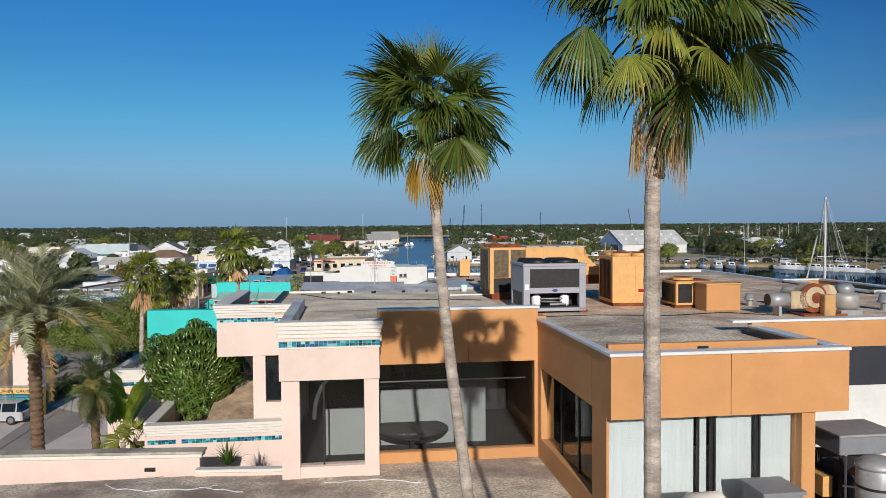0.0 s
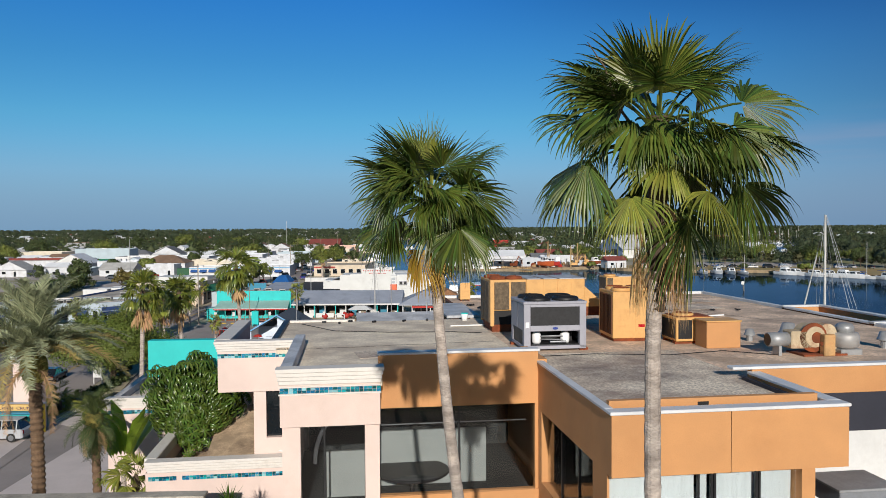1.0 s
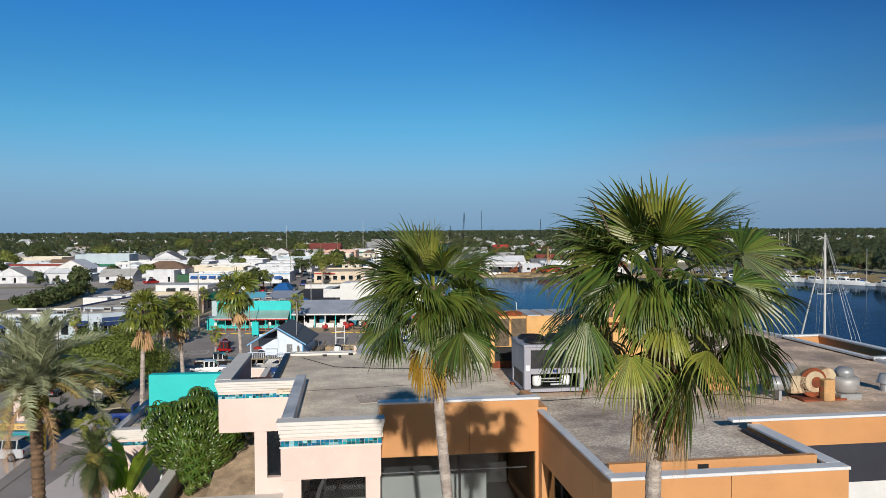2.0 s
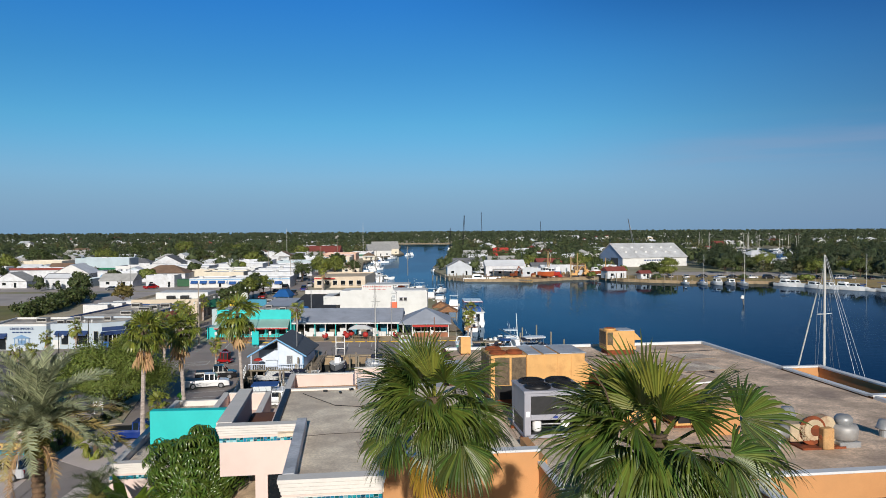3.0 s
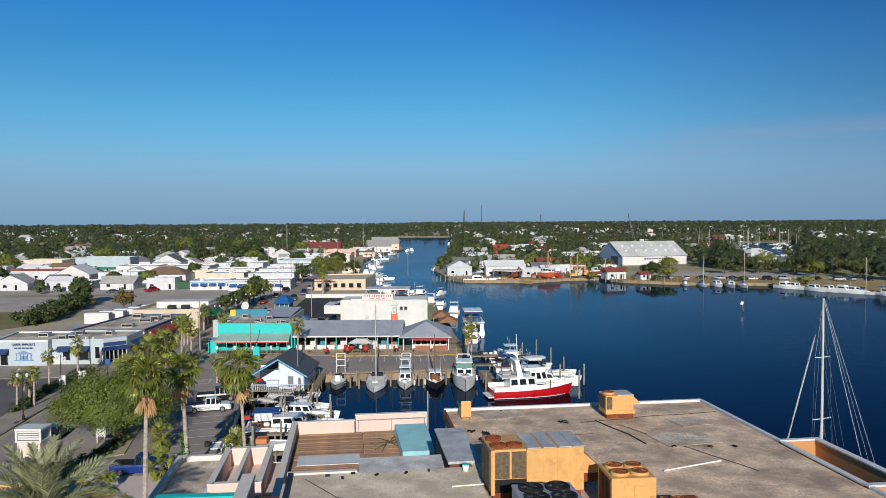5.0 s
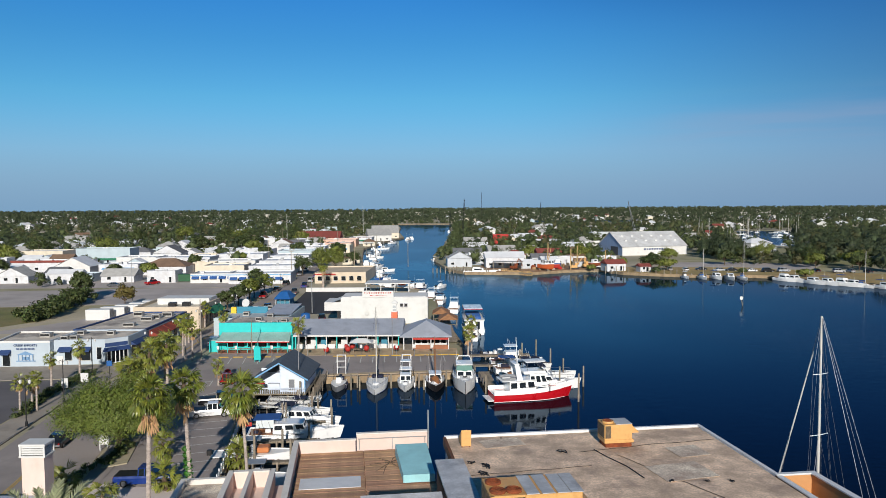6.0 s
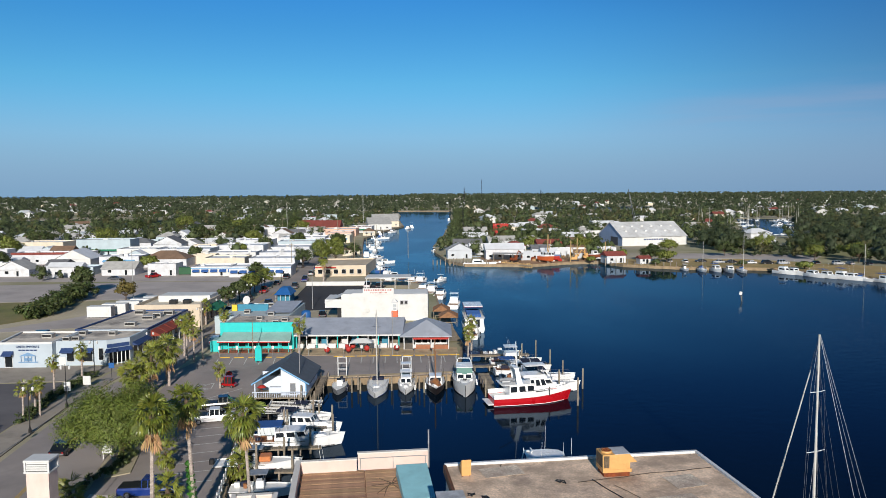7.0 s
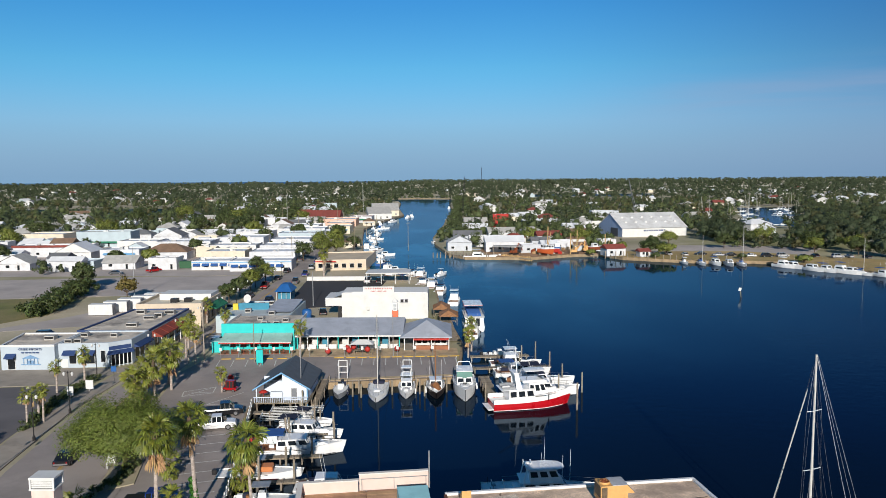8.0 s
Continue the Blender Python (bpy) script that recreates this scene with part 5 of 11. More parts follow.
def trunk_mesh(pts, r0, r1, n=12, ring=0.16, amp=0.06, seed=0):
    """A palm trunk along a curve, with leaf-scar rings."""
    rs = random.Random(seed)
    pts = [Vector(p) for p in pts]
    length = sum((b - a).length for a, b in zip(pts, pts[1:]))
    k = max(8, int(length / ring))
    cur, rad = [], []
    for i in range(k + 1):
        t = i / k
        x = t * (len(pts) - 1)
        j = min(int(x), len(pts) - 2)
        p0, p1, p2, p3 = pts[max(j - 1, 0)], pts[j], pts[j + 1], pts[min(j + 2, len(pts) - 1)]
        f = x - j
        c = 0.5 * ((2 * p1) + (p2 - p0) * f + (2 * p0 - 5 * p1 + 4 * p2 - p3) * f * f + (3 * p1 - p0 - 3 * p2 + p3) * f ** 3)
        r = r0 + (r1 - r0) * t
        cur += [c]
        rad += [r * (1 + amp * (1 if i % 2 else -0.6) * rs.uniform(0.4, 1.2))]
    return MB().tube(cur, rad, n)


def place_frond(parent, me, hub, az, el, s, roll=0.0):
    ob = new(me.name, me)
    ob.parent = parent
    ob.matrix_basis = Matrix.Translation(hub) @ pose(0, 0, 0, 0, 0, az) @ pose(0, 0, 0, el, 0, 0) @ pose(0, 0, 0, 0, roll, 0) @ Matrix.Diagonal((s, s, s, 1))
    return ob


def fan_palm(label, pts, r0, r1, n, s, dead=6, seed=0, yellow=0, low=-58, name="fan_palm", group="", joined=False):
    """A fan palm: pts run up the trunk to the hub; every leaf of a near palm is a part, far crowns are one mesh."""
    rs = random.Random(seed)
    base = Vector(pts[0])
    rel = [Vector(p) - base for p in pts]
    t = thing(name, label, "palm tree", Matrix.Translation(base), group)
    part("trunk", trunk_mesh(rel, r0, r1, seed=seed, n=8 if joined else 12), TRUNK, t)
    hub = rel[-1]
    d = (rel[-1] - rel[-2]).normalized()
    part("crown_shaft", MB().tube([hub - d * 0.9 * s, hub - d * 0.5 * s, hub, hub + d * 0.25 * s], [r1 * 1.1, r1 * 1.4, r1 * 1.5, r1 * 0.5], 10), BARK, t, "dark fibrous leaf bases")
    crown, brown = MB(), MB()

    def leaf(name, mb, at, material, rest):
        if joined:
            rest.add([v + at for v in map(Vector, mb.v)], mb.f)
        else:
            part(name, mb, material, t).location = at
    for i in range(n):
        f = (i + 0.5) / n
        az = i * 137.5 + rs.uniform(-24, 24)
        el = 84 - (84 - low) * f ** 0.85 + rs.uniform(-12, 12) * (1 if joined else 1.8)
        m = fan_frond(az, el, s * (rs.uniform(0.82, 1.12) if joined else rs.uniform(0.74, 1.16)), rs, 11 if joined else 26, rs.uniform(70, 104) * (0.6 if f < 0.08 else 1), rs.uniform(0.38, 0.72) * (0.9 if f < 0.12 else 1), rs.uniform(0.68, 0.86), 8 + 24 * f, 0.4 + 1.1 * f, rs.uniform(0.12, 0.6), rs.uniform(-44, 44), rs.uniform(0.5, 0.66))
        leaf("frond", m, hub + d * (0.20 - 0.5 * f) * s, FANY if i >= n - yellow else FAN, crown)
    for i in range(dead):
        m = fan_frond(i * 360 / max(dead, 1) + rs.uniform(-25, 25), (-52 if joined else -72) + rs.uniform(-12, 12), s * rs.uniform(0.7, 1.0), rs, 6 if joined else 14, rs.uniform(16, 38), rs.uniform(0.2, 0.6) * (1.5 if joined else 1), rs.uniform(0.55, 0.85) * (1.25 if joined else 1), 24, 0.8, 0.6, rs.uniform(-50, 50))
        leaf("dead_frond", m, hub - d * (0.30 + (0.35 if dead < 24 else 0.7) * rs.random()) * s, DEADLEAF, brown)
    if joined:
        # joined crowns take the copies that carry sunlight in their colour
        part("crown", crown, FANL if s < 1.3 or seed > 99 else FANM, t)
        if dead:
            part("dead_leaf_skirt", brown, DEADLEAF, t, "brown dead hanging leaves")
    return t


# the two tall palms: leaf by leaf, as (heading, rise of the stalk, rise of the blade, stalk, blade, roll)
def crown_palm(label, pts, r0, r1, leaves, fill, dead, seed, yellow=(), shaft=0.6):
    rs = random.Random(seed)
    base = Vector(pts[0])
    rel = [Vector(p) - base for p in pts]
    hub = rel[-1]
    t = thing("fan_palm", label, "palm tree", Matrix.Translation(base))
    part("trunk", trunk_mesh(rel, r0, r1, seed=seed, n=14, ring=0.10, amp=0.05), TRUNK, t)
    d = (rel[-1] - rel[-2]).normalized()
    part("crown_shaft", trunk_mesh([hub - d * shaft, hub - d * shaft * 0.6, hub - d * 0.2, hub + d * 0.2], r1 * 1.3, r1 * 1.8, 10, 0.05, 0.13, seed), BARK, t, "dark fibrous leaf bases")
    part("bud_spear", MB().tube([hub, hub + d * 0.45 + Vector((0.03, 0, 0)), hub + d * 0.85 + Vector((0.05, 0.02, 0))], [0.026, 0.02, 0.003], 6), FANL, t)
    n = len(leaves) + len(fill)
    for i, (az, el, bl, pet, r, roll) in enumerate(list(leaves) + list(fill)):
        drop = max(0.0, (50 - bl) / 120)
        m = fan_frond(az + rs.uniform(-9, 9), el + rs.uniform(-6, 6), 1.0, rs, 40, rs.uniform(78, 104) * (0.55 if bl > 76 else 1), pet, r * (1.02 + 0.08 * drop), el - bl, 0.2 + 0.95 * drop * rs.uniform(0.6, 1.3), rs.uniform(0.2, 0.7), roll * 1.5 + rs.uniform(-22, 22), rs.uniform(0.46, 0.66))
        # top and front leaves get the copy with sunlight in its colour
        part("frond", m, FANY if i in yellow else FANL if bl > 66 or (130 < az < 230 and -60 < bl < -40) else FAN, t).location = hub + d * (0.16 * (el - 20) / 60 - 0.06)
    for az, z, length, wide in dead:
        m = fan_frond(az, -24, 1.0, rs, 22, wide, 0.24 + 0.6 * max(0.0, z - 0.55), length, 62, 0.3, 0.9, rs.uniform(-30, 30))
        part("dead_frond", m, DEADLEAF, t).location = hub - d * z
    return t


FILL = [(20 + 47 * i % 360, 70 - 10 * (i % 8), 44 - 13 * (i % 8), 0.36 + 0.05 * (i % 4), 0.60 + 0.05 * (i % 3), 22 * math.sin(i * 2.3)) for i in range(15)]
p1 = crown_palm("tall fan palm with a leaning grey trunk and yellowing leaf", [(1.35, 10.7, 0), (1.0, 10.75, 5.5), (0.45, 10.85, 11.2), (0.05, 10.9, 14.6), (-0.15, 10.9, 17.0), (-0.18, 10.9, 17.86)], 0.112, 0.064, (
    (178, 76, 80, 0.32, 0.78, 0), (130, 66, 50, 0.42, 0.66, 8), (225, 64, 48, 0.42, 0.66, -8), (200, 56, 20, 0.36, 0.62, 10), (155, 54, 16, 0.36, 0.62, -10), (60, 66, 58, 0.50, 0.78, -10), (100, 62, 52, 0.55, 0.74, 15), (290, 60, 48, 0.52, 0.78, -12), (255, 46, 34, 0.60, 0.74, 20),
    (84, 40, 26, 0.62, 0.74, 24), (96, 26, -6, 0.62, 0.62, -26), (130, 36, -8, 0.48, 0.68, 24), (160, 34, -34, 0.46, 0.62, -28), (205, 38, -26, 0.44, 0.66, 22),
    (232, 26, -4, 0.56, 0.80, -30), (272, 24, 2, 0.58, 0.74, 34), (282, 2, -26, 0.62, 0.66, -24), (114, 2, -32, 0.62, 0.74, 26), (88, -6, -36, 0.64, 0.66, -30),
    (168, 22, -30, 0.40, 0.54, 18), (190, -6, -64, 0.40, 0.62, -20), (232, -14, -52, 0.54, 0.74, 20), (258, -18, -60, 0.52, 0.72, -22), (146, -26, -84, 0.64, 0.66, 4),
    (300, -8, -40, 0.58, 0.70, 0), (60, 0, -30, 0.58, 0.70, 0), (340, 30, 4, 0.55, 0.70, 10), (20, 48, 30, 0.55, 0.72, -10)),
    FILL, ((235, 0.52, 0.80, 16), (222, 0.56, 0.70, 12), (250, 0.50, 0.66, 14)), 3, (23,))
p2 = crown_palm("tall fan palm with a straight trunk and dead leaf skirt", [(2.0, 7.15, 0), (2.05, 7.15, 6), (2.06, 7.2, 12), (2.04, 7.2, 16.0), (2.08, 7.2, 17.3), (2.08, 7.2, 18.32)], 0.105, 0.058, (
    (172, 74, 70, 0.30, 0.70, 0), (120, 70, 60, 0.42, 0.68, 12), (30, 74, 64, 0.42, 0.70, -8), (240, 66, 54, 0.46, 0.66, 10), (285, 58, 40, 0.60, 0.62, -16),
    (98, 48, 26, 0.70, 0.56, 22), (88, 26, 0, 0.66, 0.60, -24), (110, 34, -20, 0.58, 0.64, 24), (140, 48, -26, 0.44, 0.62, -30), (265, 34, 4, 0.84, 0.70, 28),
    (278, 22, -8, 0.80, 0.68, -26), (250, 34, -22, 0.66, 0.66, 22), (215, 46, -28, 0.46, 0.62, -20), (176, 64, 44, 0.46, 0.66, 6), (182, 6, -46, 0.34, 0.52, -6),
    (138, -22, -56, 0.64, 0.56, 10), (104, 8, -46, 0.78, 0.66, -20), (86, 2, -50, 0.74, 0.64, 24), (226, -22, -42, 0.62, 0.62, -12), (280, 6, -52, 0.88, 0.70, 22),
    (262, -4, -56, 0.84, 0.68, -24), (292, -12, -62, 0.74, 0.68, 20), (266, -38, -84, 0.62, 0.80, 10), (166, 58, -30, 0.30, 0.62, 14), (196, 56, -38, 0.32, 0.60, -16), (150, 30, -30, 0.34, 0.5, 20), (214, 30, -34, 0.36, 0.5, -20), (300, -40, -80, 0.5, 0.7, 0), (60, -20, -64, 0.6, 0.62, 10),
    (320, 10, -24, 0.70, 0.70, 0), (50, 12, -20, 0.70, 0.70, 0), (350, 44, 10, 0.60, 0.70, 0)),
    [f for f in FILL if not (120 < f[0] < 240 and f[1] < 45)], ((108, 0.62, 0.86, 12), (90, 0.66, 0.80, 10), (98, 0.72, 0.72, 12), (228, 0.60, 0.90, 14), (245, 0.66, 0.84, 12), (262, 0.62, 0.7, 14), (330, 0.66, 0.8, 14), (30, 0.64, 0.8, 14), (262, 0.8, 0.8, 12)), 8, shaft=1.7)
part("dry_stalk", MB().tube([(-0.10, -0.05, 18.3), (-0.34, -0.06, 18.62), (-0.46, -0.06, 18.98), (-0.62, -0.05, 19.22)], [0.02, 0.014, 0.010, 0.004], 5), BARK, p2, "bare dead flower stalk")

# date palm
def feather_leaf(length=3.4, n=46, droop=1.0, seed=0, leaf=0.42, wide=0.019):
    rs = random.Random(seed)
    mb = MB()
    pts = [(0, length * t * (1 - 0.12 * droop * t * t), 0.25 * length * t - droop * 0.62 * length * t ** 2.4) for t in [i / 12 for i in range(13)]]
    mb.tube(pts, [0.035 * (1 - 0.85 * i / 12) for i in range(13)], 4, False)
    for i in range(n):
        t = 0.12 + 0.88 * i / n
        x = t * 12
        j = min(int(x), 11)
        p = Vector(pts[j]).lerp(Vector(pts[j + 1]), x - j)
        tan = (Vector(pts[j + 1]) - Vector(pts[j])).normalized()
        L = leaf * (0.5 + 0.95 * math.sin(math.pi * min(1, t * 0.9 + 0.08))) * rs.uniform(0.8, 1.15)
        for sd in (-1, 1):
            side = Vector((sd, 0, 0))
            d = (side * 0.62 + tan * 0.8 + Vector((0, 0, rs.uniform(-0.15, 0.5)))).normalized()
            w = tan * wide
            e = p + d * L + Vector((0, 0, -0.12 * L))
            m = p + d * L * 0.55
            mb.add([p - w, p + w, m + w * 1.1, m - w * 1.1, e], [(0, 1, 2, 3), (3, 2, 4)])
    return mb


DATEY = leaf_mat("yellowing_date_leaf", srgb(176, 158, 98), 0.55, 0.3, 0.2)
FEATHERS = [feather_leaf(3.6, 96, 0.62 + 0.28 * k, k, 0.44, 0.022).mesh("frond", DATE) for k in range(4)]
FEATHERS_Y = [feather_leaf(3.7, 90, 0.8 + 0.3 * k, 60 + k, 0.42, 0.022).mesh("frond", DATEY) for k in range(2)]
FEATHERS_G = [feather_leaf(3.5, 54, 0.8 + 0.3 * k, 40 + k, 0.7).mesh("frond", OAKD) for k in range(4)]
FEATHERS_D = [feather_leaf(3.0, 60, 1.7, 9, 0.36).mesh("dead_frond", DEADLEAF)]


ROUGH = mat("rough_palm_bark", srgb(122, 98, 76), 0.95, var=0.35, scale=3, bump=1.0, fine=6, stretch=(1, 1, 2.5))
BOOTS = mat("green_leaf_base", srgb(158, 146, 76), 0.85, var=0.3, scale=3, bump=0.3)


def date_palm(label, base, height, r, n=52, s=1.0, seed=0, dead=5, name="date_palm", low=-38):
    rs = random.Random(seed)
    t = thing(name, label, "palm tree", Matrix.Translation(base))
    mb = trunk_mesh([(0, 0, 0), (0.1, 0, height * 0.5), (0, 0, height)], r, r * 0.9, 14, 0.11, 0.17, seed)
    part("trunk", mb, ROUGH, t)
    stub = MB()
    for i in range(150):
        a, f = i * 2.4, i / 150
        q, z = Vector((math.cos(a), math.sin(a), 0)), height - (1.1 - 1.0 * f) * s
        bulge = r * (1.0 + 1.0 * math.sin(math.pi * (0.15 + 0.7 * f)))
        stub.tube([q * r * 0.8 + Vector((0, 0, z)), q * bulge + Vector((0, 0, z + 0.16))], [0.08, 0.05], 5)
    part("leaf_boot", stub, BOOTS, t, "cut leaf bases below the crown")
    for i in range(n):
        f = (i + 0.5) / n
        el = 78 - (78 - low) * f + rs.uniform(-6, 6)
        kinds = FEATHERS_G if name == "sago_palm" else FEATHERS if f < 0.8 else FEATHERS_Y
        place_frond(t, kinds[min(3, int(f * 4)) if f < 0.8 or name == "sago_palm" else i % 2], Vector((0, 0, height - 0.3 * f)), i * 137.5 + rs.uniform(-10, 10), el, s * rs.uniform(0.85, 1.05), rs.uniform(-15, 15))
    for i in range(dead):
        place_frond(t, FEATHERS_D[0], Vector((0, 0, height - 0.5)), i * 73 + 20, -20 + rs.uniform(-15, 10), s * 0.8)
    return t


date_palm("date palm with grey-green feather leaves and a rough trunk", (-17.35, 31.0, 0), 12.15, 0.27, 62, 1.08, 1, 4, low=14)


# leafy trees as clouds of small leaf faces
def leaf_cloud(rng, centres, radii, per, size, flat=0.75, loose=0.6, mass=None):
    """Corners and faces of leaves scattered in clumps; mass: the middle of the crown that each clump belongs to."""
    c = np.repeat(np.asarray(centres, float), per, axis=0)
    r = np.repeat(np.asarray(radii, float), per)
    m = len(c)
    d = rng.normal(size=(m, 3))
    d /= np.linalg.norm(d, axis=1)[:, None]
    d[:, 2] *= flat
    p = c + d * (r * rng.uniform(0.3, 1.25, m) ** 0.8)[:, None]
    nrm = d + rng.normal(size=(m, 3)) * loose + np.array([0, 0, 0.35])
    nrm /= np.linalg.norm(nrm, axis=1)[:, None]
    a = np.cross(nrm, rng.normal(size=(m, 3)))
    a /= np.linalg.norm(a, axis=1)[:, None]
    b = np.cross(nrm, a)
    s = (size * rng.uniform(0.6, 1.4, m))[:, None]
    v = np.stack([p - a * s, p - b * s * 0.55, p + a * s, p + b * s * 0.55], 1).reshape(-1, 3)
    q = np.arange(4 * m).reshape(-1, 4)
    soft = d * np.array([1, 1, 1 / flat]) * 0.45 + nrm * 0.5
    if mass is not None:
        whole = p - np.repeat(np.asarray(mass, float), per, axis=0)
        soft += 0.6 * whole / (np.linalg.norm(whole, axis=1)[:, None] + 1e-6)
    soft /= np.linalg.norm(soft, axis=1)[:, None]
    return v, q, np.repeat(soft, 4, axis=0)


def crown_clumps(rng, r, h, n, lump=0.36):
    """Clump centres over an uneven dome."""
    out, rad = [], []
    for i in range(n):
        a = rng.uniform(0, 2 * math.pi)
        e = math.asin(rng.uniform(-0.25, 1.0))
        k = rng.uniform(0.55, 1.0) * (1 + 0.22 * math.sin(3 * a + i))
        out.append((r * k * math.cos(a) * math.cos(e), r * k * math.sin(a) * math.cos(e), h * 0.42 + h * 0.5 * k * math.sin(e)))
        rad.append(r * lump * rng.uniform(0.6, 1.2))
    return out, rad


def leafy_tree(label, base, height, r, leaf=None, clumps=40, per=90, size=0.22, seed=0, trunk=0.22, name="tree", group="", clear=0.28):
    rng = np.random.default_rng(seed)
    t = thing(name, label, "tree", Matrix.Translation(base), group)
    h = height * (1 - clear)
    cs, rd = crown_clumps(rng, r * 0.8, h, clumps)
    cs = [(x, y, z + height * clear * 0.75) for x, y, z in cs]
    wood = MB().tube([(0, 0, -0.05), (0.05, 0.03, height * clear), (0.0, 0.1, height * 0.55)], [trunk, trunk * 0.75, trunk * 0.4], 10)
    part("trunk", wood, BARK, t)
    limbs = MB()
    for k in range(min(12, clumps)):
        c = Vector(cs[k * clumps // 12 % clumps])
        limbs.tube([(0.03, 0.02, height * clear * 0.9), tuple(c * 0.45 + Vector((0, 0, height * 0.15))), tuple(c)], [trunk * 0.5, trunk * 0.3, trunk * 0.1], 6)
    part("branchwork", limbs, BARK, t)
    v, q, sf = leaf_cloud(rng, cs, rd, per, size, mass=[(0, 0, height * clear + h * 0.3)] * len(cs))
    part("crown", mesh_from("crown", v, q, leaf or OAK, sf), None, t)
    return t


def shrub(label, base, r, h, leaf=None, seed=0, n=14, per=60, size=0.14, name="shrub", category="shrub", group=""):
    rng = np.random.default_rng(seed)
    cs = [(rng.uniform(-0.7, 0.7) * r, rng.uniform(-0.7, 0.7) * r, h * rng.uniform(0.25, 0.75)) for _ in range(n)]
    rd = [min(r, h) * rng.uniform(0.3, 0.5) for _ in range(n)]
    v, q, sf = leaf_cloud(rng, cs, rd, per, size)
    t = thing(name, label, category, Matrix.Translation(base), group)
    part("stems", MB().tube([(0, 0, -0.05), (0.05, 0, h * 0.5)], 0.05, 6).tube([(0.1, 0.1, -0.05), (-0.2, 0.2, h * 0.5)], 0.04, 6), BARK, t)
    part("foliage", mesh_from("foliage", v, q, leaf or OAKD, sf), None, t)
    return t


# umbrella tree on the terrace: whorls of drooping leaflets
def whorl(n=8, L=0.28):
    mb = MB()
    for i in range(n):
        a = 2 * math.pi * i / n
        d, s = Vector((math.cos(a), math.sin(a), 0)), Vector((-math.sin(a), math.cos(a), 0))
        pts = [(0.05, 0.25, 0.0), (0.45, 1.0, -0.06), (0.8, 0.8, -0.34), (0.92, 0.1, -0.62)]
        vs = []
        for q, w, z in pts:
            c = d * (L * q) + Vector((0, 0, z * L * 1.3))
            vs += [c - s * 0.036 * w, c + Vector((0, 0, -0.01)), c + s * 0.036 * w]
        fs = []
        for k in range(3):
            fs += [(3 * k, 3 * k + 1, 3 * k + 4, 3 * k + 3), (3 * k + 1, 3 * k + 2, 3 * k + 5, 3 * k + 4)]
        mb.add(vs, fs)
    return mb


um = thing("umbrella_tree", "dense dark green umbrella tree on the terrace", "tree", pose(-10.7, 31.6, 7.85))
part("trunk", MB().tube([(0, 0, -0.05), (0.1, 0, 1.2), (0, 0.1, 3.0)], [0.12, 0.1, 0.05], 8), BARK, um)
wh = whorl()
wv = np.array(wh.v)
rng = np.random.default_rng(5)
allv, allf = [], []
for i in range(1000):
    while True:
        d = rng.normal(size=3)
        d /= np.linalg.norm(d)
        if d[2] > -0.75:
            break
    lump = 1 + 0.16 * math.sin(3.1 * d[0] * 2 + 1) + 0.14 * math.sin(4 * d[2] + 2 * d[1])
    rad = rng.uniform(0.72, 1.0) * lump
    c = np.array([d[0] * 1.95 * rad, d[1] * 1.7 * rad, 2.2 + d[2] * 2.1 * rad])
    z = d + np.array([0, 0, 0.7])
    R = np.array(Vector(z).to_track_quat("Z", "Y").to_matrix()) @ np.array(Matrix.Rotation(rng.uniform(0, 6.28), 3, "Z"))
    allv.append(wv @ R.T * rng.uniform(0.8, 1.25) + c)
    allf.append(np.array(wh.f) + i * len(wv))
part("crown", mesh_from("crown", np.concatenate(allv), np.concatenate(allf), BUSH), None, um)

leafy_tree("broad green street tree with a spreading crown", (-37.6, 83.2, 0.04), 8.3, 6.4, leaf_mat("street_tree_leaf", srgb(126, 142, 62), 0.6, 0.35, 0.25), 150, 640, 0.095, 2, 0.35, clear=0.12)
fan_palm("fan palm with dead hanging leaves beside the car park", [(-24.6, 59.2, 0), (-24.4, 59.2, 6), (-24.2, 59.2, 12.3)], 0.22, 0.15, 34, 1.48, 22, 12, low=-18, joined=True)
fan_palm("fan palm with ivy on its trunk beside the car park", [(-23.0, 65.2, 0), (-23.3, 65.5, 5), (-23.6, 65.6, 11.6)], 0.22, 0.15, 34, 1.42, 22, 13, low=-18, joined=True)
fan_palm("tall thin fan palm by the dock", [(-14.7, 52.6, 0.0), (-14.3, 52.0, 7), (-14.5, 51.5, 14.6)], 0.15, 0.10, 32, 1.3, 10, 14, low=-22, joined=True)
v, q, sf = leaf_cloud(np.random.default_rng(7), [(-23.05 - 0.05 * i, 65.2 + 0.05 * i, 0.3 + 0.55 * i) for i in range(11)], [0.42 - 0.010 * i for i in range(11)], 420, 0.09)
solo("ivy", mesh_from("ivy", v, q, leaf_mat("ivy_leaf", srgb(70, 130, 40), 0.5, 0.3, 0.2), sf), None, "bright green ivy climbing a palm trunk", "ivy")
# cycad-like palm and traveller's palm by the terrace
date_palm("shaggy sago palm with a leaning dark trunk", (-13.7, 28.6, 0.04), 10.1, 0.17, 44, 0.40, 4, 12, "sago_palm", -72)


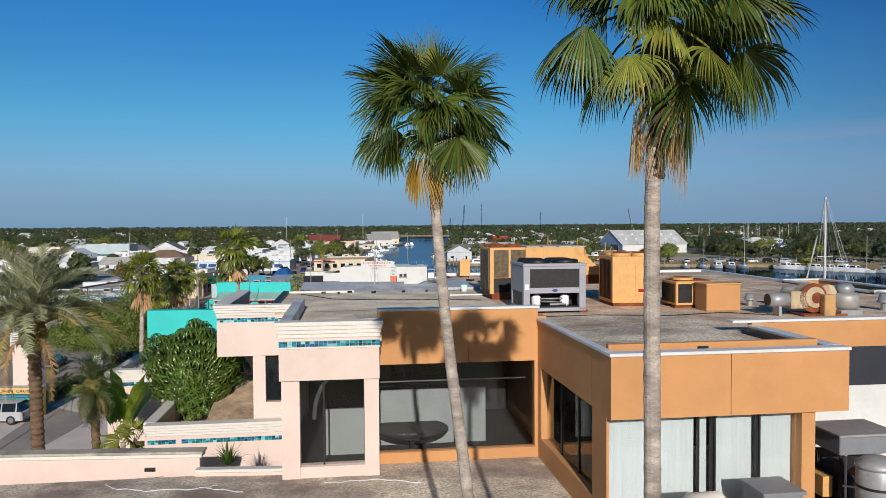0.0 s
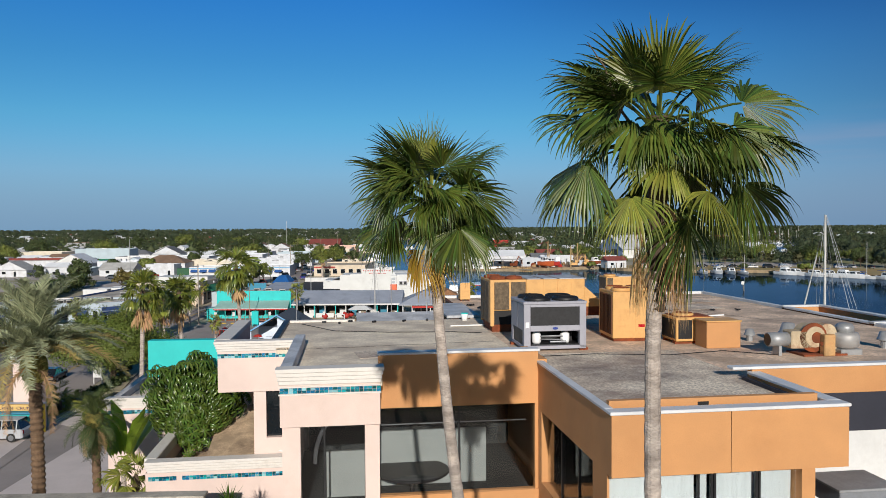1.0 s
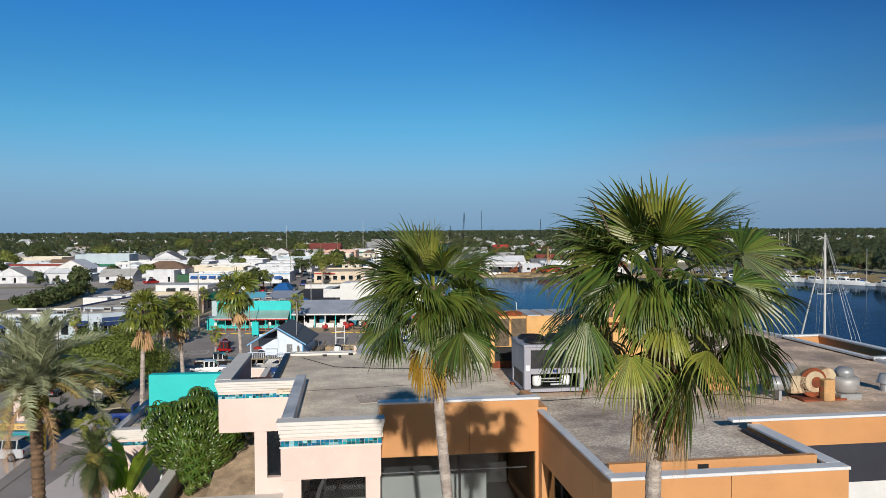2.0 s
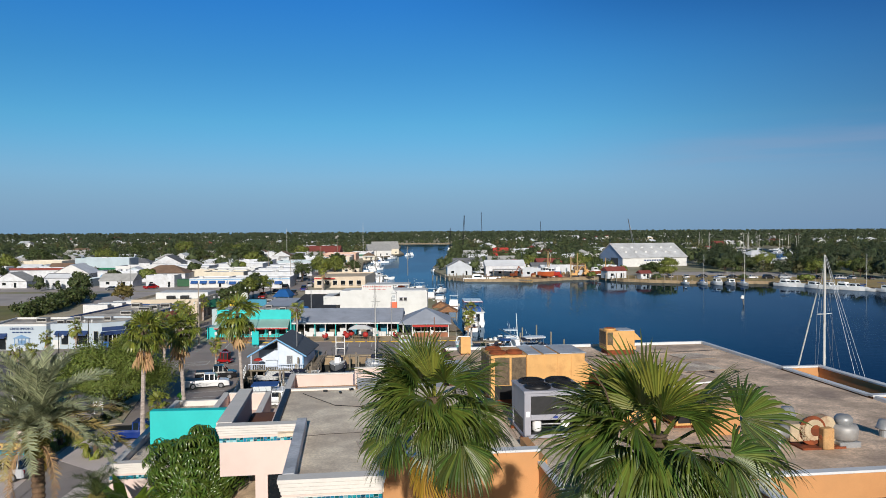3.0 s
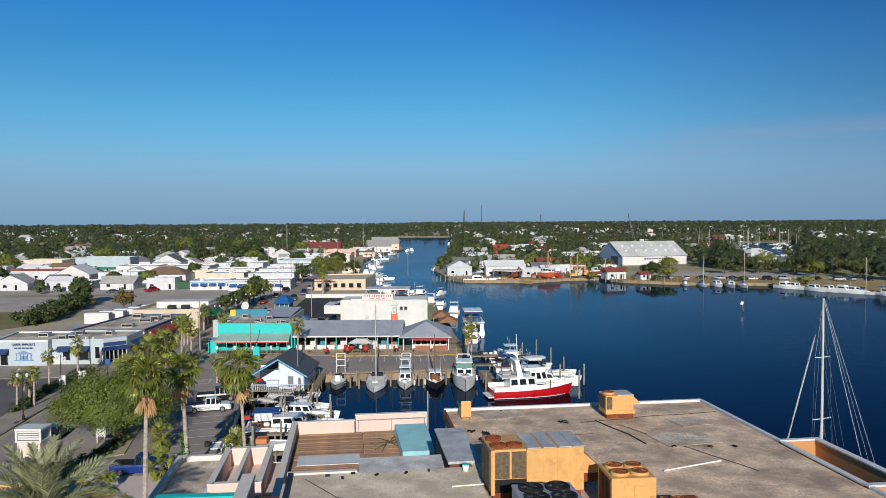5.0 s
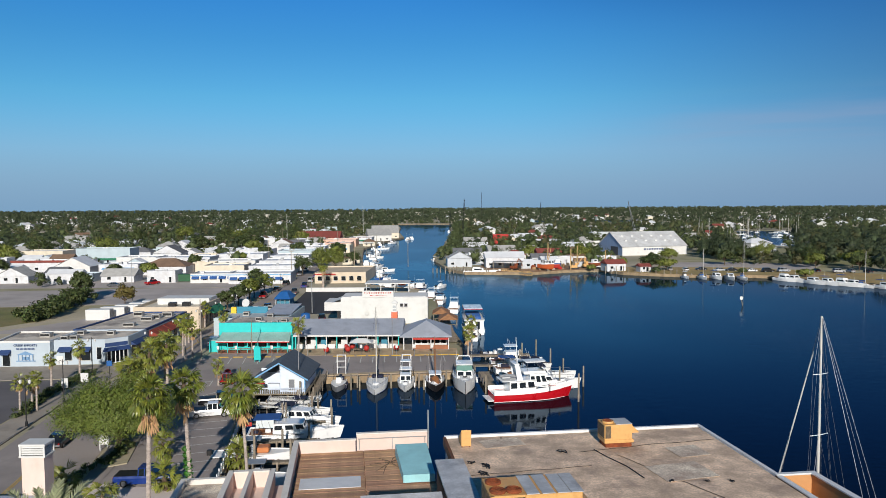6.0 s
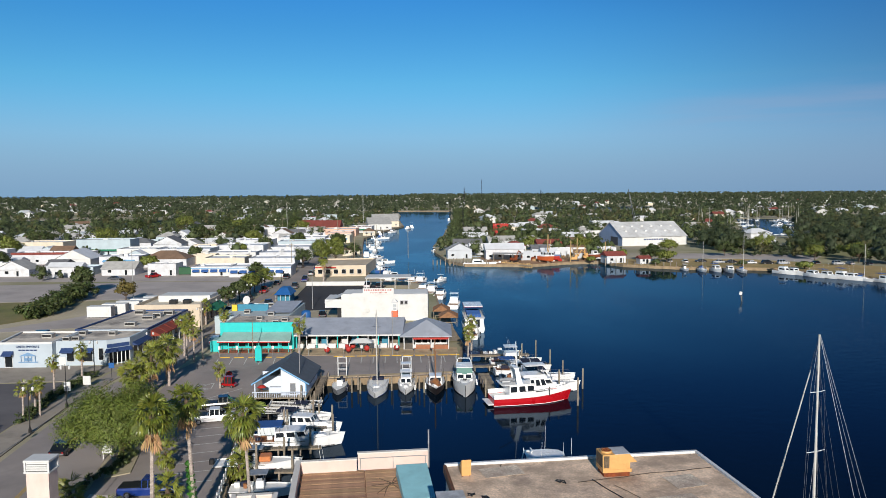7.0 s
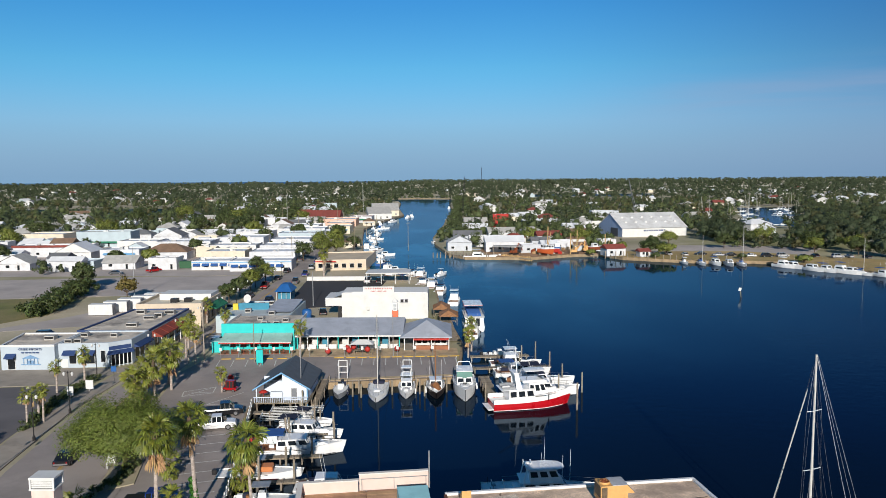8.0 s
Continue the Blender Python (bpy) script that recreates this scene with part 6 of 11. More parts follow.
def paddle(L=1.5, w=0.34, droop=0.4):
    mb = MB()
    pts = [(0, 0, 0, 0.02), (0, 0.45, 0.0, 0.03), (0, 0.55, 0.0, 0.6), (0, 0.9, -0.02, 1.0), (0, 1.25, -0.12, 0.95), (0, 1.5, -0.3, 0.1)]
    vs = []
    for x, y, z, k in pts:
        vs += [(-w / 2 * k, y * L / 1.5, z * droop * L + 0.04 * k), (0, y * L / 1.5, z * droop * L), (w / 2 * k, y * L / 1.5, z * droop * L + 0.04 * k)]
    fs = []
    for k in range(5):
        fs += [(3 * k, 3 * k + 1, 3 * k + 4, 3 * k + 3), (3 * k + 1, 3 * k + 2, 3 * k + 5, 3 * k + 4)]
    return mb.add(vs, fs)


BANANA = leaf_mat("paddle_leaf", srgb(166, 196, 70), 0.4, 0.2, 0.35)
tv = thing("travellers_palm", "bright green paddle-leaved plant", "plant", pose(-13.55, 30.8, 6.2))
part("stem", MB().tube([(0, 0, -6.2), (0, 0, 0.9)], [0.16, 0.1], 10), TRUNK, tv)
fan_palm("low yellow-green fan palm beside the terrace wall", [(-11.75, 27.7, 0.04), (-11.8, 27.7, 4), (-11.75, 27.75, 7.9)], 0.12, 0.10, 16, 0.9, 10, 31, yellow=0, low=-30, joined=True)
fan_palm("dried-out fan palm beside the terrace wall", [(-12.6, 27.9, 0.04), (-12.6, 27.9, 4), (-12.55, 27.9, 7.75)], 0.12, 0.10, 3, 0.8, 30, 32, low=20, joined=True)
pm = paddle(3.5, 0.62).mesh("leaf", BANANA)
for i in range(14):
    place_frond(tv, pm, Vector((0.03 * (i - 7), 0, 0.8)), (90 if i % 2 else 270) + random.Random(i).uniform(-55, 55), 56 + 4 * (i // 2), 0.85 + 0.03 * (i % 5), 0)
for k, (x, y, s) in enumerate(((-16.6, 22.6, 1.3), (-17.5, 23.0, 1.2), (-6.5, 21.95, 1.25))):
    tf = thing("grass_tuft", "spiky green ornamental grass tuft in a planter", "plant", pose(x, y, 9.0 if k == 2 else 8.9))
    mb = MB()
    rs = random.Random(k)
    for i in range(130):
        a, e, L = rs.uniform(0, 6.28), rs.uniform(0.4, 1.5), s * rs.uniform(0.35, 0.75)
        d = Vector((math.cos(a) * math.cos(e), math.sin(a) * math.cos(e), math.sin(e)))
        sd = Vector((-math.sin(a), math.cos(a), 0)) * 0.012
        m, tip = d * L * 0.6, d * L + Vector((0, 0, -0.25 * L * math.cos(e)))
        mb.add([-sd, sd, m + sd, m - sd, tip], [(0, 1, 2, 3), (3, 2, 4)])
    part("blades", mb, leaf_mat("tuft_leaf", srgb(96, 128, 48), 0.5, 0.3, 0.3), tf)

# ---- shops and sheds round the car park ----
BLUEW = mat("pale_blue_stucco", srgb(190, 203, 214), 0.85, var=0.05, scale=0.3, bump=0.15, fine=50, stain=0.12, stain_col=srgb(150, 165, 180))
BLUETRIM = mat("dark_blue_trim", srgb(44, 70, 120), 0.7, var=0.1, scale=1, bump=0.05)
REDTRIM = mat("red_paint", srgb(192, 52, 44), 0.7, var=0.1, scale=1, bump=0.05, stain=0.2, stain_col=srgb(130, 50, 44))
GREYROOF = mat("grey_metal_roof", srgb(180, 186, 198), 0.6, 0.0, var=0.08, scale=0.3, bump=0.05, stain=0.25, stain_col=srgb(100, 102, 112))
DARKROOF = mat("dark_slate_shingle", srgb(84, 94, 106), 0.85, var=0.15, scale=1.0, bump=0.4, fine=12)
GREENMET = mat("green_grey_metal_roof", srgb(160, 196, 190), 0.55, 0.0, var=0.1, scale=0.4, bump=0.05)
GREYWASH = mat("flat_roof_grey", srgb(232, 220, 204), 0.9, var=0.2, scale=0.12, bump=0.2, stain=0.75, stain_col=srgb(92, 88, 86), stain_scale=0.10)
BEIGE = mat("beige_stucco", srgb(222, 206, 184), 0.85, var=0.06, scale=0.3, bump=0.15, stain=0.15, stain_col=srgb(170, 150, 120))
REDTILE = mat("brick_red_roof", srgb(150, 66, 50), 0.85, var=0.2, scale=0.6, bump=0.4)
GREENAW = mat("green_canvas", srgb(40, 130, 96), 0.8, var=0.1, scale=1, bump=0.1)
TURQ = mat("turquoise_paint", srgb(62, 140, 168), 0.7, var=0.08, scale=0.4, bump=0.05)
BLUEROOF = mat("blue_metal_roof", srgb(40, 100, 168), 0.5, var=0.08, scale=0.5, bump=0.05)
YELLOWP = mat("yellow_paint", srgb(236, 200, 64), 0.7, var=0.08, scale=0.5, bump=0.05)
BRICKP = mat("red_brown_paving", srgb(168, 112, 84), 0.9, var=0.2, scale=0.6, bump=0.2)


def opening(parent, x, y, z, w, h, face="S", frame=WHITEP, pane=DGLASS, name="window", proud=0.04):
    """A framed window or door on a wall that faces the camera (S) or to the right (E)."""
    f, p = MB(), MB()
    t = 0.07
    if face == "S":
        f.box(x, x + w, y - proud, y + 0.02, z, z + t).box(x, x + w, y - proud, y + 0.02, z + h - t, z + h)
        f.box(x, x + t, y - proud, y + 0.02, z + t, z + h - t).box(x + w - t, x + w, y - proud, y + 0.02, z + t, z + h - t)
        p.box(x + t, x + w - t, y - proud * 0.4, y + 0.02, z + t, z + h - t)
    else:
        f.box(x - 0.02, x + proud, y, y + w, z, z + t).box(x - 0.02, x + proud, y, y + w, z + h - t, z + h)
        f.box(x - 0.02, x + proud, y, y + t, z + t, z + h - t).box(x - 0.02, x + proud, y + w - t, y + w, z + t, z + h - t)
        p.box(x - 0.02, x + proud * 0.4, y + t, y + w - t, z + t, z + h - t)
    o = part(name, f, frame, parent)
    part("pane", p, pane, o)
    return o


def awning(parent, x, y, z, w, d=0.9, h=0.7, material=None, face="S"):
    m = material or BLUETRIM
    if face == "S":
        pts = [(x, y, z + h), (x + w, y, z + h), (x + w, y - d, z), (x, y - d, z), (x, y - d, z - 0.18), (x + w, y - d, z - 0.18), (x, y, z), (x + w, y, z)]
    else:
        pts = [(x, y, z + h), (x, y + w, z + h), (x + d, y + w, z), (x + d, y, z), (x + d, y, z - 0.18), (x + d, y + w, z - 0.18), (x, y, z), (x, y + w, z)]
    part("awning", MB().add(pts, [(0, 3, 2, 1), (3, 4, 5, 2), (0, 6, 3), (1, 2, 7)]), m, parent)


def flat_block(name, label, poly, h, wall, roof, parapet=0.35, category="shop", group="", coping=None):
    """A flat-roofed building on a plan polygon (counter-clockwise), with parapet walls of real thickness."""
    x0, y0 = poly[0]
    t = thing(name, label, category, pose(x0, y0, 0), group)
    rel = [(x - x0, y - y0) for x, y in poly]
    part("wall", MB().prism(rel, -0.02, h - parapet), wall, t)
    n = len(rel)
    cx, cy = sum(p[0] for p in rel) / n, sum(p[1] for p in rel) / n
    ins = [(x + (cx - x) * 0.012 + (0.3 if x < cx else -0.3), y + (0.3 if y < cy else -0.3)) for x, y in rel]
    part("roof", MB().prism(ins, h - parapet, h - parapet + 0.06), roof, t)
    pm = MB()
    for i in range(n):
        a, b = rel[i], rel[(i + 1) % n]
        c, d = ins[i], ins[(i + 1) % n]
        pm.add([(*a, h - parapet), (*b, h - parapet), (*d, h - parapet), (*c, h - parapet), (*a, h), (*b, h), (*d, h), (*c, h)],
               [(0, 1, 5, 4), (2, 3, 7, 6), (4, 5, 6, 7)])
    part("parapet", pm, coping or wall, t)
    return t, rel


PALEUNIT = mat("pale_grey_unit", srgb(186, 184, 180), 0.6, var=0.1, scale=1, bump=0.05, stain=0.3, stain_col=srgb(110, 104, 100))


def roof_box(parent, x, y, z, w, d, h, material=None):
    o = part("roof_unit", MB().box(x, x + w, y, y + d, z, z + h, 0.03), material or PALEUNIT, parent)
    part("grille", MB().box(x + 0.1, x + w - 0.1, y - 0.02, y, z + h * 0.3, z + h * 0.8), BLACKMET, o)


def letters(parent, text, m, size, material, depth=0.02, name="lettering"):
    cu = bpy.data.curves.new(name, "FONT")
    cu.body, cu.size, cu.extrude, cu.align_x = text, size, depth, "CENTER"
    me = bpy.data.meshes.new_from_object(new("tmp_text", cu))
    bpy.data.objects.remove(bpy.data.objects["tmp_text"])
    me.materials.append(material)
    ob = new(name, me)
    ob.parent = parent
    ob.matrix_basis = m
    return ob


# blue souvenir shop
s1, _ = flat_block("shop", "pale blue stucco shop with a painted wall sign", [(-78.2, 127.0), (-68.8, 127.2), (-68.8, 137.5), (-80, 137.5)], 4.55, BLUEW, GREYWASH, coping=WHITEP)
letters(s1, "GREEK IMPORTS", pose(5.2, -0.03, 3.6, 90), 0.56, BLUETRIM)
for i in range(5):
    part("lettering_bar", MB().box(3.6 + i * 0.66, 4.1 + i * 0.66, -0.03, 0.0, 3.05, 3.27), BLUETRIM, s1)
ic = MB()
for k in range(5):
    ic.box(3.9 + k * 0.62, 4.02 + k * 0.62, -0.03, 0, 1.1, 2.1)
ic.add([(3.6, -0.03, 2.1), (6.8, -0.03, 2.1), (5.2, -0.03, 2.75)], [(0, 1, 2)]).box(3.5, 6.9, -0.03, 0, 0.95, 1.1).box(4.7, 5.7, -0.03, 0, 1.2, 1.75)
part("wall_emblem", ic, mat("pale_blue_emblem", srgb(122, 160, 200), 0.8, var=0.1, scale=1, bump=0), s1, "pale painted temple outline")
opening(s1, 1.1, 0.02, 0.1, 1.4, 2.2, name="door")
awning(s1, 0.9, 0.0, 2.4, 1.8, 0.9, 0.6)
roof_box(s1, 5.0, 5, 4.24, 1.8, 1.5, 0.8)
s2, _ = flat_block("shop", "pale blue corner shop with dark awnings", [(-68.75, 128.4), (-60.0, 128.9), (-57.0, 131.6), (-56.9, 139.5), (-68.75, 139.5)], 4.45, BLUEW, GREYWASH)
for x in (1.0, 4.3):
    opening(s2, x, 0.12, 0.7, 2.1, 1.9)
    awning(s2, x - 0.1, 0.1, 2.6, 2.3, 0.9, 0.6)
opening(s2, 7.3, 0.36, 0.9, 0.9, 2.2)
part("sign_panel", MB().box(0.1, 1.6, 0.02, 0.06, 0.1, 1.6), WHITEP, s2)
part("corner_sign", MB().add([(8.8, 0.45, 3.0), (11.7, 3.1, 3.0), (11.7, 3.1, 3.7), (8.8, 0.45, 3.7)], [(0, 1, 2, 3)]), BLUETRIM, s2)
part("corner_glazing", MB().add([(8.9, 0.50, 0.2), (11.65, 3.02, 0.2), (11.65, 3.02, 2.8), (8.9, 0.50, 2.8)], [(0, 1, 2, 3)]), DGLASS, s2)
for i in range(7):
    f = i / 6
    part("porch_post", MB().box(8.7 + 3.2 * f, 8.82 + 3.2 * f, -0.5 + 2.9 * f, -0.38 + 2.9 * f, 0, 2.5), WHITEP, s2)
part("porch_roof", MB().add([(8.6, 0.5, 2.95), (11.8, 3.3, 2.95), (12.5, 2.5, 2.45), (8.9, -0.7, 2.45), (8.6, 0.5, 2.85), (11.8, 3.3, 2.85), (12.5, 2.5, 2.35), (8.9, -0.7, 2.35)],
                           [(0, 3, 2, 1), (4, 5, 6, 7), (3, 7, 6, 2), (0, 4, 7, 3), (1, 2, 6, 5)]), BLUETRIM, s2)
for y in (4.2, 6.4, 8.6):
    opening(s2, 11.86, y, 0.5, 1.9, 2.2, "E")
    awning(s2, 11.86, y - 0.2, 2.8, 2.3, 1.0, 0.6, face="E")
for x, y in ((0.5, 1.2), (2.0, 1.6), (0.8, 6.6), (6.5, 6.2)):
    roof_box(s2, x, y, 4.14, 1.3, 1.1, 0.8)
s3, _ = flat_block("shop_row", "row of low shops with a red tiled awning", [(-71, 139.7), (-57.0, 139.7), (-57.3, 163.2), (-69.6, 162.6)], 4.45, BLUEW, GREYWASH, coping=BLUETRIM)
for k in range(4):
    part("tiled_awning", MB().add([(13.95, 1.5 + 3.4 * k, 3.9), (13.95, 4.7 + 3.4 * k, 3.9), (15.95, 4.7 + 3.4 * k, 2.9), (15.95, 1.5 + 3.4 * k, 2.9), (15.95, 1.5 + 3.4 * k, 2.7), (15.95, 4.7 + 3.4 * k, 2.7), (13.95, 1.5 + 3.4 * k, 2.7), (13.95, 4.7 + 3.4 * k, 2.7)],
                                  [(0, 3, 2, 1), (3, 4, 5, 2), (0, 6, 4, 3), (1, 2, 5, 7)]), REDTILE, s3, "brick-red tiled awning")
    part("awning_post", MB().box(15.65, 15.8, 1.6 + 3.4 * k, 1.75 + 3.4 * k, 0, 2.8), WHITEP, s3)
for y in range(5):
    opening(s3, 13.95 - 0.045 * y, 2 + 4.2 * y, 0.5, 2.6, 2.1, "E")
for x, y in ((7.6, 4.4), (8, 12), (10.4, 17.5), (4, 18), (9.4, 14.2)):
    roof_box(s3, x, y, 4.12, 1.5 + (x % 3) * 0.4, 1.3, 0.8 + 0.1 * (y % 4))
s4, _ = flat_block("shop", "beige stucco building with a green awning", [(-70, 164.8), (-55.2, 165.2), (-55.4, 181), (-70.5, 180.5)], 5.2, BEIGE, mat("pale_roof", srgb(222, 214, 196), 0.9, var=0.08, scale=0.2, bump=0.1), 0.7)
awning(s4, 14.75, 6.0, 2.9, 9, 1.8, 1.2, GREENAW, "E")
for y in (3.4, 7.4, 11.4):
    opening(s4, 14.75, y, 0.6, 2.8, 2.0, "E")
opening(s4, 11.5, 0.33, 1.0, 1.8, 1.6)
roof_box(s4, 6, 5, 4.5, 1.6, 1.6, 1.0, BLACKMET)
roof_box(s4, 9, 5.5, 4.5, 1.6, 1.6, 1.0, BLACKMET)
part("upper_storey", MB().box(2, 14.3, 9, 15.2, 4.5, 6.0), WHITEP, s4)

# white storage containers
for i in range(5):
    ct = thing("storage_container", "white steel storage container", "container", pose(-87.4 + 1.75 * i, 178.2 + 4.2 * i, 0, 0, 0, 3), "white containers")
    part("body", MB().box(0, 5.8, 0, 2.5, 0.12, 2.75, 0.03), WHITEP, ct)
    for k in range(9):
        part("rib", MB().box(0.2 + k * 0.62, 0.32 + k * 0.62, -0.04, 0.0, 0.25, 2.65), WHITEP, ct)
    part("door", MB().box(5.8, 5.84, 0.1, 2.4, 0.25, 2.6), mat("grey_door", srgb(150, 150, 152), 0.6, var=0.05, scale=1, bump=0.02), ct)
    part("skid", MB().box(0.1, 5.7, 0.1, 2.4, -0.01, 0.12), BLACKMET, ct)

# teal restaurant
tr = thing("restaurant", "teal restaurant with a grey-green metal porch roof", "restaurant", pose(-43.3, 140.5, 0))
part("wall", MB().box(0, 14.1, 0.3, 13.5, 0, 4.3), TEAL, tr)
part("front_wall", MB().box(0, 14.1, 0, 0.3, 2.9, 5.4), TEAL, tr)
part("roof", MB().box(0.2, 13.9, 0.3, 13.4, 4.3, 4.42), GREYWASH, tr)
part("side_parapet", MB().box(0, 0.25, 0.3, 13.5, 4.3, 4.9), WHITEP, tr)
part("side_parapet", MB().box(13.85, 14.1, 0.3, 13.5, 4.3, 4.9), WHITEP, tr)
part("porch_roof", MB().add([(0.7, 0.0, 3.55), (13.9, 0.0, 3.55), (14.1, -2.9, 2.35), (0.2, -2.9, 2.35), (0.7, 0.0, 3.45), (13.9, 0.0, 3.45), (14.1, -2.9, 2.25), (0.2, -2.9, 2.25)],
                           [(0, 3, 2, 1), (4, 5, 6, 7), (3, 7, 6, 2), (0, 4, 7, 3), (1, 2, 6, 5)]), GREENMET, tr)
rib = MB()
for i in range(27):
    x = 0.6 + i * 0.5
    rib.add([(x, 0, 3.56), (x + 0.05, 0, 3.56), (x + 0.05, -2.9, 2.38), (x, -2.9, 2.38), (x, 0, 3.6), (x + 0.05, 0, 3.6), (x + 0.05, -2.9, 2.42), (x, -2.9, 2.42)], [(4, 7, 6, 5), (0, 3, 7, 4), (1, 5, 6, 2), (3, 2, 6, 7)])
part("roof_ribs", rib, GREENMET, tr)
part("valance", MB().box(0.2, 14.1, -2.95, -2.9, 2.05, 2.25), REDTRIM, tr)
part("valance_trim", MB().box(0.2, 14.1, -2.97, -2.92, 2.25, 2.36), WHITEP, tr)
for i in range(8):
    part("porch_post", MB().box(0.4 + i * 1.9, 0.52 + i * 1.9, -2.8, -2.68, 0, 2.3), TEAL, tr)
for i in range(6):
    opening(tr, 1.2 + i * 2.1, 0.28, 0.6, 1.5, 1.7, frame=TEAL)
part("patio_floor", MB().box(0.1, 14.0, -2.9, 0.3, 0.0, 0.12), BRICKP, tr)
for i in range(12):
    part("rail_post", MB().box(0.5 + i * 1.1, 0.58 + i * 1.1, -2.86, -2.8, 0.12, 0.95), mat("brown_rail", srgb(140, 70, 50), 0.8, var=0.2, scale=2, bump=0.1) if i == 0 else bpy.data.materials["brown_rail"], tr)
part("rail", MB().box(2.4, 12.8, -2.87, -2.79, 0.9, 0.98), bpy.data.materials["brown_rail"], tr)
part("rail", MB().box(2.4, 12.8, -2.87, -2.79, 0.4, 0.46), bpy.data.materials["brown_rail"], tr)
part("side_shed", MB().box(-1.6, 0.0, -1.2, 1.0, 0, 2.2), TEAL, tr)
part("side_roof", MB().box(-1.9, 0.0, -1.4, 1.2, 2.2, 2.32), GREENMET, tr)
for x, y in ((7, 3), (9.3, 3.5), (10.6, 6), (5, 8)):
    roof_box(tr, x, y, 4.42, 1.2, 1.2, 0.8)
kb = thing("sign_board", "teal upright notice board on posts", "sign", pose(-33.3, 129.8, 0.04, 0, 0, -8))
part("panel", MB().box(-0.62, 0.62, -0.1, 0.1, 0.35, 2.7, 0.02), TEAL, kb)
for x in (-0.5, 0.4):
    part("post", MB().box(x, x + 0.1, -0.05, 0.05, 0, 0.4), TEAL, kb)

# arcade with a long grey roof, and the hip-roofed pavilion at its end
ar = thing("market_arcade", "long open market arcade with a grey metal roof", "arcade", pose(-29.1, 141.8, 0))
part("roof", MB().add([(-0.3, -0.6, 2.75), (21, -0.6, 2.75), (21, 8.5, 4.6), (-0.3, 8.5, 4.6), (-0.3, 12.5, 3.2), (21, 12.5, 3.2), (-0.3, -0.6, 2.6), (21, -0.6, 2.6), (-0.3, 12.5, 3.05), (21, 12.5, 3.05)],
                     [(0, 1, 2, 3), (3, 2, 5, 4), (6, 7, 1, 0), (4, 5, 9, 8), (6, 8, 9, 7), (0, 3, 4, 8, 6), (1, 7, 9, 5, 2)]), GREYROOF, ar)
part("back_wall", MB().box(0, 20.8, 5.2, 5.5, 0, 3.4), mat("dark_back_wall", srgb(88, 84, 84), 0.9, var=0.2, scale=0.5, bump=0.1), ar)
part("floor", MB().box(0, 20.8, -0.4, 5.2, 0.0, 0.1), CONC, ar)
for i in range(11):
    part("post", MB().box(0.2 + i * 2.0, 0.36 + i * 2.0, -0.3, -0.14, 0, 2.65), WHITEP if i % 2 else TEAL, ar)
for i in range(10):
    part("low_wall", MB().box(0.5 + i * 2.0, 1.95 + i * 2.0, -0.2, -0.05, 0.1, 0.95), WHITEP, ar)
    part("stall", MB().box(0.7 + i * 2.0, 1.9 + i * 2.0, 2.6, 4.6, 0.1, 1.0 + 0.5 * (i % 3)), (WOOD, WHITEP, TURQ)[i % 3], ar)
part("eave_trim", MB().box(-0.3, 21, -0.68, -0.6, 2.5, 2.78), WHITEP, ar)
pv = thing("pavilion", "hip-roofed pavilion with a red sign band", "pavilion", pose(-8.0, 140.0, 0) @ Matrix.Diagonal((0.87, 1, 1, 1)))
part("roof", MB().add([(-0.6, -0.6, 2.7), (10.9, -0.6, 2.7), (10.9, 12.5, 2.7), (-0.6, 12.5, 2.7), (5.2, 5.0, 5.0), (5.2, 7.5, 5.0), (-0.6, -0.6, 2.55), (10.9, -0.6, 2.55), (10.9, 12.5, 2.55), (-0.6, 12.5, 2.55)],
                     [(0, 1, 4), (1, 2, 5, 4), (2, 3, 5), (3, 0, 4, 5), (6, 7, 1, 0), (7, 8, 2, 1), (8, 9, 3, 2), (9, 6, 0, 3), (9, 8, 7, 6)]), GREYROOF, pv)
part("sign_band", MB().box(2.3, 10.2, -0.05, 0.05, 2.0, 2.5), REDTRIM, pv)
part("band_trim", MB().box(2.3, 10.2, -0.07, 0.02, 2.5, 2.56), GREENAW, pv)
for x in (0.2, 2.2, 6.2, 10.1):
    for y in (0, 11.6):
        part("post", MB().box(x, x + 0.2, y, y + 0.2, 0, 2.6), WHITEP, pv)
part("inner_wall", MB().box(2.6, 10, 3, 3.2, 0, 2.5), WHITEP, pv)
for i in range(5):
    opening(pv, 2.8 + i * 1.42, 2.98, 0.7, 1.2, 1.4)
part("counter", MB().box(2.4, 10.1, 0.15, 0.6, 0, 0.9), BRICKP, pv)
part("floor", MB().box(0, 10.4, -0.2, 12, 0, 0.1), CONC, pv)

# white boathouse with a roof sign
wb = thing("boathouse", "long white boathouse with a red-lettered roof sign", "boathouse", pose(-28.2, 172.0, 0))
part("wall", MB().box(4.0, 24.4, 0, 9, 0, 6.2), WHITEP, wb)
part("wall", MB().box(0.0, 4.0, 0.8, 9, 3.0, 5.0), WHITEP, wb)
part("lean_to_roof", MB().add([(-0.2, 0.6, 4.3), (4.0, 0.6, 5.7), (4.0, 9, 5.7), (-0.2, 9, 4.3)], [(0, 1, 2, 3)]), WHITEP, wb)
part("step_parapet", MB().box(6.5, 9.5, -0.02, 0.3, 6.2, 6.55), WHITEP, wb)
part("roof", MB().box(4.3, 24.1, 0.3, 8.7, 6.2, 6.3), mat("white_roof", srgb(240, 240, 238), 0.8, var=0.05, scale=0.2, bump=0.05), wb)
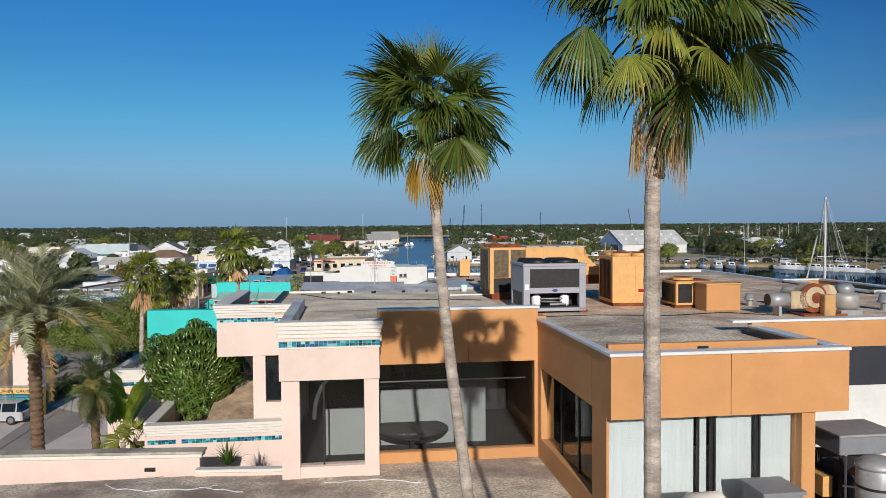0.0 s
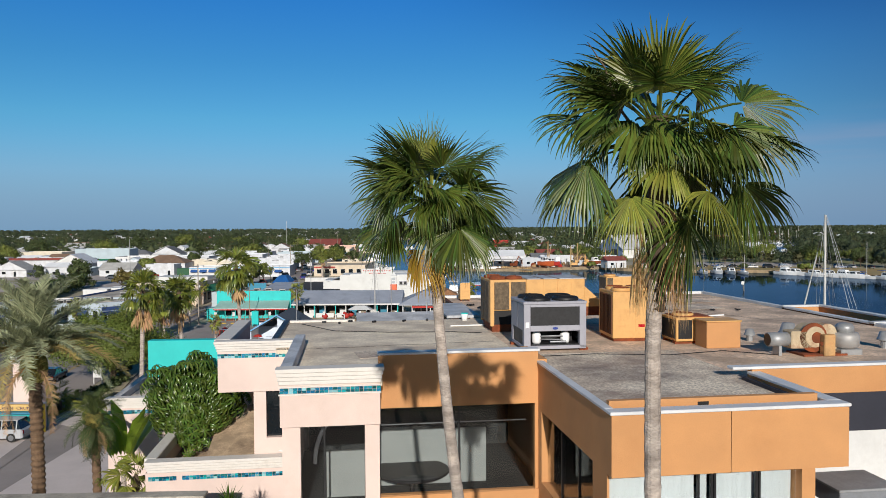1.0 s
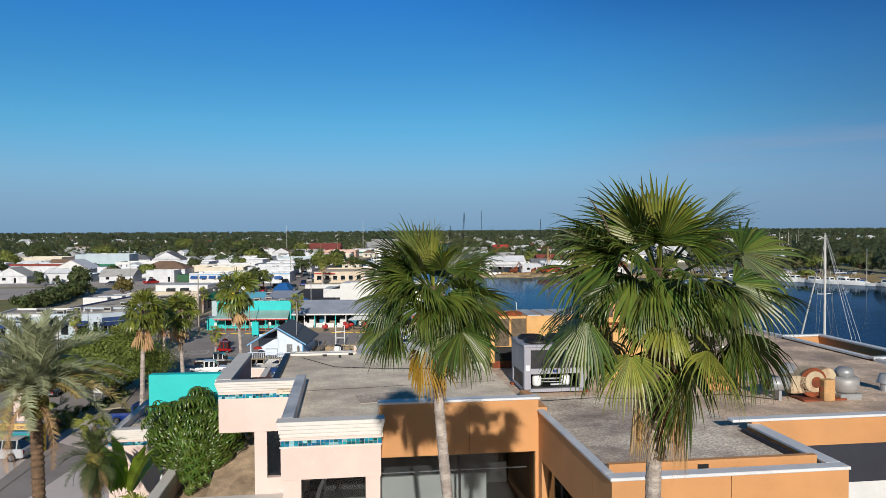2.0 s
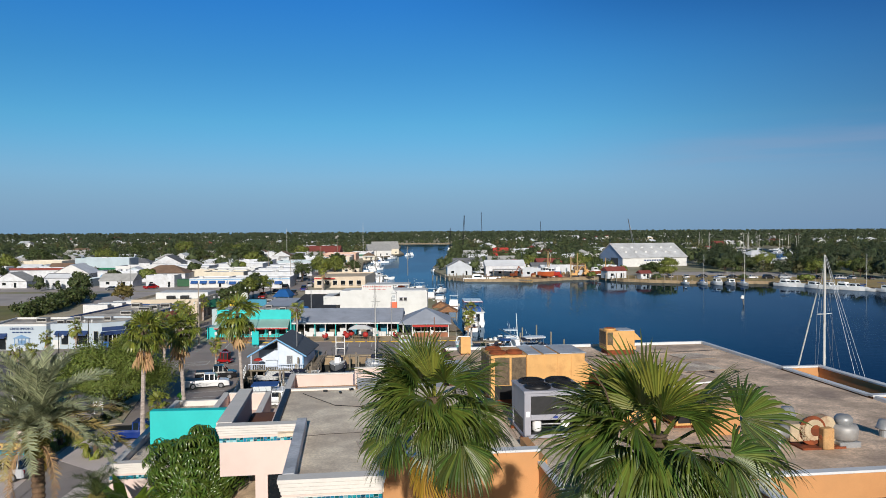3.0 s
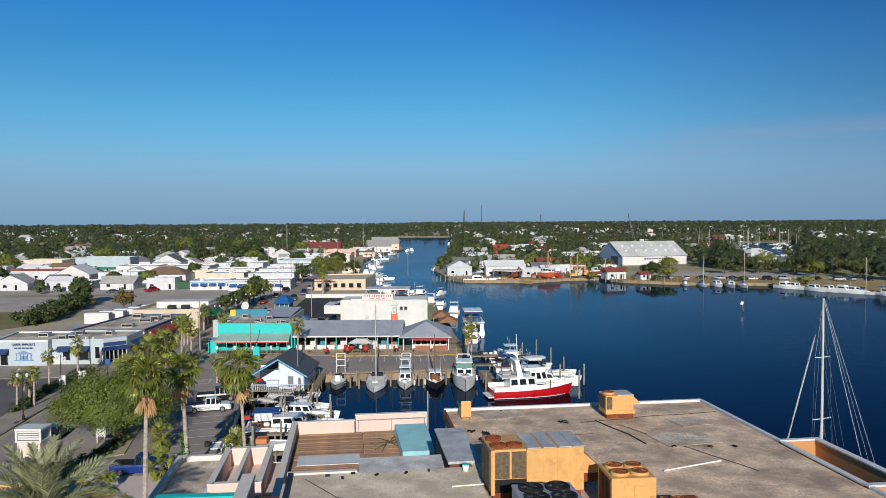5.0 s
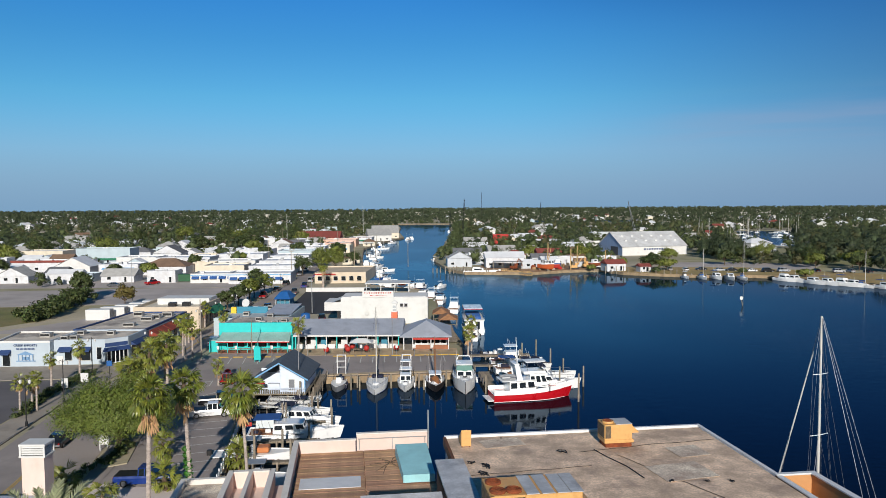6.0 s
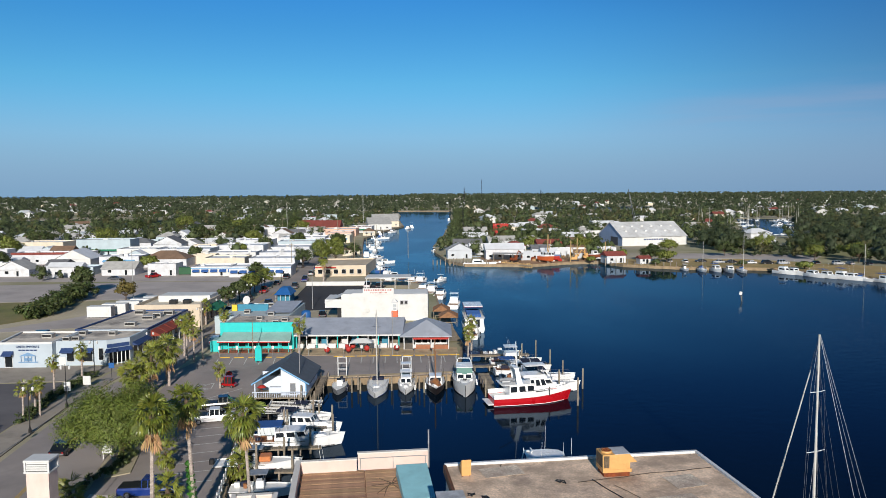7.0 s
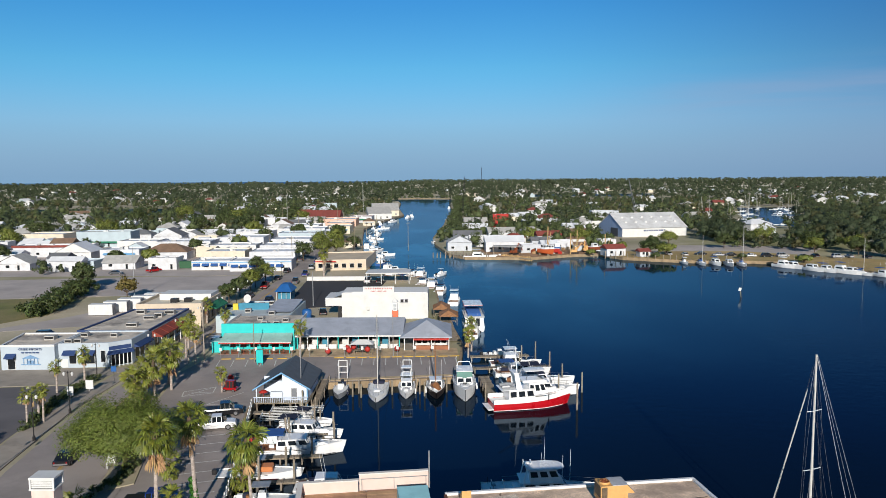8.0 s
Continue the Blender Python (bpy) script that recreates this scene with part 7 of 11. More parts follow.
part("wall_band", MB().box(4.0, 24.4, -0.04, 0.0, 3.1, 3.2), WHITEP, wb)
sg = part("roof_sign", MB().box(9.1, 16.4, -0.1, 0.1, 6.2, 7.75, 0.02), WHITEP, wb)
rs = random.Random(4)
for row, (x, x1, z, h) in enumerate(((9.5, 16.0, 7.12, 0.36), (10.9, 14.8, 6.55, 0.22))):
    k = 0
    while x < x1:
        w = 0.34 if row == 0 else 0.24
        part("lettering_bar", MB().box(x, x + w * rs.uniform(0.35, 0.75), -0.13, -0.1, z, z + h), REDTRIM, sg)
        x += w * 1.2
        k += 1
for x in (17.9, 18.9):
    u = part("wall_unit", MB().box(x, x + 0.8, -0.5, 0, 4.0, 4.8, 0.03), GREYPAINT, wb)
    part("grille", MB().box(x + 0.1, x + 0.7, -0.52, -0.5, 4.1, 4.7), BLACKMET, u)
# solid black box draws the shade within the open side
part("side_opening", MB().box(3.0, 4.0, 0.3, 0.8, 0, 3.0), BLACKMET, wb)
sat = part("dish", MB().lathe([(0.05, -0.05), (0.45, 0.1), (0.5, 0.14)], (0, 0), 14), WHITEP, wb)
sat.matrix_basis = pose(10.2, -0.35, 2.6, 100)
cu = thing("cupola", "orange and white lighthouse-shaped cupola", "cupola", pose(-10.3, 152.5, 0))
part("base", MB().box(-0.65, 0.65, -0.65, 0.65, 3.8, 5.6, 0.03), mat("coral_paint", srgb(236, 120, 84), 0.7, var=0.06, scale=1, bump=0.05), cu)
part("tower", MB().box(-0.5, 0.5, -0.5, 0.5, 5.6, 7.4, 0.02), WHITEP, cu)
for z in (5.8, 6.5):
    part("louvre", MB().box(-0.32, 0.32, -0.53, -0.5, z, z + 0.5), mat("louvre_grey", srgb(180, 186, 190), 0.7, var=0.1, scale=1, bump=0) if z < 6 else bpy.data.materials["louvre_grey"], cu)
part("cap", MB().add([(-0.7, -0.7, 7.4), (0.7, -0.7, 7.4), (0.7, 0.7, 7.4), (-0.7, 0.7, 7.4), (0, 0, 8.2)], [(0, 1, 4), (1, 2, 4), (2, 3, 4), (3, 0, 4), (3, 2, 1, 0)]), WHITEP, cu)

# buildings between the arcade and the far town
b1, _ = flat_block("shop", "white and turquoise building with a satellite dish", [(-49.5, 157), (-33.5, 157), (-33.5, 176), (-48, 176)], 3.8, mat("pale_grey_blue", srgb(190, 206, 212), 0.85, var=0.08, scale=0.3, bump=0.1), mat("pale_roof_blue", srgb(198, 208, 212), 0.8, var=0.1, scale=0.2, bump=0.1))
part("sign_wall", MB().box(2.5, 9.5, 9.0, 9.3, 3.4, 5.0), TURQ, b1)
part("yellow_box", MB().box(1.2, 2.4, 9.0, 9.8, 3.4, 4.9), YELLOWP, b1)
part("sloped_roof", MB().add([(9.8, 4.0, 3.9), (15.8, 4.0, 3.9), (15.8, 17, 4.6), (9.8, 17, 4.6)], [(0, 1, 2, 3)]), GREYROOF, b1)
dsh = part("dish", MB().lathe([(0.05, 0), (0.7, 0.2), (1.0, 0.42), (1.03, 0.46)], (0, 0), 18), WHITEP, b1)
dsh.matrix_basis = pose(3.2, 15.0, 5.0, 75, 0, -20)
part("dish_post", MB().tube([(3.2, 15.2, 3.5), (3.2, 15.1, 5.0)], 0.06, 6), GALV, b1)
for x, y in ((6, 13), (8, 15), (11, 2), (5, 5)):
    roof_box(b1, x, y, 3.5, 1.3, 1.3, 0.9)
tkb = thing("water_tank", "blue plastic water tank", "tank", pose(-31.8, 168, 0))
part("shell", MB().lathe([(1.1, 0), (1.1, 2.8), (0.9, 3.1), (0.3, 3.3)], (0, 0), 16), BLUEROOF, tkb, smooth=True)
part("hatch", MB().lathe([(0.3, 3.28), (0.3, 3.42)], (0, 0), 10), BLACKMET, tkb)
bh = thing("blue_roof_pavilion", "small pavilion with a bright blue hip roof", "pavilion", pose(-45.4, 197, 0) @ Matrix.Diagonal((0.68, 0.62, 0.8, 1)))
part("roof", MB().add([(-0.6, -0.6, 3.4), (6.2, -0.6, 3.4), (6.2, 12, 3.4), (-0.6, 12, 3.4), (1.4, 3, 5.6), (4.2, 3, 5.6), (4.2, 9, 5.6), (1.4, 9, 5.6)],
                     [(0, 1, 5, 4), (1, 2, 6, 5), (2, 3, 7, 6), (3, 0, 4, 7), (4, 5, 6, 7), (3, 2, 1, 0)]), BLUEROOF, bh)
for x in (0, 1.9, 3.8, 5.5):
    part("post", MB().box(x, x + 0.15, 0, 0.15, 0, 3.4), WHITEP, bh)
part("inner_wall", MB().box(0.3, 5.4, 2, 11, 0, 3.3), TURQ, bh)
sheet("black_lot", [(-41.5, 186), (-21, 190), (-18.5, 236), (-44.5, 236.5)], 0.03, mat("fresh_black_asphalt", srgb(58, 56, 58), 0.95, var=0.15, scale=0.1, bump=0.2), "fresh black asphalt lot", "car park")
lw = thing("lot_wall", "low white wall at the edge of a lot", "wall", pose(-44.5, 237, 0), kind="structure")
part("wall", MB().box(0, 19, 0, 0.3, 0, 1.3), WHITEP, lw)
b2, _ = flat_block("shop", "long beige flat-roofed building by the river", [(-46, 262), (-28, 264), (-27, 292), (-46, 290)], 3.9, BEIGE, mat("pale_tan_roof", srgb(214, 196, 170), 0.9, var=0.1, scale=0.2, bump=0.1), 0.5)
part("red_stripe", MB().box(0.0, 7.5, -0.05, 0.1, 3.1, 3.5), REDTRIM, b2)
for i in range(6):
    opening(b2, 1 + i * 2.8, 0.12 * i + 0.1, 1.0, 1.6, 1.6)
cn = thing("boat_canopy", "white open-sided canopy over boats", "canopy", pose(-24.5, 228, 0))
part("roof", MB().box(0, 14, 0, 9, 3.3, 3.6, 0.04), WHITEP, cn)
for x in (0.3, 4.8, 9.2, 13.5):
    for y in (0.3, 8.5):
        part("post", MB().box(x, x + 0.2, y, y + 0.2, -2.5, 3.3), WHITEP, cn)
tent = thing("market_tent", "white peaked market tent", "tent", pose(-15.6, 137.6, 0))
part("canopy", MB().add([(-2.2, -1.4, 2.1), (2.2, -1.4, 2.1), (2.2, 1.4, 2.1), (-2.2, 1.4, 2.1), (-0.9, 0, 2.8), (0.9, 0, 2.8)], [(0, 1, 5, 4), (1, 2, 5), (2, 3, 4, 5), (3, 0, 4)]), WHITEP, tent)
for x in (-2.1, 2.1):
    for y in (-1.3, 1.3):
        part("pole", MB().tube([(x, y, 0), (x, y, 2.12)], 0.04, 6), ALU, tent)
part("table", MB().box(-1.6, 1.6, -0.6, 0.6, 0.7, 0.76).box(-1.5, -1.4, -0.5, 0.5, 0, 0.7).box(1.4, 1.5, -0.5, 0.5, 0, 0.7), WOOD, tent)

# gabled hut on pilings at the marina
HUTW = mat("pale_hut_paint", srgb(226, 238, 255), 0.7, var=0.06, scale=0.8, bump=0.05)
hu = thing("dock_hut", "white gabled hut on pilings with a dark shingle roof", "hut", pose(-28.0, 107.4, 0))
part("deck", MB().box(-0.4, 7.7, -1.2, 10.2, 0.15, 0.35), WOOD, hu)
for x in (0, 2.5, 5.0, 7.3):
    for y in (-0.9, 4.5, 9.6):
        part("piling", MB().tube([(x, y, -2.5), (x, y, 0.2)], 0.16, 8), PILE, hu)
part("wall", MB().add([(3.8, 0, 0.35), (7.4, 0, 0.35), (7.4, 0, 2.55), (3.8, 0, 4.5), (3.8, 0.15, 0.35), (7.4, 0.15, 0.35), (7.4, 0.15, 2.55), (3.8, 0.15, 4.5)],
                     [(0, 1, 2, 3), (5, 4, 7, 6), (1, 5, 6, 2), (4, 0, 3, 7)]), HUTW, hu)
part("side_wall", MB().box(7.25, 7.4, 0.15, 9.6, 0.35, 2.6), HUTW, hu)
part("back_wall", MB().box(0.1, 7.25, 9.45, 9.6, 0.35, 2.6), HUTW, hu)
part("porch_wall", MB().box(0.2, 3.8, 3.2, 3.35, 0.35, 3.2), HUTW, hu)
part("left_wall", MB().box(0.1, 0.25, 3.2, 9.6, 0.35, 2.6), HUTW, hu)
part("roof_slope", MB().add([(-0.5, -0.9, 2.25), (3.75, -0.9, 4.75), (3.75, 10.2, 4.75), (-0.5, 10.2, 2.25), (-0.5, -0.9, 2.1), (3.75, -0.9, 4.6), (3.75, 10.2, 4.6), (-0.5, 10.2, 2.1)],
                           [(0, 1, 2, 3), (7, 6, 5, 4), (0, 4, 5, 1), (3, 7, 4, 0), (2, 6, 7, 3)]), DARKROOF, hu)
part("roof_slope", MB().add([(8.0, -0.9, 2.25), (3.75, -0.9, 4.75), (3.75, 10.2, 4.75), (8.0, 10.2, 2.25), (8.0, -0.9, 2.1), (3.75, -0.9, 4.6), (3.75, 10.2, 4.6), (8.0, 10.2, 2.1)],
                           [(3, 2, 1, 0), (4, 5, 6, 7), (1, 5, 4, 0), (0, 4, 7, 3), (3, 7, 6, 2)]), DARKROOF, hu)
LBLUE = mat("light_blue_trim", srgb(120, 176, 220), 0.7, var=0.05, scale=1, bump=0.03)
for s in (-1, 1):
    a, b = Vector((3.75 + 4.3 * s, -0.96, 2.12)), Vector((3.75, -0.96, 4.66))
    part("bargeboard", MB().add([a, b, b + Vector((0, 0, 0.22)), a + Vector((0, 0, 0.22)), a + Vector((0, 0.05, 0)), b + Vector((0, 0.05, 0)), b + Vector((0, 0.05, 0.22)), a + Vector((0, 0.05, 0.22))],
                               [(0, 1, 2, 3), (7, 6, 5, 4), (3, 2, 6, 7), (1, 0, 4, 5)]), LBLUE, hu)
part("corner_post", MB().box(7.3, 7.46, -0.1, 0.06, -1.2, 2.5), LBLUE, hu)
part("porch_post", MB().box(-0.1, 0.05, -0.8, -0.65, 0.3, 2.4), HUTW, hu)
part("porch_post", MB().box(3.7, 3.82, -0.1, 0.02, 0.3, 4.4), HUTW, hu)
opening(hu, 4.95, 0.0, 0.5, 0.95, 1.75, pane=mat("grey_shutter", srgb(128, 132, 138), 0.8, var=0.1, scale=2, bump=0.1), name="door")
part("porch_gable", MB().add([(0.8, 2.6, 2.7), (3.7, 2.6, 2.7), (3.7, 2.6, 4.4)], [(0, 1, 2)]), mat("grey_gable", srgb(96, 102, 112), 0.85, var=0.1, scale=1, bump=0.1), hu)
part("porch_counter", MB().box(1.6, 3.4, 1.0, 1.7, 0.35, 1.3), HUTW, hu)
part("red_umbrella", MB().lathe([(0.7, 1.5), (0.4, 1.75), (0.02, 1.85)], (0.7, 0.4), 10).tube([(0.7, 0.4, 0.35), (0.7, 0.4, 1.8)], 0.03, 5), REDTRIM, hu)
for i in range(30):
    part("baluster", MB().box(-0.3 + i * 0.268, -0.25 + i * 0.268, -1.12, -1.07, 0.35, 1.15), HUTW, hu)
part("handrail", MB().box(-0.4, 7.7, -1.16, -1.04, 1.12, 1.2), HUTW, hu)
ram = thing("dock_ramp", "timber dock ramp beside the hut", "ramp", pose(-19.6, 108.2, 0))
part("deck", MB().add([(-0.6, 0, -0.6), (0.6, 0, -0.6), (0.6, 10.5, 0.3), (-0.6, 10.5, 0.3), (-0.6, 0, -0.8), (0.6, 0, -0.8), (0.6, 10.5, 0.1), (-0.6, 10.5, 0.1)], [(0, 1, 2, 3), (0, 4, 5, 1), (1, 5, 6, 2), (3, 7, 4, 0), (7, 6, 5, 4)]), WOOD, ram)
for x in (-0.6, 0.6):
    part("rail", MB().tube([(x, 0, 0.2), (x, 10.5, 1.1)], 0.06, 6), WOOD, ram)
    for y in (0.2, 5, 10):
        part("post", MB().tube([(x, y, -2.5), (x, y, 0.25 + y * 0.085)], 0.09, 6), PILE, ram)

# yellow ticket kiosk and the peach louvred tower
kk = thing("ticket_kiosk", "small yellow and teal ticket kiosk with a sign", "kiosk", pose(-43.9, 61.0, 0) @ Matrix.Diagonal((1, 1, 0.74, 1)))
part("wall", MB().box(0, 9.6, 1.2, 1.95, 0, 3.4), YELLOWP, kk)
part("roof", MB().box(-0.1, 9.7, 1.25, 2.0, 3.4, 3.5), GREYROOF, kk)
part("front_wall", MB().box(0, 9.4, 0.9, 1.2, 0, 2.6), TEAL, kk)
part("sign_panel", MB().box(0, 9.5, 0.85, 1.2, 2.85, 3.55, 0.02), mat("tan_sign_paint", srgb(226, 190, 118), 0.7, var=0.08, scale=1, bump=0.02), kk)
for word, x in (("DOLPHIN", 6.55), ("CRUISES", 8.55)):
    letters(kk, word, pose(x, 0.84, 3.02, 90), 0.44, mat("purple_paint", srgb(70, 44, 90), 0.7, var=0.1, scale=1, bump=0) if x < 7 else bpy.data.materials["purple_paint"])
part("canopy", MB().box(0, 9.5, 0.4, 1.2, 2.6, 2.8), TURQ, kk)
for x in (3.4, 5.6, 7.8):
    opening(kk, x, 0.92, 1.2, 1.1, 1.0)
lt = thing("louvred_tower", "peach stucco tower with a white louvred top", "tower", pose(-37.25, 63.05, -0.92) @ Matrix.Diagonal((0.8, 0.63, 1, 1)))
part("shaft", MB().box(0.15, 2.65, 0.1, 2.5, 0.1, 6.9), PEACH, lt)
part("cap", MB().box(-0.05, 2.85, -0.1, 2.7, 7.85, 8.05, 0.03), WHITEP, lt)
part("cap_base", MB().box(-0.05, 2.85, -0.1, 2.7, 6.85, 7.0, 0.03), WHITEP, lt)
for x in (0, 2.6):
    for y in (-0.05, 2.45):
        part("corner", MB().box(x, x + 0.2, y, y + 0.2, 7.0, 7.85), WHITEP, lt)
part("core", MB().box(0.3, 2.5, 0.25, 2.3, 6.95, 7.85), BLACKMET, lt)
for i in range(4):
    part("louvre", MB().add([(0.2, 0.05, 7.08 + i * 0.2), (2.6, 0.05, 7.08 + i * 0.2), (2.6, 0.2, 7.2 + i * 0.2), (0.2, 0.2, 7.2 + i * 0.2)], [(0, 1, 2, 3)]), WHITEP, lt)
    part("louvre", MB().add([(2.72, 0.2, 7.08 + i * 0.2), (2.72, 2.4, 7.08 + i * 0.2), (2.58, 2.4, 7.2 + i * 0.2), (2.58, 0.2, 7.2 + i * 0.2)], [(0, 1, 2, 3)]), WHITEP, lt)

# low wing of the restaurant with a tiled cornice, and the teal billboard
wg = thing("low_wing", "low peach wing with a tiled cornice and flat dark roof", "building", pose(-16.4, 35.6, 0, 0, 0, 7.3))
part("wall", MB().box(0, 3.4, 0, 14, 0, 8.7), PEACH, wg)
part("roof", MB().box(0.4, 3.0, 0.4, 13.6, 8.7, 8.76), GRAVEL, wg)
for a in ((0, 0.35, 0, 14), (3.05, 3.4, 0, 14), (0.35, 3.05, 0, 0.35), (0.35, 3.05, 13.65, 14)):
    part("parapet", MB().box(*a, 8.7, 9.1), CREAM, wg)
cornice(0, 3.4, 0, 8.8, 9.22, parent=wg)
tile_band(0.02, 3.38, 0, 8.42, 8.6, parent=wg)
bb = thing("billboard", "blank teal billboard on a white post", "billboard", pose(-13.35, 33.05, 0, 0, 0, 4))
part("panel", MB().box(0, 4.1, 0, 0.5, 10.75, 12.4, 0.02), TEAL, bb)
part("post", MB().tube([(0.42, 0.25, 0), (0.42, 0.25, 10.8)], 0.07, 8), WHITEP, bb)
part("post", MB().tube([(3.6, 0.25, 0), (3.6, 0.25, 10.8)], 0.07, 8), WHITEP, bb)

# ---- vehicles ----
RUBBER = mat("tyre_rubber", (0.02, 0.02, 0.02), 0.85, var=0.2, scale=4, bump=0.1)
RIM = mat("alloy_rim", srgb(170, 172, 176), 0.35, 0.8, var=0.05, scale=3, bump=0)
LAMPW = mat("headlamp_glass", srgb(220, 224, 228), 0.1, var=0.02, scale=3, bump=0)
LAMPR = mat("tail_lamp", srgb(170, 20, 24), 0.2, var=0.05, scale=3, bump=0)


def car_paint(name, c):
    return mat(name, c, 0.22, 0.0, var=0.04, scale=0.8, bump=0.0, spec=0.6)


PAINTS = {"white": car_paint("white_car_paint", srgb(238, 238, 238)), "black": car_paint("black_car_paint", (0.012, 0.012, 0.014)), "blue": car_paint("blue_car_paint", srgb(24, 54, 128)),
          "silver": car_paint("silver_car_paint", srgb(186, 188, 192)), "red": car_paint("red_car_paint", srgb(168, 20, 22)), "grey": car_paint("grey_car_paint", srgb(86, 90, 96))}


def body_loft(secs, zb):
    """Side profile (x, ztop, halfwidth) lofted across the car's width with rounded shoulders."""
    loops = []
    for x, zt, hw in secs:
        loops.append([(x, -hw, zb), (x, -hw, zb + (zt - zb) * 0.72), (x, -hw * 0.93, zt - 0.02), (x, -hw * 0.6, zt), (x, hw * 0.6, zt), (x, hw * 0.93, zt - 0.02), (x, hw, zb + (zt - zb) * 0.72), (x, hw, zb)])
    return MB().loft(loops)


def vehicle(label, m, kind="suv", paint="white", name=None, group="", category="car"):
    p = PAINTS[paint]
    L, W, H = {"pickup": (5.6, 1.98, 1.86), "suv": (4.7, 1.9, 1.78), "sedan": (4.6, 1.82, 1.45), "cart": (2.4, 1.2, 1.75)}[kind]
    t = thing(name or {"pickup": "pickup_truck", "suv": "suv", "sedan": "car", "cart": "golf_cart"}[kind], label, category if kind != "pickup" else "pickup", m, group)
    hw = W / 2
    belt = {"pickup": 1.12, "suv": 1.08, "sedan": 0.92, "cart": 0.7}[kind]
    zb = 0.32
    part("body", body_loft([(-L / 2, belt - 0.18, hw * 0.9), (-L / 2 + 0.12, belt - 0.02, hw), (-L * 0.1, belt, hw), (L * 0.2, belt, hw), (L * 0.4, belt - 0.08, hw * 0.98), (L / 2 - 0.1, belt - 0.2, hw * 0.92), (L / 2, belt - 0.42, hw * 0.84)], zb), p, t)
    if kind == "pickup":
        a, b, c, d = -0.55, -0.35, 0.95, 1.55
        part("bed_floor", MB().box(-L / 2 + 0.1, -0.62, -hw + 0.14, hw - 0.14, belt - 0.02, belt + 0.012), BLACKMET, t)
    elif kind == "suv":
        a, b, c, d = -L / 2 + 0.1, -L / 2 + 0.45, 0.55, 1.15
    elif kind == "sedan":
        a, b, c, d = -1.75, -1.05, 0.35, 1.15
    else:
        a, b, c, d = -0.8, -0.75, 0.5, 0.8
    g = MB().loft([[(x, -w, z) for x, w, z in ((a, hw * 0.94, belt - 0.02), (b, hw * 0.76, H - 0.05), (c, hw * 0.76, H - 0.05), (d, hw * 0.92, belt - 0.02))],
                   [(x, w, z) for x, w, z in ((a, hw * 0.94, belt - 0.02), (b, hw * 0.76, H - 0.05), (c, hw * 0.76, H - 0.05), (d, hw * 0.92, belt - 0.02))]])
    part("greenhouse", g, DGLASS if kind != "cart" else BLACKMET, t, "dark glazing")
    part("roof", MB().box(b - 0.02, c + 0.02, -hw * 0.78, hw * 0.78, H - 0.07, H, 0.03), p, t)
    for x in ((b + c) / 2, b + 0.04, c - 0.04):
        for s in (-1, 1):
            part("pillar", MB().add([(x - 0.05, s * hw * 0.95, belt - 0.03), (x + 0.05, s * hw * 0.95, belt - 0.03), (x + 0.05, s * hw * 0.775, H - 0.06), (x - 0.05, s * hw * 0.775, H - 0.06)], [(0, 1, 2, 3) if s < 0 else (3, 2, 1, 0)]), p, t)
    r = 0.37 if kind in ("pickup", "suv") else (0.31 if kind == "sedan" else 0.24)
    for x in (-L * 0.31, L * 0.31):
        for s in (-1, 1):
            wh = part("wheel", MB().tube([(x, s * (hw - 0.24), r), (x, s * (hw + 0.015), r)], r, 18), RUBBER, t)
            part("rim", MB().tube([(x, s * (hw - 0.02), r), (x, s * (hw + 0.022), r)], r * 0.62, 14), RIM, wh)
    for s in (-1, 1):
        part("headlight", MB().box(L / 2 - 0.16, L / 2 - 0.04, s * hw * 0.62 - 0.16, s * hw * 0.62 + 0.16, belt - 0.46, belt - 0.3), LAMPW, t)
        part("tail_light", MB().box(-L / 2 - 0.01, -L / 2 + 0.1, s * hw * 0.76 - 0.08, s * hw * 0.76 + 0.08, belt - 0.42, belt - 0.14), LAMPR, t)
        part("mirror", MB().box(d - 0.25, d - 0.1, s * (hw + 0.1) - 0.09, s * (hw + 0.1) + 0.09, belt, belt + 0.16, 0.02), p, t)
    part("bumper", MB().box(L / 2 - 0.12, L / 2 + 0.04, -hw * 0.85, hw * 0.85, 0.36, 0.56, 0.03), BLACKMET if paint != "white" else RIM, t)
    part("bumper", MB().box(-L / 2 - 0.06, -L / 2 + 0.1, -hw * 0.9, hw * 0.9, 0.4, 0.6, 0.03), RIM, t)
    return t


G = 0.045
vehicle("white crew-cab pickup parked facing the marina", pose(-31.0, 96.0, G, 0, 0, 14), "pickup", "white")
vehicle("black pickup parked beside a white pickup", pose(-31.6, 101.8, G, 0, 0, 14), "pickup", "black")
vehicle("dark blue pickup parked near palms", pose(-30.2, 72.3, G, 0, 0, 4), "pickup", "blue")
vehicle("silver sport utility car in front of the kiosk", pose(-36.9, 60.6, G + 0.0, 0, 0, 182), "suv", "silver")
vehicle("dark car driving bay beside the street tree", pose(-45.2, 84.8, 0.032, 0, 0, 98), "sedan", "black")
vehicle("small red golf cart in the car park", pose(-33.9, 113.4, G, 0, 0, 170), "cart", "red", category="golf cart")
vehicle("dark car parked on the black lot", pose(-20.5, 231.5, 0.03, 0, 0, 90), "suv", "black")
vehicle("white pickup parked on the black lot", pose(-24.2, 232, 0.03, 0, 0, 90), "pickup", "white")
vehicle("dark green car beside the boathouse", pose(-29.8, 178.5, 0.0, 0, 0, 100), "sedan", "black")
vehicle("black sport utility car on the roof-side lane", pose(-84, 153, 0.0, 0, 0, 5), "suv", "black")
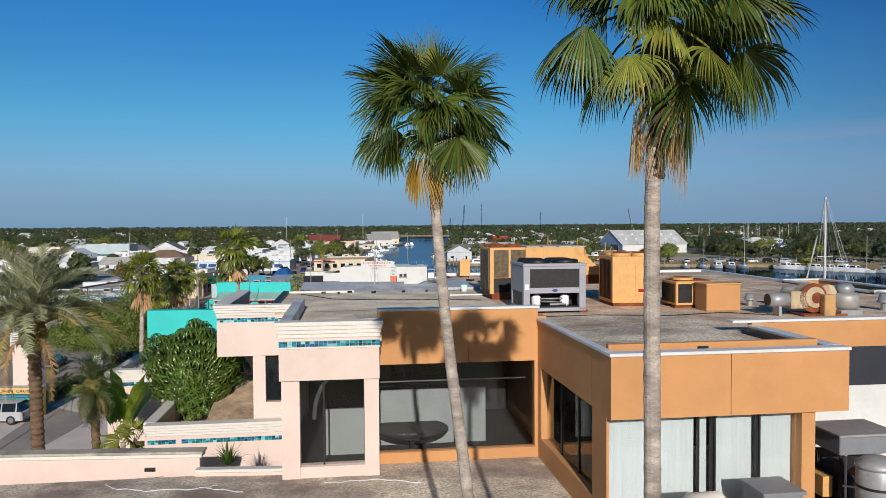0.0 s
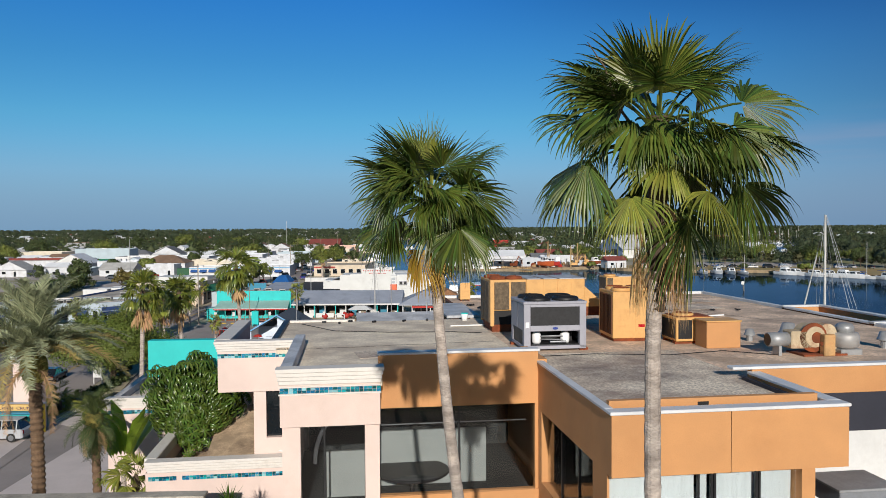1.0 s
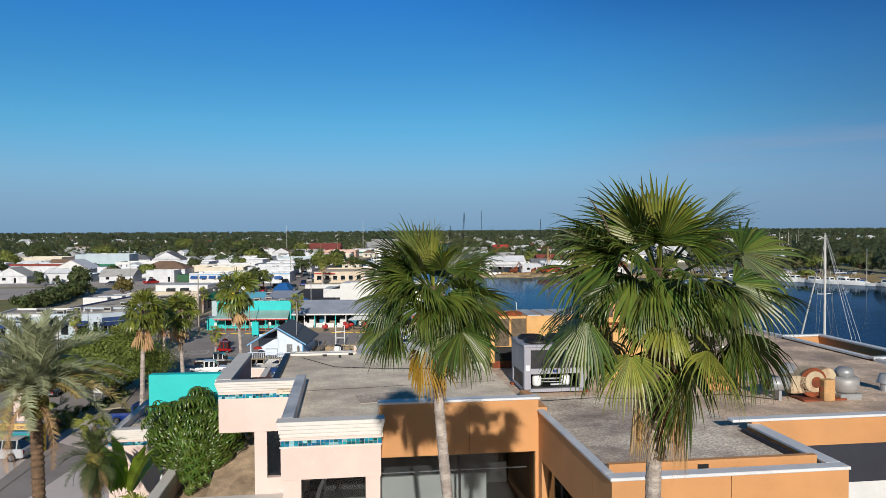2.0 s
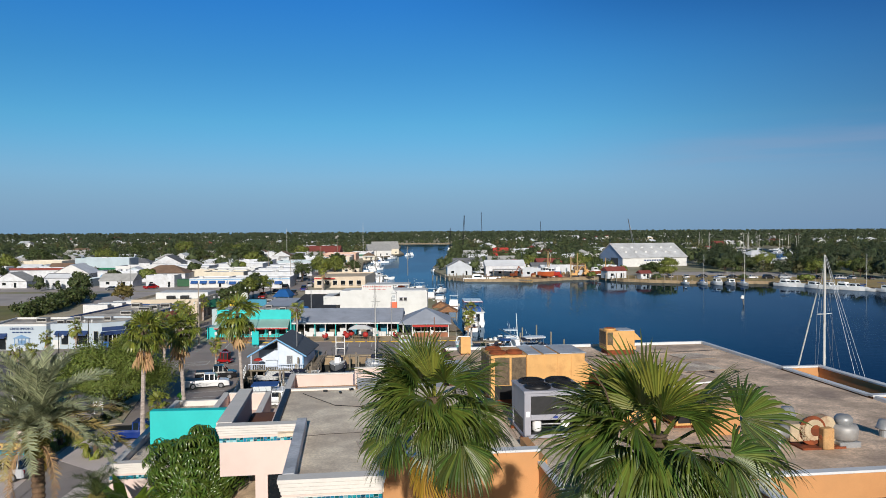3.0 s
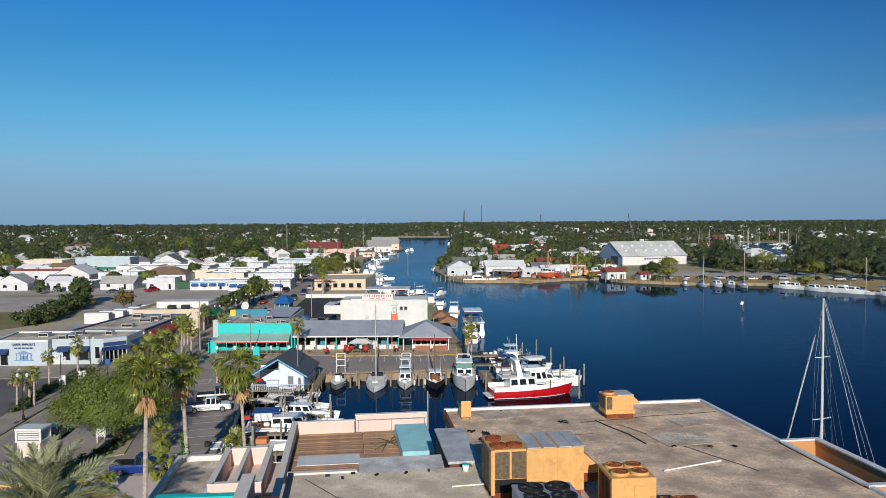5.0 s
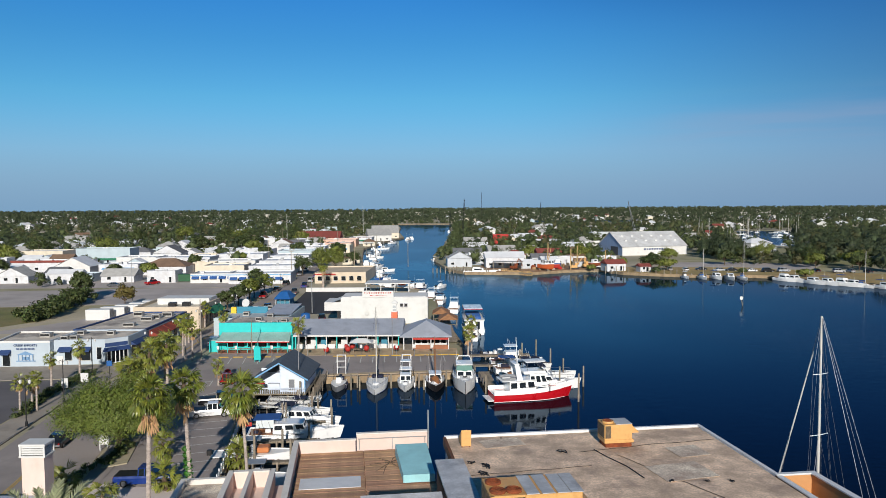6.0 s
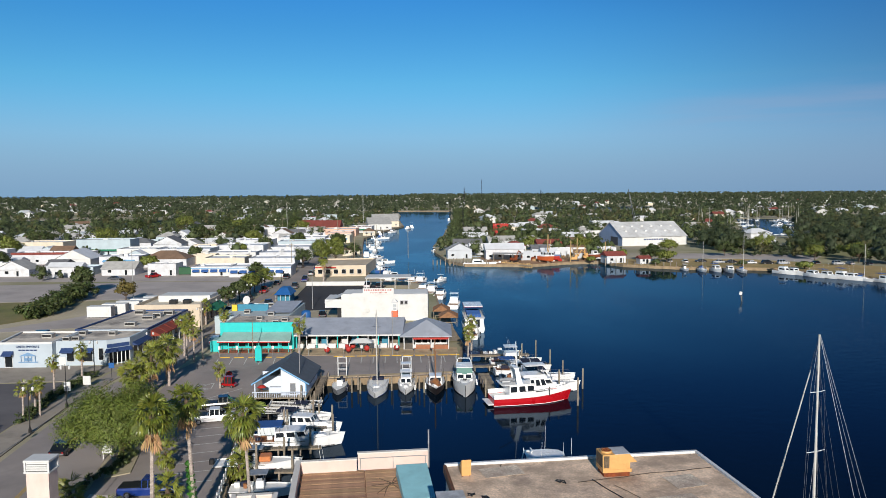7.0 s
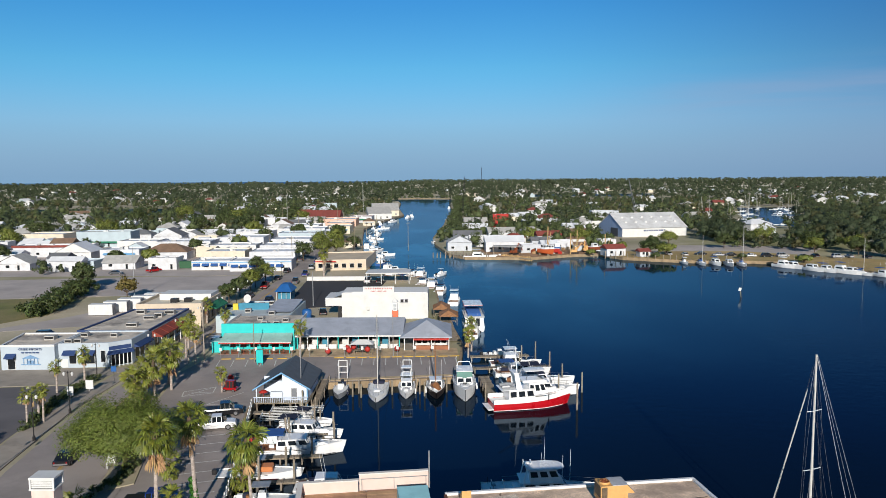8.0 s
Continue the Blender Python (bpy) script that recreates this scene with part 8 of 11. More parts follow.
vehicle("dark car at the edge of the empty lot", pose(-115, 256, 0.0, 0, 0, 5), "sedan", "grey")
vehicle("red pickup at the edge of the empty lot", pose(-104, 262, 0.0, 0, 0, 60), "pickup", "red")
rs = random.Random(3)
for i in range(16):
    vehicle("parked car along the far street", pose((-47.0 if i % 2 else -54.6) - max(0, (i * 9 - 60)) * 0.06, 186 + i * 9, 0.03, 0, 0, 92 + rs.uniform(-2, 2)), rs.choice(["suv", "sedan", "sedan", "pickup"]), rs.choice(["white", "black", "silver", "grey", "red", "blue"]), group="street cars")
for i in range(14):
    vehicle("parked car by the waterside lawn", pose(88 + i * 6.2 + rs.uniform(-1, 1), 308 - i * 1.4 + rs.uniform(-2, 2), 0.0, 0, 0, rs.choice([0, 90, 175])), rs.choice(["suv", "sedan", "sedan"]), rs.choice(["white", "black", "black", "grey", "silver", "red", "blue"]), group="waterside cars")
for i in range(6):
    vehicle("parked car before the shops", pose(-45.8 - 0.04 * i, 146 + i * 6.3, 0.03, 0, 0, 92), rs.choice(["suv", "sedan"]), rs.choice(["black", "grey", "silver", "white"]), group="shop cars")

# ---- lamps, poles, signs, planters ----
def street_lamp(x, y, h=5.6, heads=2, turn=0, group="pavement lamps"):
    t = thing("street_lamp", "black street lamp with two lantern heads", "street lamp", pose(x, y, 0.1, 0, 0, turn), group)
    part("base", MB().lathe([(0.2, -0.02), (0.18, 0.5), (0.1, 0.7)], (0, 0), 10), BLACKMET, t)
    part("pole", MB().tube([(0, 0, 0.6), (0, 0, h)], [0.08, 0.05], 8), BLACKMET, t)
    for s in (-1, 1)[:heads]:
        arm = part("arm", MB().tube([(0, 0, h - 0.3), (0.4 * s, 0, h - 0.1), (0.6 * s, 0, h - 0.25)], 0.03, 6), BLACKMET, t)
        part("lantern", MB().lathe([(0.12, h - 0.7), (0.2, h - 0.35), (0.05, h - 0.2)], (0.6 * s, 0), 8), WHITEP, arm)
    return t


for x, y in ((-53.0, 91.7), (-54.0, 102.9), (-58.3, 120.5), (-51.6, 75.5)):
    street_lamp(x, y, 6.2)
for i in range(9):
    street_lamp(-54.3 - 0.1 * max(0, i - 5), 134 + i * 14, 5.0)


def pole(label, x, y, h, r=0.09, material=None, name="utility_pole", arm=False, group=""):
    t = thing(name, label, "pole", pose(x, y, 0), group)
    part("shaft", MB().tube([(0, 0, -0.05), (0, 0, h)], [r, r * 0.6], 8), material or WOOD, t)
    if arm:
        part("crossarm", MB().box(-0.9, 0.9, -0.06, 0.06, h - 0.7, h - 0.58), WOOD, t)
    return t


pole("tall concrete light pole by the shops", -44.1, 132.3, 11, 0.14, CONC, "light_pole")
pole("slender grey light pole in the lot", -87.2, 205, 14.5, 0.13, GALV, "light_pole")
pole("slender grey light pole by the boathouse", -34.2, 190, 9.0, 0.12, GALV, "light_pole")
pole("grey lamp pole before the arcade", -9.6, 135.2, 8.2, 0.08, GALV, "light_pole")
pole("grey lamp pole beside the hut", -21.8, 108.9, 8.3, 0.07, GALV, "light_pole")
pole("grey lamp pole by the teal porch", -34.7, 131.5, 7.6, 0.09, WOOD, "light_pole")
for i in range(14):
    pole("wooden utility pole in the far town", -58 - i * 9 + 30 * (i % 3), 280 + 26 * i, 11 + (i % 3), 0.14, WOOD, arm=True, group="utility poles")
for i in range(13):
    x = -41.8 + 3.3 * i
    t = thing("parking_sign", "white parking sign on a thin post", "sign", pose(x, 134.7 + 0.06 * i, 0.02), "parking signs")
    part("post", MB().tube([(0, 0, 0), (0, 0, 2.0)], 0.035, 6), GALV, t)
    part("plate", MB().box(-0.22, 0.22, -0.03, 0.0, 1.35, 2.0), WHITEP, t)
for i, (x, y) in enumerate(((-21.9, 135.6), (-18.6, 138.1), (-18.0, 136.2), (-17.5, 138.9), (-14.6, 136.9), (-9.0, 137.4), (-35.0, 117.5))):
    t = thing("umbrella", "closed red patio umbrella on a stand", "umbrella", pose(x, y, 0.05), "red umbrellas")
    part("canopy", MB().lathe([(0.32, 0.55), (0.55, 0.9), (0.5, 1.3), (0.1, 1.55)], (0, 0), 10), REDTRIM, t, smooth=True)
    part("pole", MB().tube([(0, 0, 0), (0, 0, 1.6)], 0.03, 6), ALU, t)
    part("foot", MB().lathe([(0.25, 0), (0.25, 0.06)], (0, 0), 10), CONC, t)
sheet("patio", [(-29.2, 135.2), (-7.5, 136.8), (-7.5, 141.2), (-29.2, 140.8)], 0.07, mat("sandy_patio", srgb(196, 170, 136), 0.9, var=0.12, scale=0.4, bump=0.2), "sandy brown patio before the arcade", "patio")
wsg = thing("notice_sign", "white notice board among shrubs", "sign", pose(-38.9, 82.4, 0.04))
part("board", MB().box(-0.55, 0.55, -0.06, 0.06, 0.7, 2.3, 0.02), WHITEP, wsg)
for x in (-0.5, 0.4):
    part("post", MB().box(x, x + 0.1, -0.05, 0.05, 0, 0.8), WHITEP, wsg)
for x, y, w in ((-56.2, 113.5, 1.2), (-57.5, 110.0, 1.0), (-73.5, 106.8, 1.8)):
    t = thing("notice_sign", "white street sign board", "sign", pose(x, y, 0.03))
    part("board", MB().box(-w / 2, w / 2, -0.05, 0.05, 0.5, 1.9), WHITEP, t)
    part("post", MB().box(-0.06, 0.06, -0.04, 0.04, 0, 0.6), GALV, t)
t = thing("parking_sign", "blue square sign on a post", "sign", pose(-55.0, 119.5, 0.1))
part("post", MB().tube([(0, 0, 0), (0, 0, 2.6)], 0.04, 6), BLACKMET, t)
part("plate", MB().box(-0.45, 0.45, -0.05, 0, 1.6, 2.5), BLUEROOF, t)
# planting strips
sheet("planting_island", [(-36.6, 76.5), (-34.4, 78), (-39.2, 98), (-41.4, 97.5)], 0.16, EARTH, "planted island with a kerb", "planter", 0.16)
for i in range(9):
    shrub("low green shrub in a planting strip", (-36.2 - 0.5 * i + 0.3 * (i % 2), 78 + 2.2 * i, 0.12), 0.7, 0.8, OAKD, 40 + i, 7, 40, 0.10, group="island shrubs")
for i in range(16):
    f = i / 15
    shrub("clipped green hedge shrub along the pavement", (-56.5 - 1.0 * math.sin(f * 3) - 2.0 * f, 96 + 24 * f, 0.05), 1.1, 1.1, OAKD, 60 + i, 9, 45, 0.12, group="hedge")
for i, (x, y) in enumerate(((-60.5, 86), (-59.5, 88.5), (-62.0, 84.0), (-58.8, 91))):
    shrub("tawny ornamental grass clump", (x, y, 0.0), 1.3, 1.5, mat("dry_plume", srgb(170, 150, 96), 0.9, var=0.2, scale=1, bump=0.1, island=0.3) if i == 0 else bpy.data.materials["dry_plume"], 80 + i, 10, 60, 0.16, group="grass clumps")

# small palms along the pavement and round the car park
def small_palm(x, y, h, s, seed, n=20, dead=4, z=0.05, group="street palms"):
    return fan_palm("slender fan palm beside the street", [(x, y, z), (x + 0.05 * s, y, h * 0.6), (x, y + 0.1, h)], 0.12 * s, 0.085 * s, n, s * (1.0 if group == "clump palms" else 0.72), dead + 3, seed, low=-35, group=group, joined=True)


for k, (x, y, h, s) in enumerate(((-56.7, 96.7, 4.6, 1.2), (-57.6, 101.2, 3.6, 1.5), (-55.6, 98.8, 4.6, 1.2), (-61.2, 113.1, 4.3, 1.4), (-59.1, 117.8, 5.2, 1.5))):
    small_palm(x, y, h, s, 100 + k, 18, 3)
for k, (x, y, h, s) in enumerate(((-44.8, 110.5, 5.4, 1.9), (-43.6, 114.3, 6.0, 1.9), (-45.2, 117.5, 5.2, 1.9), (-47.0, 113.0, 4.2, 1.8), (-46.0, 106.5, 3.6, 1.7), (-47.6, 109.2, 3.2, 1.6))):
    small_palm(x, y, h, s, 120 + k, 22, 2, group="clump palms")
for k, (x, y, h, s) in enumerate(((-46.7, 131.4, 6.2, 1.5), (-45.3, 131.0, 5.8, 1.6), (-48.6, 135.5, 6.4, 1.6), (-26.9, 134.4, 6.0, 1.7), (4.4, 133.8, 4.3, 1.5), (5.2, 138.8, 5.6, 1.6), (-47.2, 156, 4.6, 1.6), (-55.0, 168, 4.4, 1.8), (-40.6, 247, 7.6, 2.6), (-52.0, 148.5, 4.8, 1.6), (-35.1, 112.8, 3.1, 1.4))):
    small_palm(x, y, h, s, 140 + k, 20, 3, group="car park palms")
for k, (x, y, h, r) in enumerate(((-57.5, 205, 7, 3.2), (-56.5, 213, 8, 3.6), (-57.5, 222, 7.5, 3.6), (-56.8, 232, 7, 3.2), (-58, 196, 6, 2.8), (-50, 300, 11, 5.5), (-56, 292, 9, 4.4), (-45, 306, 10, 4.6), (-40.5, 330, 8, 4), (-56, 330, 10, 5), (-66, 258, 6.5, 3))):
    leafy_tree("small leafy street tree", (x, y, 0), h, r, OAK if k % 2 else OAKD, 34, 120, 0.2, 200 + k, 0.16, group="street trees")
leafy_tree("lone yellowing tree at the lot edge", (-88.5, 203.1, 0), 6.8, 3.0, leaf_mat("autumn_leaf", srgb(126, 114, 60), 0.7, 0.3, 0.2), 30, 60, 0.3, 230, 0.16)
leafy_tree("dark green tree at the end of the hedge", (-109, 220, 0), 9.5, 4.4, OAKD, 36, 70, 0.36, 231, 0.2)
for i in range(12):
    f = i / 11
    shrub("dense dark green hedge bush beside the lawn", (-101.5 - 7.5 * f + (i % 3) * 1.6, 178 + 38 * f, 0), 3.4, 3.6 + 1.6 * f, OAKD, 240 + i, 14, 60, 0.34, group="lawn hedge")

# ---- boats ----
WLEV = -1.0
TEAK = mat("varnished_wood", srgb(150, 100, 62), 0.5, var=0.2, scale=1.5, bump=0.1, stretch=(1, 6, 1))
NAVYCANVAS = mat("navy_canvas", srgb(30, 36, 62), 0.85, var=0.1, scale=1, bump=0.1)
GREYHULL = mat("grey_hull_paint", srgb(150, 154, 160), 0.35, var=0.08, scale=0.8, bump=0)
BOATGLASS = mat("boat_window", (0.015, 0.02, 0.026), 0.08, var=0.2, scale=1, bump=0)
MASTP = mat("pale_mast_paint", srgb(214, 212, 206), 0.4, var=0.05, scale=1, bump=0)
DECKC = mat("pale_deck", (0.82, 0.82, 0.80), 0.7, var=0.06, scale=1.5, bump=0.1)


def hull_parts(t, L, B, fb, hull, stripe=None, deck=DECKC, sheer=0.35, n=14, full=0.36, boot=None):
    """A hull along +X from the stern at 0, afloat at z = 0: shell, deck, rub rail and a bulwark."""
    secs = []
    for i in range(n + 1):
        s = i / n
        k = 1 - max(0.0, (s - full) / (1 - full)) ** 2.15
        b = B / 2 * (0.9 + 0.1 * min(1, s / 0.3)) * max(0.02, k)
        z = fb + sheer * fb * max(0, (s - 0.25) / 0.75) ** 1.7
        x = L * s + (0.0 if s < 1 else 0.0)
        keel = -0.45 + 0.45 * max(0, (s - 0.75) / 0.25) ** 2
        rake = 0.5 * fb * max(0.0, (s - 0.6) / 0.4) ** 2
        secs.append([(x + rake, -b, z), (x + rake * 0.6, -b * 0.985, z * 0.5), (x + rake * 0.1, -b * 0.92, 0.04), (x - rake * 0.2, -b * 0.55, keel * 0.6), (x - rake * 0.3, 0, keel),
                     (x - rake * 0.2, b * 0.55, keel * 0.6), (x + rake * 0.1, b * 0.92, 0.04), (x + rake * 0.6, b * 0.985, z * 0.5), (x + rake, b, z)])
    lower = [[q for q in sc] for sc in secs]
    part("hull", MB().loft(lower, closed=False, cap=False).add(secs[0], [tuple(range(9))]), hull, t, smooth=False)
    dk = MB()
    for a, b in zip(secs, secs[1:]):
        dk.add([(a[0][0], a[0][1] * 0.97, a[0][2] - 0.08), (b[0][0], b[0][1] * 0.97, b[0][2] - 0.08), (b[8][0], b[8][1] * 0.97, b[8][2] - 0.08), (a[8][0], a[8][1] * 0.97, a[8][2] - 0.08)], [(0, 1, 2, 3)])
    part("deck", dk, deck, t)
    for side in (() if t.get("far") else (0, 8)):
        part("rub_rail", MB().tube([sc[side] for sc in secs], 0.045, 5), stripe or HULLW, t)
    if boot and not t.get("far"):
        for side in (2, 6):
            part("boot_stripe", MB().tube([(sc[side][0], sc[side][1] * 1.01, 0.10) for sc in secs[:-1]], 0.05, 4), boot, t)
    return secs


def rail(t, secs, i0, i1, h=0.55, material=None):
    """A bow rail with stanchions."""
    for side in (0, 8):
        pts = [(sc[side][0], sc[side][1] * 0.95, sc[side][2] + h) for sc in secs[i0:i1 + 1]]
        part("bow_rail", MB().tube(pts, 0.022, 5), material or ALU, t)
        for sc in secs[i0:i1 + 1:2]:
            part("stanchion", MB().tube([(sc[side][0], sc[side][1] * 0.95, sc[side][2] - 0.05), (sc[side][0], sc[side][1] * 0.95, sc[side][2] + h)], 0.016, 4), material or ALU, t)


def cabin(t, x0, x1, w, z0, h, material=None, slope_f=0.4, slope_b=0.1, win=True, name="cabin", inset=0.12):
    """A deckhouse with sloping ends, windows on all sides."""
    a = [(x0, w / 2), (x1, w / 2 * 0.92)]
    vs = [(x0, -w / 2, z0), (x1, -w / 2 * 0.9, z0), (x1, w / 2 * 0.9, z0), (x0, w / 2, z0),
          (x0 + slope_b, -w / 2 + inset, z0 + h), (x1 - slope_f, -w / 2 * 0.9 + inset, z0 + h), (x1 - slope_f, w / 2 * 0.9 - inset, z0 + h), (x0 + slope_b, w / 2 - inset, z0 + h)]
    c = part(name, MB().add(vs, [(0, 1, 5, 4), (1, 2, 6, 5), (2, 3, 7, 6), (3, 0, 4, 7), (4, 5, 6, 7)]), material or HULLW, t)
    if win:
        V = [Vector(v) for v in vs]
        few = "group" in t
        for q0, q1, q2, q3, m in ((0, 1, 5, 4, 1 if few else 3), (1, 2, 6, 5, 1 if few else 2), (2, 3, 7, 6, 1 if few else 3)):
            for k in range(m):
                f0, f1 = (k + 0.14) / m, (k + 0.86) / m
                lo, hi = 0.38, 0.85
                p = lambda f, g: V[q0].lerp(V[q1], f).lerp(V[q3].lerp(V[q2], f), g)
                nn = (V[q1] - V[q0]).cross(V[q3] - V[q0]).normalized() * 0.012
                part("window", MB().add([p(f0, lo) + nn, p(f1, lo) + nn, p(f1, hi) + nn, p(f0, hi) + nn], [(0, 1, 2, 3)]), BOATGLASS, c)
    return c


def place_boat(name, label, x, y, turn, group="", category="boat"):
    t = thing(name, label, category, pose(x, y, WLEV, 0, 0, turn), group)
    if group in ("far boats", "inlet boats", "channel boats"):
        t["far"] = True
    return t


def dress(t, L, B, fb, seed):
    """Fenders, rods, coolers and a life ring on a boat in use."""
    rs = random.Random(seed)
    for i in range(4):
        x, sd = L * rs.uniform(0.15, 0.7), rs.choice([-1, 1])
        part("fender", MB().tube([(x, sd * B * 0.53, fb - 0.75), (x, sd * B * 0.53, fb - 0.68), (x, sd * B * 0.53, fb - 0.2), (x, sd * B * 0.53, fb - 0.12)], [0.04, 0.12, 0.12, 0.03], 8), rs.choice([HULLW, NAVYCANVAS, BLACKMET]), t)
    for i in range(4):
        x, sd = L * rs.uniform(0.1, 0.4), rs.choice([-1, 1])
        part("fishing_rod", MB().tube([(x, sd * B * 0.42, fb), (x - 0.5, sd * B * 0.48, fb + rs.uniform(1.4, 2.6))], [0.02, 0.008], 4), BLACKMET, t)
    for i in range(3):
        x, y, w = L * rs.uniform(0.06, 0.24), B * rs.uniform(-0.28, 0.2), rs.uniform(0.35, 0.6)
        part("deck_box", MB().box(x, x + w * 1.4, y, y + w, fb - 0.03, fb + rs.uniform(0.3, 0.55), 0.03), rs.choice([HULLW, DECKC, HULLW, TEAK, NAVYCANVAS]), t)
    part("rub_rail", MB().tube([(0.05, -B * 0.47, fb - 0.1), (L * 0.4, -B * 0.515, fb - 0.06), (L * 0.62, -B * 0.47, fb)], 0.03, 5), BLACKMET, t)


def cruiser(label, x, y, turn, L=9, B=3.0, fb=0.95, hull=None, top=None, fly=False, group="", name="motor_yacht", tower=False):
    far = bool(group)
    t = place_boat(name, label, x, y, turn, group)
    secs = hull_parts(t, L, B, fb, hull or HULLW, boot=HULLD)
    cabin(t, L * 0.28, L * 0.66, B * 0.78, fb + 0.02, 1.15, slope_f=0.6)
    if group in ("inlet boats", "channel boats"):
        return t
    if not far:
        dress(t, L, B, fb, int(abs(x * 7 + y)))
    part("cockpit_sole", MB().box(0.3, L * 0.28, -B * 0.36, B * 0.36, fb - 0.06, fb - 0.02), TEAK, t)
    part("foredeck_trunk", MB().add([(L * 0.62, -B * 0.26, fb), (L * 0.86, -B * 0.12, fb + 0.1), (L * 0.86, B * 0.12, fb + 0.1), (L * 0.62, B * 0.26, fb), (L * 0.62, -B * 0.2, fb + 0.4), (L * 0.8, -B * 0.1, fb + 0.36), (L * 0.8, B * 0.1, fb + 0.36), (L * 0.62, B * 0.2, fb + 0.4)],
                                   [(0, 1, 5, 4), (1, 2, 6, 5), (2, 3, 7, 6), (4, 5, 6, 7)]), HULLW, t)
    part("hatch", MB().box(L * 0.7, L * 0.75, -0.22, 0.22, fb + 0.38, fb + 0.43), BOATGLASS, t)
    if not far:
        rail(t, secs, 8, 13)
    if fly:
        part("flybridge", MB().box(L * 0.3, L * 0.56, -B * 0.34, B * 0.34, fb + 1.17, fb + 1.6, 0.06), HULLW, t)
        part("bimini", MB().box(L * 0.28, L * 0.54, -B * 0.36, B * 0.36, fb + 2.6, fb + 2.68, 0.03), top or NAVYCANVAS, t)
        for px in (0.3, 0.52):
            for s in (-1, 1):
                part("bimini_pole", MB().tube([(L * px, s * B * 0.33, fb + 1.5), (L * px, s * B * 0.33, fb + 2.62)], 0.02, 5), ALU, t)
    elif top:
        part("canopy", MB().box(L * 0.08, L * 0.36, -B * 0.38, B * 0.38, fb + 1.75, fb + 1.83, 0.03), top, t)
        for px in (0.1, 0.34):
            for s in (-1, 1):
                part("canopy_pole", MB().tube([(L * px, s * B * 0.36, fb), (L * px, s * B * 0.36, fb + 1.77)], 0.02, 5), ALU, t)
    for s in (-1, 1):
        part("antenna", MB().tube([(L * 0.42, s * B * 0.3, fb + 1.1), (L * 0.36, s * B * 0.34, fb + 4.0)], 0.014, 4), HULLW, t)
    if tower:
        for s in (-1, 1):
            for px in (0.3, 0.5):
                part("tower_leg", MB().tube([(L * px, s * B * 0.33, fb), (L * (0.36 + (px - 0.3) * 0.5), s * B * 0.2, fb + 3.2)], 0.03, 5), HULLW, t)
        part("tower_top", MB().box(L * 0.3, L * 0.52, -B * 0.3, B * 0.3, fb + 3.2, fb + 3.3, 0.02), HULLW, t)
        part("hardtop", MB().box(L * 0.26, L * 0.54, -B * 0.36, B * 0.36, fb + 1.95, fb + 2.03, 0.02), HULLW, t)
    return t


def console(label, x, y, turn, L=6.8, B=2.4, hull=None, top=HULLW, ttop=True, group="", name="fishing_boat", engine=True, zlift=0.0):
    t = place_boat(name, label, x, y, turn, group)
    t.location.z += zlift
    hull_parts(t, L, B, 0.75, hull or HULLW, n=12, sheer=0.3, full=0.45)
    if not group:
        dress(t, L, B, 0.75, int(abs(x * 7 + y)))
    part("console", MB().box(L * 0.4, L * 0.52, -0.4, 0.4, 0.65, 1.6, 0.05), HULLW, t)
    part("windscreen", MB().box(L * 0.5, L * 0.515, -0.36, 0.36, 1.6, 1.9), BOATGLASS, t)
    part("seat", MB().box(L * 0.28, L * 0.36, -0.5, 0.5, 0.65, 1.25, 0.05), DECKC, t)
    if ttop:
        part("t_top", MB().box(L * 0.3, L * 0.58, -0.8, 0.8, 2.35, 2.42, 0.03), top, t)
        for px in (0.38, 0.53):
            for s in (-1, 1):
                part("t_top_leg", MB().tube([(L * px, s * 0.45, 0.65), (L * px, s * 0.55, 2.36)], 0.03, 5), ALU, t)
    if engine:
        part("outboard", MB().box(-0.6, -0.05, -0.25, 0.25, 0.55, 1.25, 0.08).box(-0.4, -0.2, -0.08, 0.08, -0.4, 0.6), BLACKMET, t)
    return t


